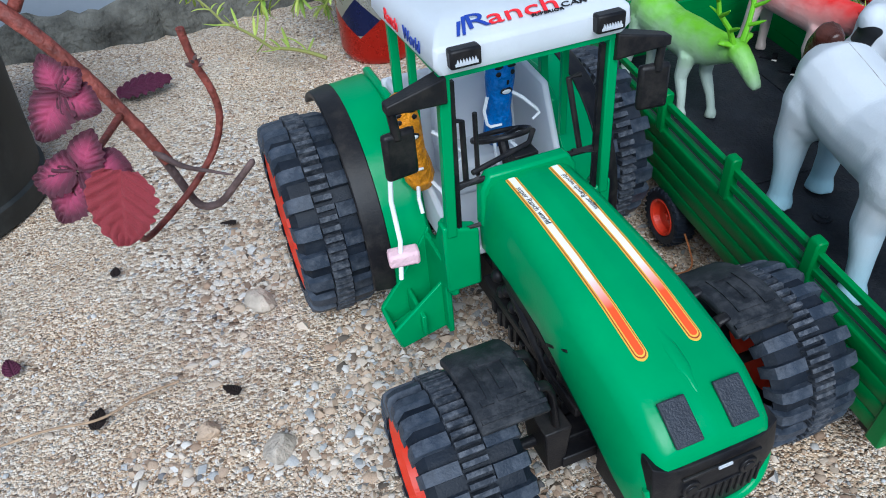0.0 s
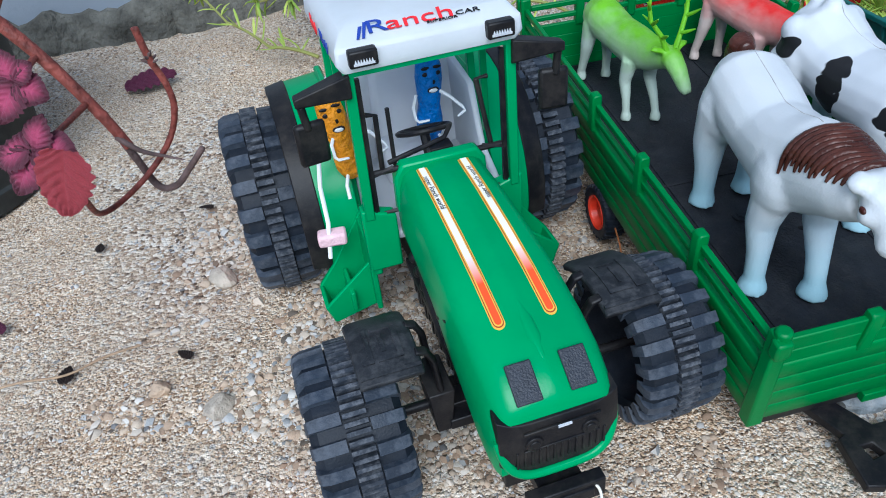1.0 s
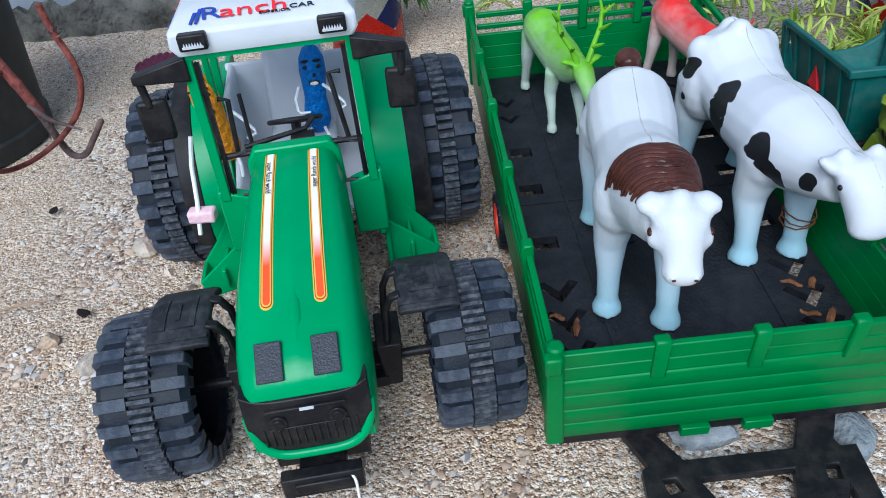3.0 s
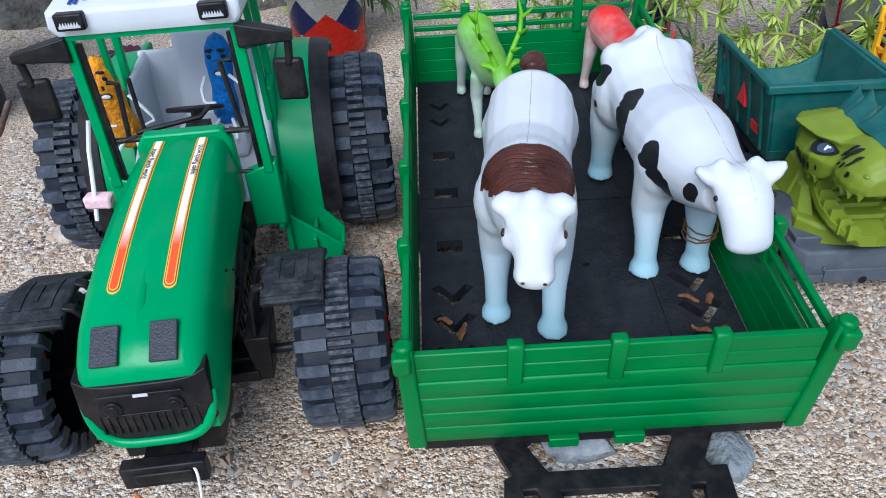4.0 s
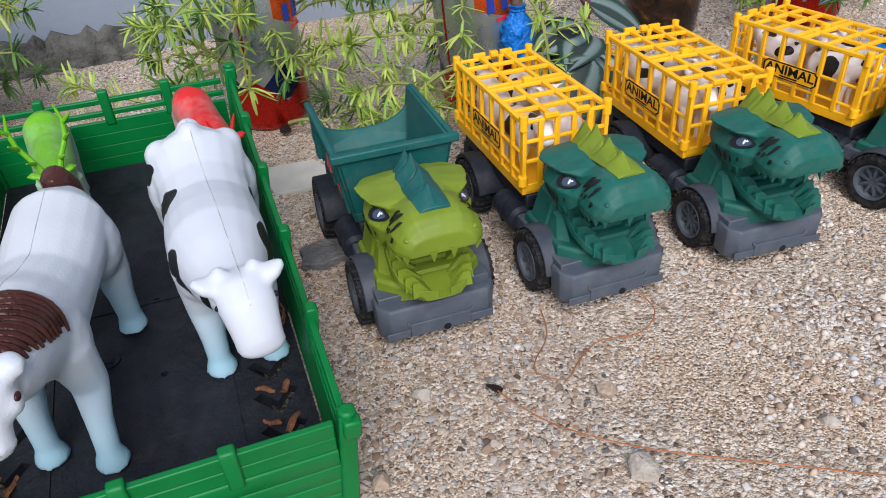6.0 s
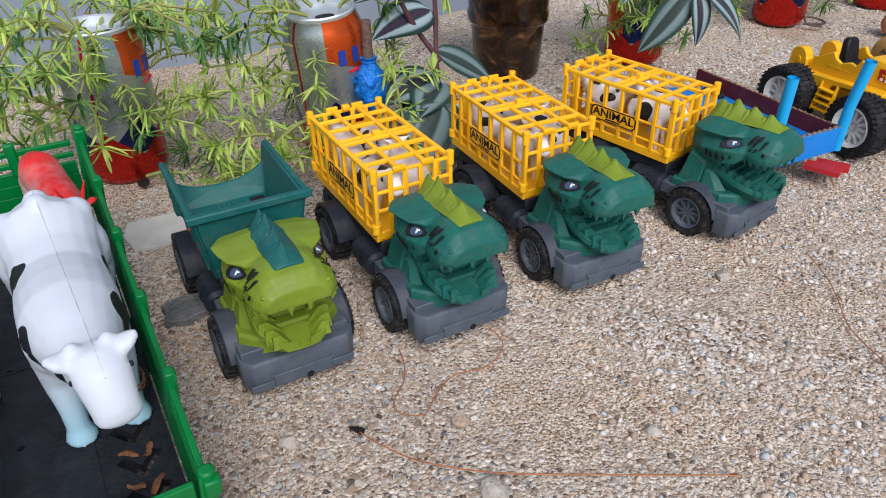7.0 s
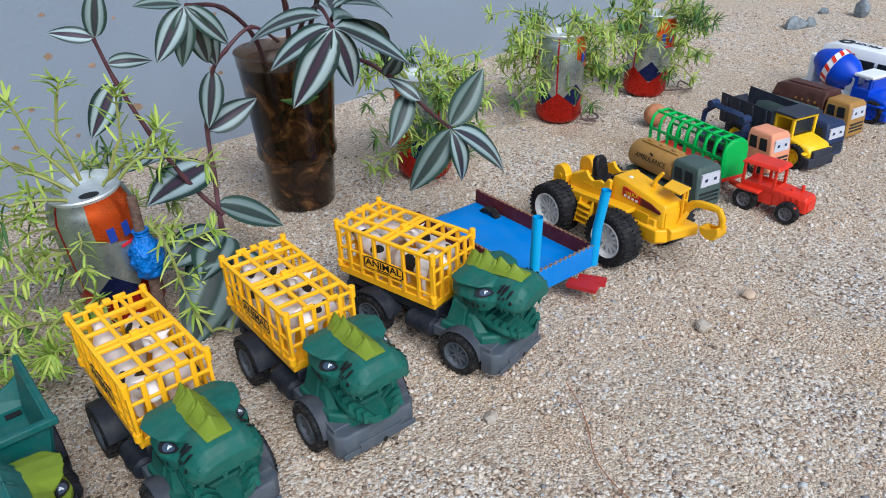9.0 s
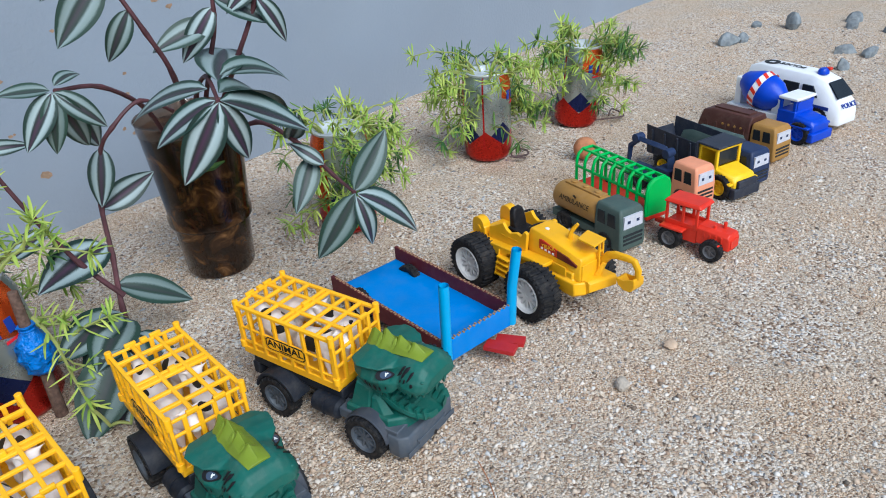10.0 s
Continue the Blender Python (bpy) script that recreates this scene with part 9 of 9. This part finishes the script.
# ---- riders, threads, litter and stones ----
def peanut(name, x, y, z, lean, material, label, arms=True):
    t = thing(name, x, y, z, 23, label, "peanut figure", "painted peanuts")
    b = B()
    prof = [(0.02, 0.0), (0.6, 0.15), (0.86, 0.7), (0.84, 1.3), (0.7, 2.1), (0.78, 2.9), (0.86, 3.6), (0.8, 4.3), (0.5, 4.85), (0.05, 5.1)]
    b.lathe([(r * 0.72, h * 0.86) for r, h in prof], 20, Matrix.Rotation(radians(lean), 4, "Y"))
    part("shell", b, material, t, smooth=60)
    tip = Matrix.Rotation(radians(lean), 4, "Y")
    for px, pz, w, h, mt in ((-0.26, 3.72, 0.22, 0.08, INKBLACK), (0.24, 3.76, 0.21, 0.08, INKBLACK), (-0.25, 3.44, 0.17, 0.11, INKBLACK), (0.27, 3.47, 0.16, 0.11, INKBLACK), (0.05, 3.1, 0.13, 0.15, INKBLACK), (0.05, 2.72, 0.27, 0.16, INKBLACK), (0.05, 2.7, 0.2, 0.1, SNOW)):
        b = B()
        b.ball(tip @ Vector((px, -math.sqrt(0.57 ** 2 - px * px) - (0.03 if mt is SNOW else 0), pz)), 1.0, 6, squash=(w, 0.05, h))
        part("paint_dab", b, mt, t)
    if arms:
        for s in (-1, 1):
            b = B()
            b.sweep([(s * 0.5, -0.3, 2.55), (s * 0.95, -0.6, 2.25), (s * 1.45, -0.9, 1.75), (s * 1.5, -1.0, 1.6), (s * 1.1, -1.2, 1.5)] if s > 0 else [(-0.5, -0.3, 2.5), (-0.75, -0.5, 2.0), (-0.72, -0.7, 1.5), (-0.6, -0.8, 1.4), (-0.15, -0.9, 1.45)], [0.08, 0.08, 0.07, 0.07, 0.05], 6)
            part("wire_arm", b, SNOW, t, "thin pale wire arm")
            b = B()
            b.sweep([(s * 0.3, -0.4, 0.4), (s * 0.5, -1.0, 0.2), (s * 0.5, -1.3, -0.3)], 0.08, 6)
            part("wire_leg", b, SNOW, t)


BLUEPEANUT = mat("blue_peanut", (0.01, 0.15, 0.5), rough=0.45, var=0.3, size=0.7, bump=0.8, grain=0.3)
GOLDPEANUT = mat("yellow_peanut", (0.72, 0.27, 0.008), rough=0.45, var=0.3, size=0.7, bump=0.8, grain=0.3)
TR = pose(7.35, 12.1, 0, 0, 0, 23.5)
p = TR @ Vector((0.9, 16.2, 7.9))
peanut("peanut_driver", p.x, p.y, p.z, 4, BLUEPEANUT, "blue painted peanut with wire arms on the tractor seat")
p = TR @ Vector((-3.15, 14.6, 7.9))
peanut("peanut_rider", p.x, p.y, p.z, -8, GOLDPEANUT, "yellow painted peanut with wire arms at the cab side")

b = B()
b.sweep([(-2.4, 23.1, 9.6), (-2.45, 22.6, 8.4), (-2.2, 21.9, 7.0), (-2.3, 21.5, 5.4)], 0.1, 8)
single("white_stick", b, SNOW, 0, 0, 0, 0, "thin white stick leaning from the cab to the step", "stick")
b = B()
b.box((-2.15, 21.9, 6.25), (1.25, 0.7, 0.6), Matrix.Rotation(radians(15), 4, "Z"))
single("pink_foam", b, mat("pink_foam", (0.75, 0.5, 0.55), rough=0.8, var=0.1, size=0.6, bump=0.4, grain=0.15), 0, 0, 0, 0, "small pale pink foam block pierced by the stick", "foam block", bevel=0.12)

THREADW = mat("white_thread", (0.7, 0.68, 0.62), rough=0.8, var=0.1)
THREADO = mat("orange_thread", (0.55, 0.16, 0.04), rough=0.8, var=0.2)
TWIGTAN = mat("dry_twig", (0.36, 0.25, 0.16), rough=0.8, var=0.3, size=0.6)
COPPER = mat("copper_wire", (0.42, 0.16, 0.06), rough=0.45, metal=0.3, var=0.2)


def thread(pts, r, material, label, name="thread"):
    b = B()
    P = [Vector(p) for p in pts]
    fine = []
    for i in range(len(P) - 1):
        p_, q_, r_, s_ = P[max(i - 1, 0)], P[i], P[i + 1], P[min(i + 2, len(P) - 1)]
        for k in range(8):
            u = k / 8
            fine.append(0.5 * (2 * q_ + (r_ - p_) * u + (2 * p_ - 5 * q_ + 4 * r_ - s_) * u * u + (3 * q_ - p_ - 3 * r_ + s_) * u ** 3))
    fine.append(P[-1])
    b.sweep(fine, r, 6)
    return single(name, b, material, 0, 0, 0, 0, label, "thread")


thread([TR @ Vector(q) for q in ((-0.9, -1.3, 2.7), (-0.3, -1.35, 2.3), (0.4, -1.3, 2.6), (1.0, -1.3, 2.2), (1.1, -0.9, 3.3), (0.9, -0.6, 3.6))], 0.05, THREADW, "white thread wound round the tractor bumper")
thread([TR @ Vector(q) for q in ((-1.0, -1.25, 2.0), (-0.8, -1.3, 3.2), (-0.6, -1.3, 2.2), (-0.8, -1.32, 2.9), (-0.5, -1.3, 2.5), (-1.1, -1.2, 2.3))], 0.06, THREADO, "tangle of orange thread on the tractor bumper")
WIRE = "thin copper-brown wire lying on the sand"
thread([(36.3, 32.4, 0.5), (36.4, 31.2, 0.4), (36.2, 30.1, 0.4), (35.5, 28.6, 0.5), (35.6, 27.9, 0.4), (36.8, 27.5, 0.4), (37.6, 28.6, 0.5), (38.8, 29.9, 0.4), (40.8, 30.3, 0.4), (41.9, 31.5, 0.5), (41.8, 32.6, 0.6), (41.0, 33.4, 0.9)], 0.036, COPPER, WIRE, "wire")
thread([(33.6, 26.9, 0.5), (34.6, 25.9, 0.4), (36.3, 24.6, 0.4), (39.5, 23.3, 0.4), (44.8, 22.1, 0.4), (50, 21.0, 0.4)], 0.036, COPPER, WIRE, "wire")
thread([(63.7, 36.2, 0.5), (63.4, 34.0, 0.4), (62.7, 31.9, 0.4), (61.5, 28.8, 0.4), (61.8, 25.0, 0.4), (63.5, 22.0, 0.4)], 0.036, COPPER, WIRE, "wire")
thread([(-23.5, 16.7, 0.4), (-20, 17.3, 0.5), (-17.6, 18.2, 0.6), (-15.6, 18.8, 0.5), (-14.2, 20.0, 0.5), (-12.8, 20.9, 0.4)], 0.06, TWIGTAN, "dry brown twig lying on the sand", "twig")
thread([(9.3, 24.5, 3.0), (9.6, 26.0, 1.2), (11.0, 27.4, 0.6), (10.2, 29.2, 3.0)], 0.05, COPPER, "copper wire hanging beside the trailer wheel", "wire")
thread([(112.5, 88.0, 0.6), (115.5, 86.5, 0.8), (117.5, 87.6, 0.5), (116.6, 89.2, 1.2), (115.2, 88.2, 0.7)], 0.12, GREYSTEM, "dry curled stem lying on the sand", "twig")
thread([(94.4, 82.8, 0.6), (96.4, 81.6, 0.8), (97.4, 83.4, 0.7), (95.8, 84.2, 1.0), (94.8, 82.6, 0.6), (96.0, 81.2, 0.6)], 0.13, GREYSTEM, "dry curled stem lying on the sand", "twig")

PURPLELEAF = mat("fallen_purple_leaf", (0.12, 0.025, 0.06), rough=0.6, var=0.35, size=0.8, bump=0.6, grain=0.25)
DARKLEAF = mat("dead_leaf", (0.025, 0.016, 0.014), rough=0.7, var=0.5, size=0.6, bump=0.6, grain=0.2)
FALLEN = [crinkled("fallen_leaf", 7, PURPLELEAF, 0.3), crinkled("fallen_leaf", 8, DARKLEAF, 0.3)]


def fallen(x, y, size, yaw, kind, tilt=12):
    ob = new("fallen_leaf", FALLEN[kind])
    ob.matrix_world = cmpose(x, y, 0.35 + float(ground_height(np.array([x]), np.array([y]))[0]), tilt, 8, yaw) @ Matrix.Diagonal((size * 0.01,) * 3 + (1,))
    tagged(ob, "fallen purple leaf on the sand" if kind == 0 else "curled dead dark leaf on the sand", "leaf", "fallen leaves")


for q in ((-27.2, 50.2, 4.2, -60, 0), (-20.9, 21.6, 1.2, 40, 0), (-9.9, 20.3, 0.9, 70, 1), (-18.9, 28.6, 0.8, 20, 1), (-13.4, 33.0, 0.9, 100, 1), (-15.8, 18.6, 1.1, 10, 1), (-24.2, 25.6, 1.4, 80, 1), (-19.5, 68.0, 3.4, -30, 0), (-30.0, 66.0, 2.4, 20, 1), (33.8, 27.0, 0.8, 60, 1), (63.5, 53.0, 0.9, 10, 1), (19.6, 55.5, 1.3, 0, 1), (71.4, 66.0, 0.8, 50, 1), (75, 56, 0.7, 0, 1)):
    fallen(*q)


def rock(name, x, y, sx, sy, sz, yaw, seed, material, label, category="stone", group="loose stones", sink=0.3):
    rng = np.random.RandomState(seed)
    b = B()
    b.ball((0, 0, 0), 1, 7)
    v = np.array(b.v)
    d = rng.randn(9, 3)
    d /= np.linalg.norm(d, axis=1)[:, None]
    cut = 0.55 + 0.3 * rng.rand(9)
    for k in range(9):
        h = v @ d[k]
        v -= np.clip(h - cut[k], 0, None)[:, None] * d[k] * 0.9
    v += (rng.rand(*v.shape) - 0.5) * 0.05
    b.v = [tuple(q) for q in v * np.array([sx, sy, sz]) + np.array([0, 0, sz * (1 - 2 * sink) * 0.6])]
    return single(name, b, material, x, y, 0, yaw, label, category, group, smooth=25)


BLUESTONE = mat("blue_grey_stone", (0.2, 0.23, 0.25), rough=0.85, var=0.35, size=1.5, bump=0.7, grain=0.25, dust=0.5, dustcol=(0.5, 0.46, 0.4))
PALESTONE = mat("pale_stone", (0.46, 0.4, 0.33), rough=0.9, var=0.25, size=1.0, bump=0.6, grain=0.2)
TANSTONE = mat("tan_stone", (0.48, 0.36, 0.26), rough=0.9, var=0.3, size=1.0, bump=0.6, grain=0.2)
SLABM = mat("grey_slab", (0.14, 0.14, 0.14), rough=0.9, var=0.3, size=2, bump=0.8, grain=0.25, dust=0.4)
for k, q in enumerate(((20.4, 18.8, 1.7, 1.0, 0.9, 15, "blue-grey stone lying under the trailer drawbar"), (25.6, 19.6, 1.2, 1.1, 0.8, 40, "blue-grey stone beside the trailer drawbar"), (162.9, 110.8, 3.2, 1.7, 2.0, 10, "blue-grey stone on the far sand"), (166, 110.5, 1.8, 1.3, 1.4, 40, "blue-grey stone on the far sand"), (182.3, 112.3, 2.3, 1.6, 2.6, 60, "blue-grey stone on the far sand"), (172.4, 92.0, 2.8, 1.3, 1.3, -20, "dark grey stone on the far sand"), (174.6, 88.6, 3.0, 1.4, 1.2, 20, "dark grey stone on the far sand"), (163.5, 85.8, 1.3, 1.2, 1.5, 0, "blue-grey stone on the far sand"), (190, 104, 2.0, 1.5, 1.3, 30, "blue-grey stone on the far sand"), (196, 108, 2.6, 1.6, 1.6, 10, "blue-grey stone on the far sand"), (192, 97, 1.8, 1.5, 1.2, 70, "blue-grey stone on the far sand"), (178, 118, 1.5, 1.2, 1.0, 70, "blue-grey stone on the far sand"))):
    rock("stone", *q[:6], 40 + k, BLUESTONE, q[6])
for k, (x, y, s) in enumerate(((-10.4, 26.3, 1.0), (-10.8, 18.4, 0.65), (-7.5, 17.4, 0.9), (39.0, 22.6, 0.9), (38.6, 27.0, 0.55), (30.2, 27.3, 0.6), (57.4, 35.6, 0.7), (28.5, 22.6, 0.55), (25.0, 28.8, 0.6), (47.5, 24.5, 0.5), (84, 40, 0.7), (77.5, 38, 0.8))):
    rock("stone", x, y, s, s * 0.75, s * 0.6, 37 * k, 60 + k, (PALESTONE, TANSTONE, PALESTONE)[k % 3], "pale loose stone half sunk in the sand")
b = B()
b.prism([(-1.7, -0.9), (-0.6, -1.3), (0.7, -1.05), (1.5, -1.2), (1.8, -0.3), (1.55, 0.7), (0.6, 1.0), (0.3, 1.3), (-0.8, 1.0), (-1.5, 0.7), (-1.4, 0.0)], "z", -0.1, 0.5)
single("stone_slab", b, SLABM, 24.6, 39.0, 0, 20, "flat dark grey broken slab beside the truck wheel", "stone", "loose stones", bevel=0.08)
b = B()
b.prism([(-2.2, -1.7), (-0.4, -2.3), (1.9, -1.9), (2.2, -0.2), (1.7, 1.6), (0.2, 1.9), (-1.6, 2.1), (-2.3, 0.4)], "z", -0.1, 0.22)
single("paper_scrap", b, mat("pale_tile", (0.55, 0.52, 0.46), rough=0.8, var=0.12, size=2, bump=0.3, grain=0.2), 21.6, 48.8, 0.1, 25, "pale flat piece of broken tile on the sand", "tile", bevel=0.05)


# wall stains
STAIN = mat("wall_stain", (0.3, 0.2, 0.13), rough=0.8, var=0.4, size=1)
_rng = random.Random(5)
for k in range(46):
    u = _rng.choice((40, 44, 66, 20, 9, 30, 55, 80)) + _rng.gauss(0, 5)
    b = B()
    s = _rng.uniform(0.12, 0.55)
    n = 9
    b.prism([(u + s * _rng.uniform(0.6, 1.3) * math.cos(2 * math.pi * j / n) * 1.3, _rng.gauss(0, 0.03) * s + s * _rng.uniform(0.5, 1.1) * math.sin(2 * math.pi * j / n)) for j in range(n)], "y", -0.03, 0.05, Matrix.Translation((0, 0, _rng.uniform(5, 26))))
    q = single("stain", b, STAIN, 0, 77.4, 0, WALL_YAW, "brown splash stain on the wall", "stain", smooth=0)
    q["kind"] = "structure"


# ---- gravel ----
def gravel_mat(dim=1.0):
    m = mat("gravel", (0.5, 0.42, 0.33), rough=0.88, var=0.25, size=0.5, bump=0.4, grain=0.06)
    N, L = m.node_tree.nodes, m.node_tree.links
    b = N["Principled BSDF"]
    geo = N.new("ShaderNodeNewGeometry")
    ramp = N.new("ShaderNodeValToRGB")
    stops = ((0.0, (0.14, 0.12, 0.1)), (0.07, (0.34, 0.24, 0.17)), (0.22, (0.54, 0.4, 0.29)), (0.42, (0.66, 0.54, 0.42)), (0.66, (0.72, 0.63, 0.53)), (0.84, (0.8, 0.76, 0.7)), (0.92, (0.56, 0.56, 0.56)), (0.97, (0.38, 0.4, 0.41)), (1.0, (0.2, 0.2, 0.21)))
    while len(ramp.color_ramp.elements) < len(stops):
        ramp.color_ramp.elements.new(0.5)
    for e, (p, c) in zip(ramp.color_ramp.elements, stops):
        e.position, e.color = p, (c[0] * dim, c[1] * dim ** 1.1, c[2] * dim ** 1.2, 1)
    L.new(geo.outputs["Random Per Island"], ramp.inputs["Fac"])
    mul = N.new("ShaderNodeMixRGB")
    mul.blend_type = "MULTIPLY"
    mul.inputs["Fac"].default_value = 0.5
    L.new(ramp.outputs["Color"], mul.inputs["Color1"])
    L.new(b.inputs["Base Color"].links[0].from_socket, mul.inputs["Color2"])
    mul2 = N.new("ShaderNodeMixRGB")
    mul2.inputs["Fac"].default_value = 0.8
    L.new(mul.outputs["Color"], mul2.inputs["Color1"])
    L.new(ramp.outputs["Color"], mul2.inputs["Color2"])
    L.new(mul2.outputs["Color"], b.inputs["Base Color"])
    return m


GRAVEL = gravel_mat(0.86)
# the same stone colours, scaled darker and browner
DARKGRAVEL = gravel_mat(0.66)
PALEGRAVEL = gravel_mat(0.95)


def build_gravel(name, count, lo, hi, area, seed, patchy, label, material=None, fine=True, sunk=-0.02):
    """Many small stones in one mesh, thicker in patches."""
    rng = np.random.RandomState(seed)
    x0, x1, y0, y1 = area
    X = rng.uniform(x0, x1, count * 4)
    Y = rng.uniform(y0, y1, count * 4)
    dens = value_noise(X, Y, 11, 31) * 0.6 + value_noise(X, Y, 4, 32) * 0.4
    ok = (rng.rand(len(X)) < np.clip((dens - patchy) * 3.0, 0.06, 1)) & (Y < 76 + 0.433 * X) & (Y > 6)
    X, Y = X[ok][:count], Y[ok][:count]
    n = len(X)
    if fine:
        base = np.array([(1, 0, 0), (0.35, 0.9, 0.1), (-0.8, 0.55, -0.1), (-0.75, -0.6, 0.1), (0.4, -0.9, -0.1), (0.15, 0.1, 0.9), (-0.2, -0.1, 0.75), (0, 0, -0.8)])
        tri = np.array([(0, 1, 5), (1, 2, 5), (2, 6, 5), (2, 3, 6), (3, 4, 6), (4, 5, 6), (4, 0, 5), (1, 0, 7), (2, 1, 7), (3, 2, 7), (4, 3, 7), (0, 4, 7)])
    else:
        ico = bmesh.new()
        bmesh.ops.create_icosphere(ico, subdivisions=1, radius=1.0)
        ico.verts.index_update()
        base = np.array([tuple(v.co) for v in ico.verts])
        tri = np.array([[v.index for v in f.verts] for f in ico.faces])
        ico.free()
    nv = len(base)
    size = lo * (hi / lo) ** (rng.rand(n) ** 2.2)
    sc = size[:, None] * np.stack([rng.uniform(0.8, 1.3, n), rng.uniform(0.7, 1.1, n), rng.uniform(0.45, 0.9, n)], 1)
    V = base[None] * (1 + (rng.rand(n, nv, 3) - 0.5) * (0.8 if fine else 0.8)) * sc[:, None]
    a = rng.rand(n) * 6.283
    ca, sa = np.cos(a)[:, None], np.sin(a)[:, None]
    x = V[..., 0] * ca - V[..., 1] * sa + X[:, None]
    y = V[..., 0] * sa + V[..., 1] * ca + Y[:, None]
    z = V[..., 2] + (ground_height(X, Y) - sc[:, 2] * sunk)[:, None]
    P = np.stack([x, y, z], -1).reshape(-1, 3) * 0.01
    F = (tri[None] + (np.arange(n) * nv)[:, None, None]).reshape(-1, 3)
    me = bpy.data.meshes.new(name)
    me.vertices.add(len(P))
    me.vertices.foreach_set("co", P.ravel())
    me.loops.add(F.size)
    me.loops.foreach_set("vertex_index", F.ravel().astype(np.int32))
    me.polygons.add(len(F))
    me.polygons.foreach_set("loop_start", np.arange(0, F.size, 3, dtype=np.int32))
    me.update()
    me.validate()
    me.polygons.foreach_set("use_smooth", [True] * len(me.polygons))
    if not fine:
        me.set_sharp_from_angle(angle=radians(48))
    me.materials.append(material or GRAVEL)
    return tagged(new(name, me), label, "gravel", kind="stuff")


build_gravel("grit", 70000, 0.04, 0.12, (-32, 80, 8, 66), 1, 0.26, "fine pale grit strewn over the sand", PALEGRAVEL, sunk=0.3)
build_gravel("gravel", 24000, 0.06, 0.2, (-36, 80, 8, 80), 2, 0.4, "mixed pale and brown gravel over the sand", fine=False, sunk=0.1)
build_gravel("gravel_far", 82000, 0.085, 0.3, (45, 190, 12, 130), 3, 0.15, "pale gravel over the far sand", PALEGRAVEL)
build_gravel("damp_gravel", 8000, 0.07, 0.21, (23, 38, 21, 46), 4, 0.2, "darker brown gravel beside the trucks", DARKGRAVEL, False)
build_gravel("damp_gravel", 5200, 0.07, 0.24, (-4, 14, 14, 32), 5, 0.25, "darker brown gravel under the tractor", DARKGRAVEL, False)
build_gravel("loose_gravel", 5200, 0.09, 0.3, (-14, 1, 16, 38), 6, 0.3, "coarse pale gravel beside the tractor wheel", GRAVEL, False)
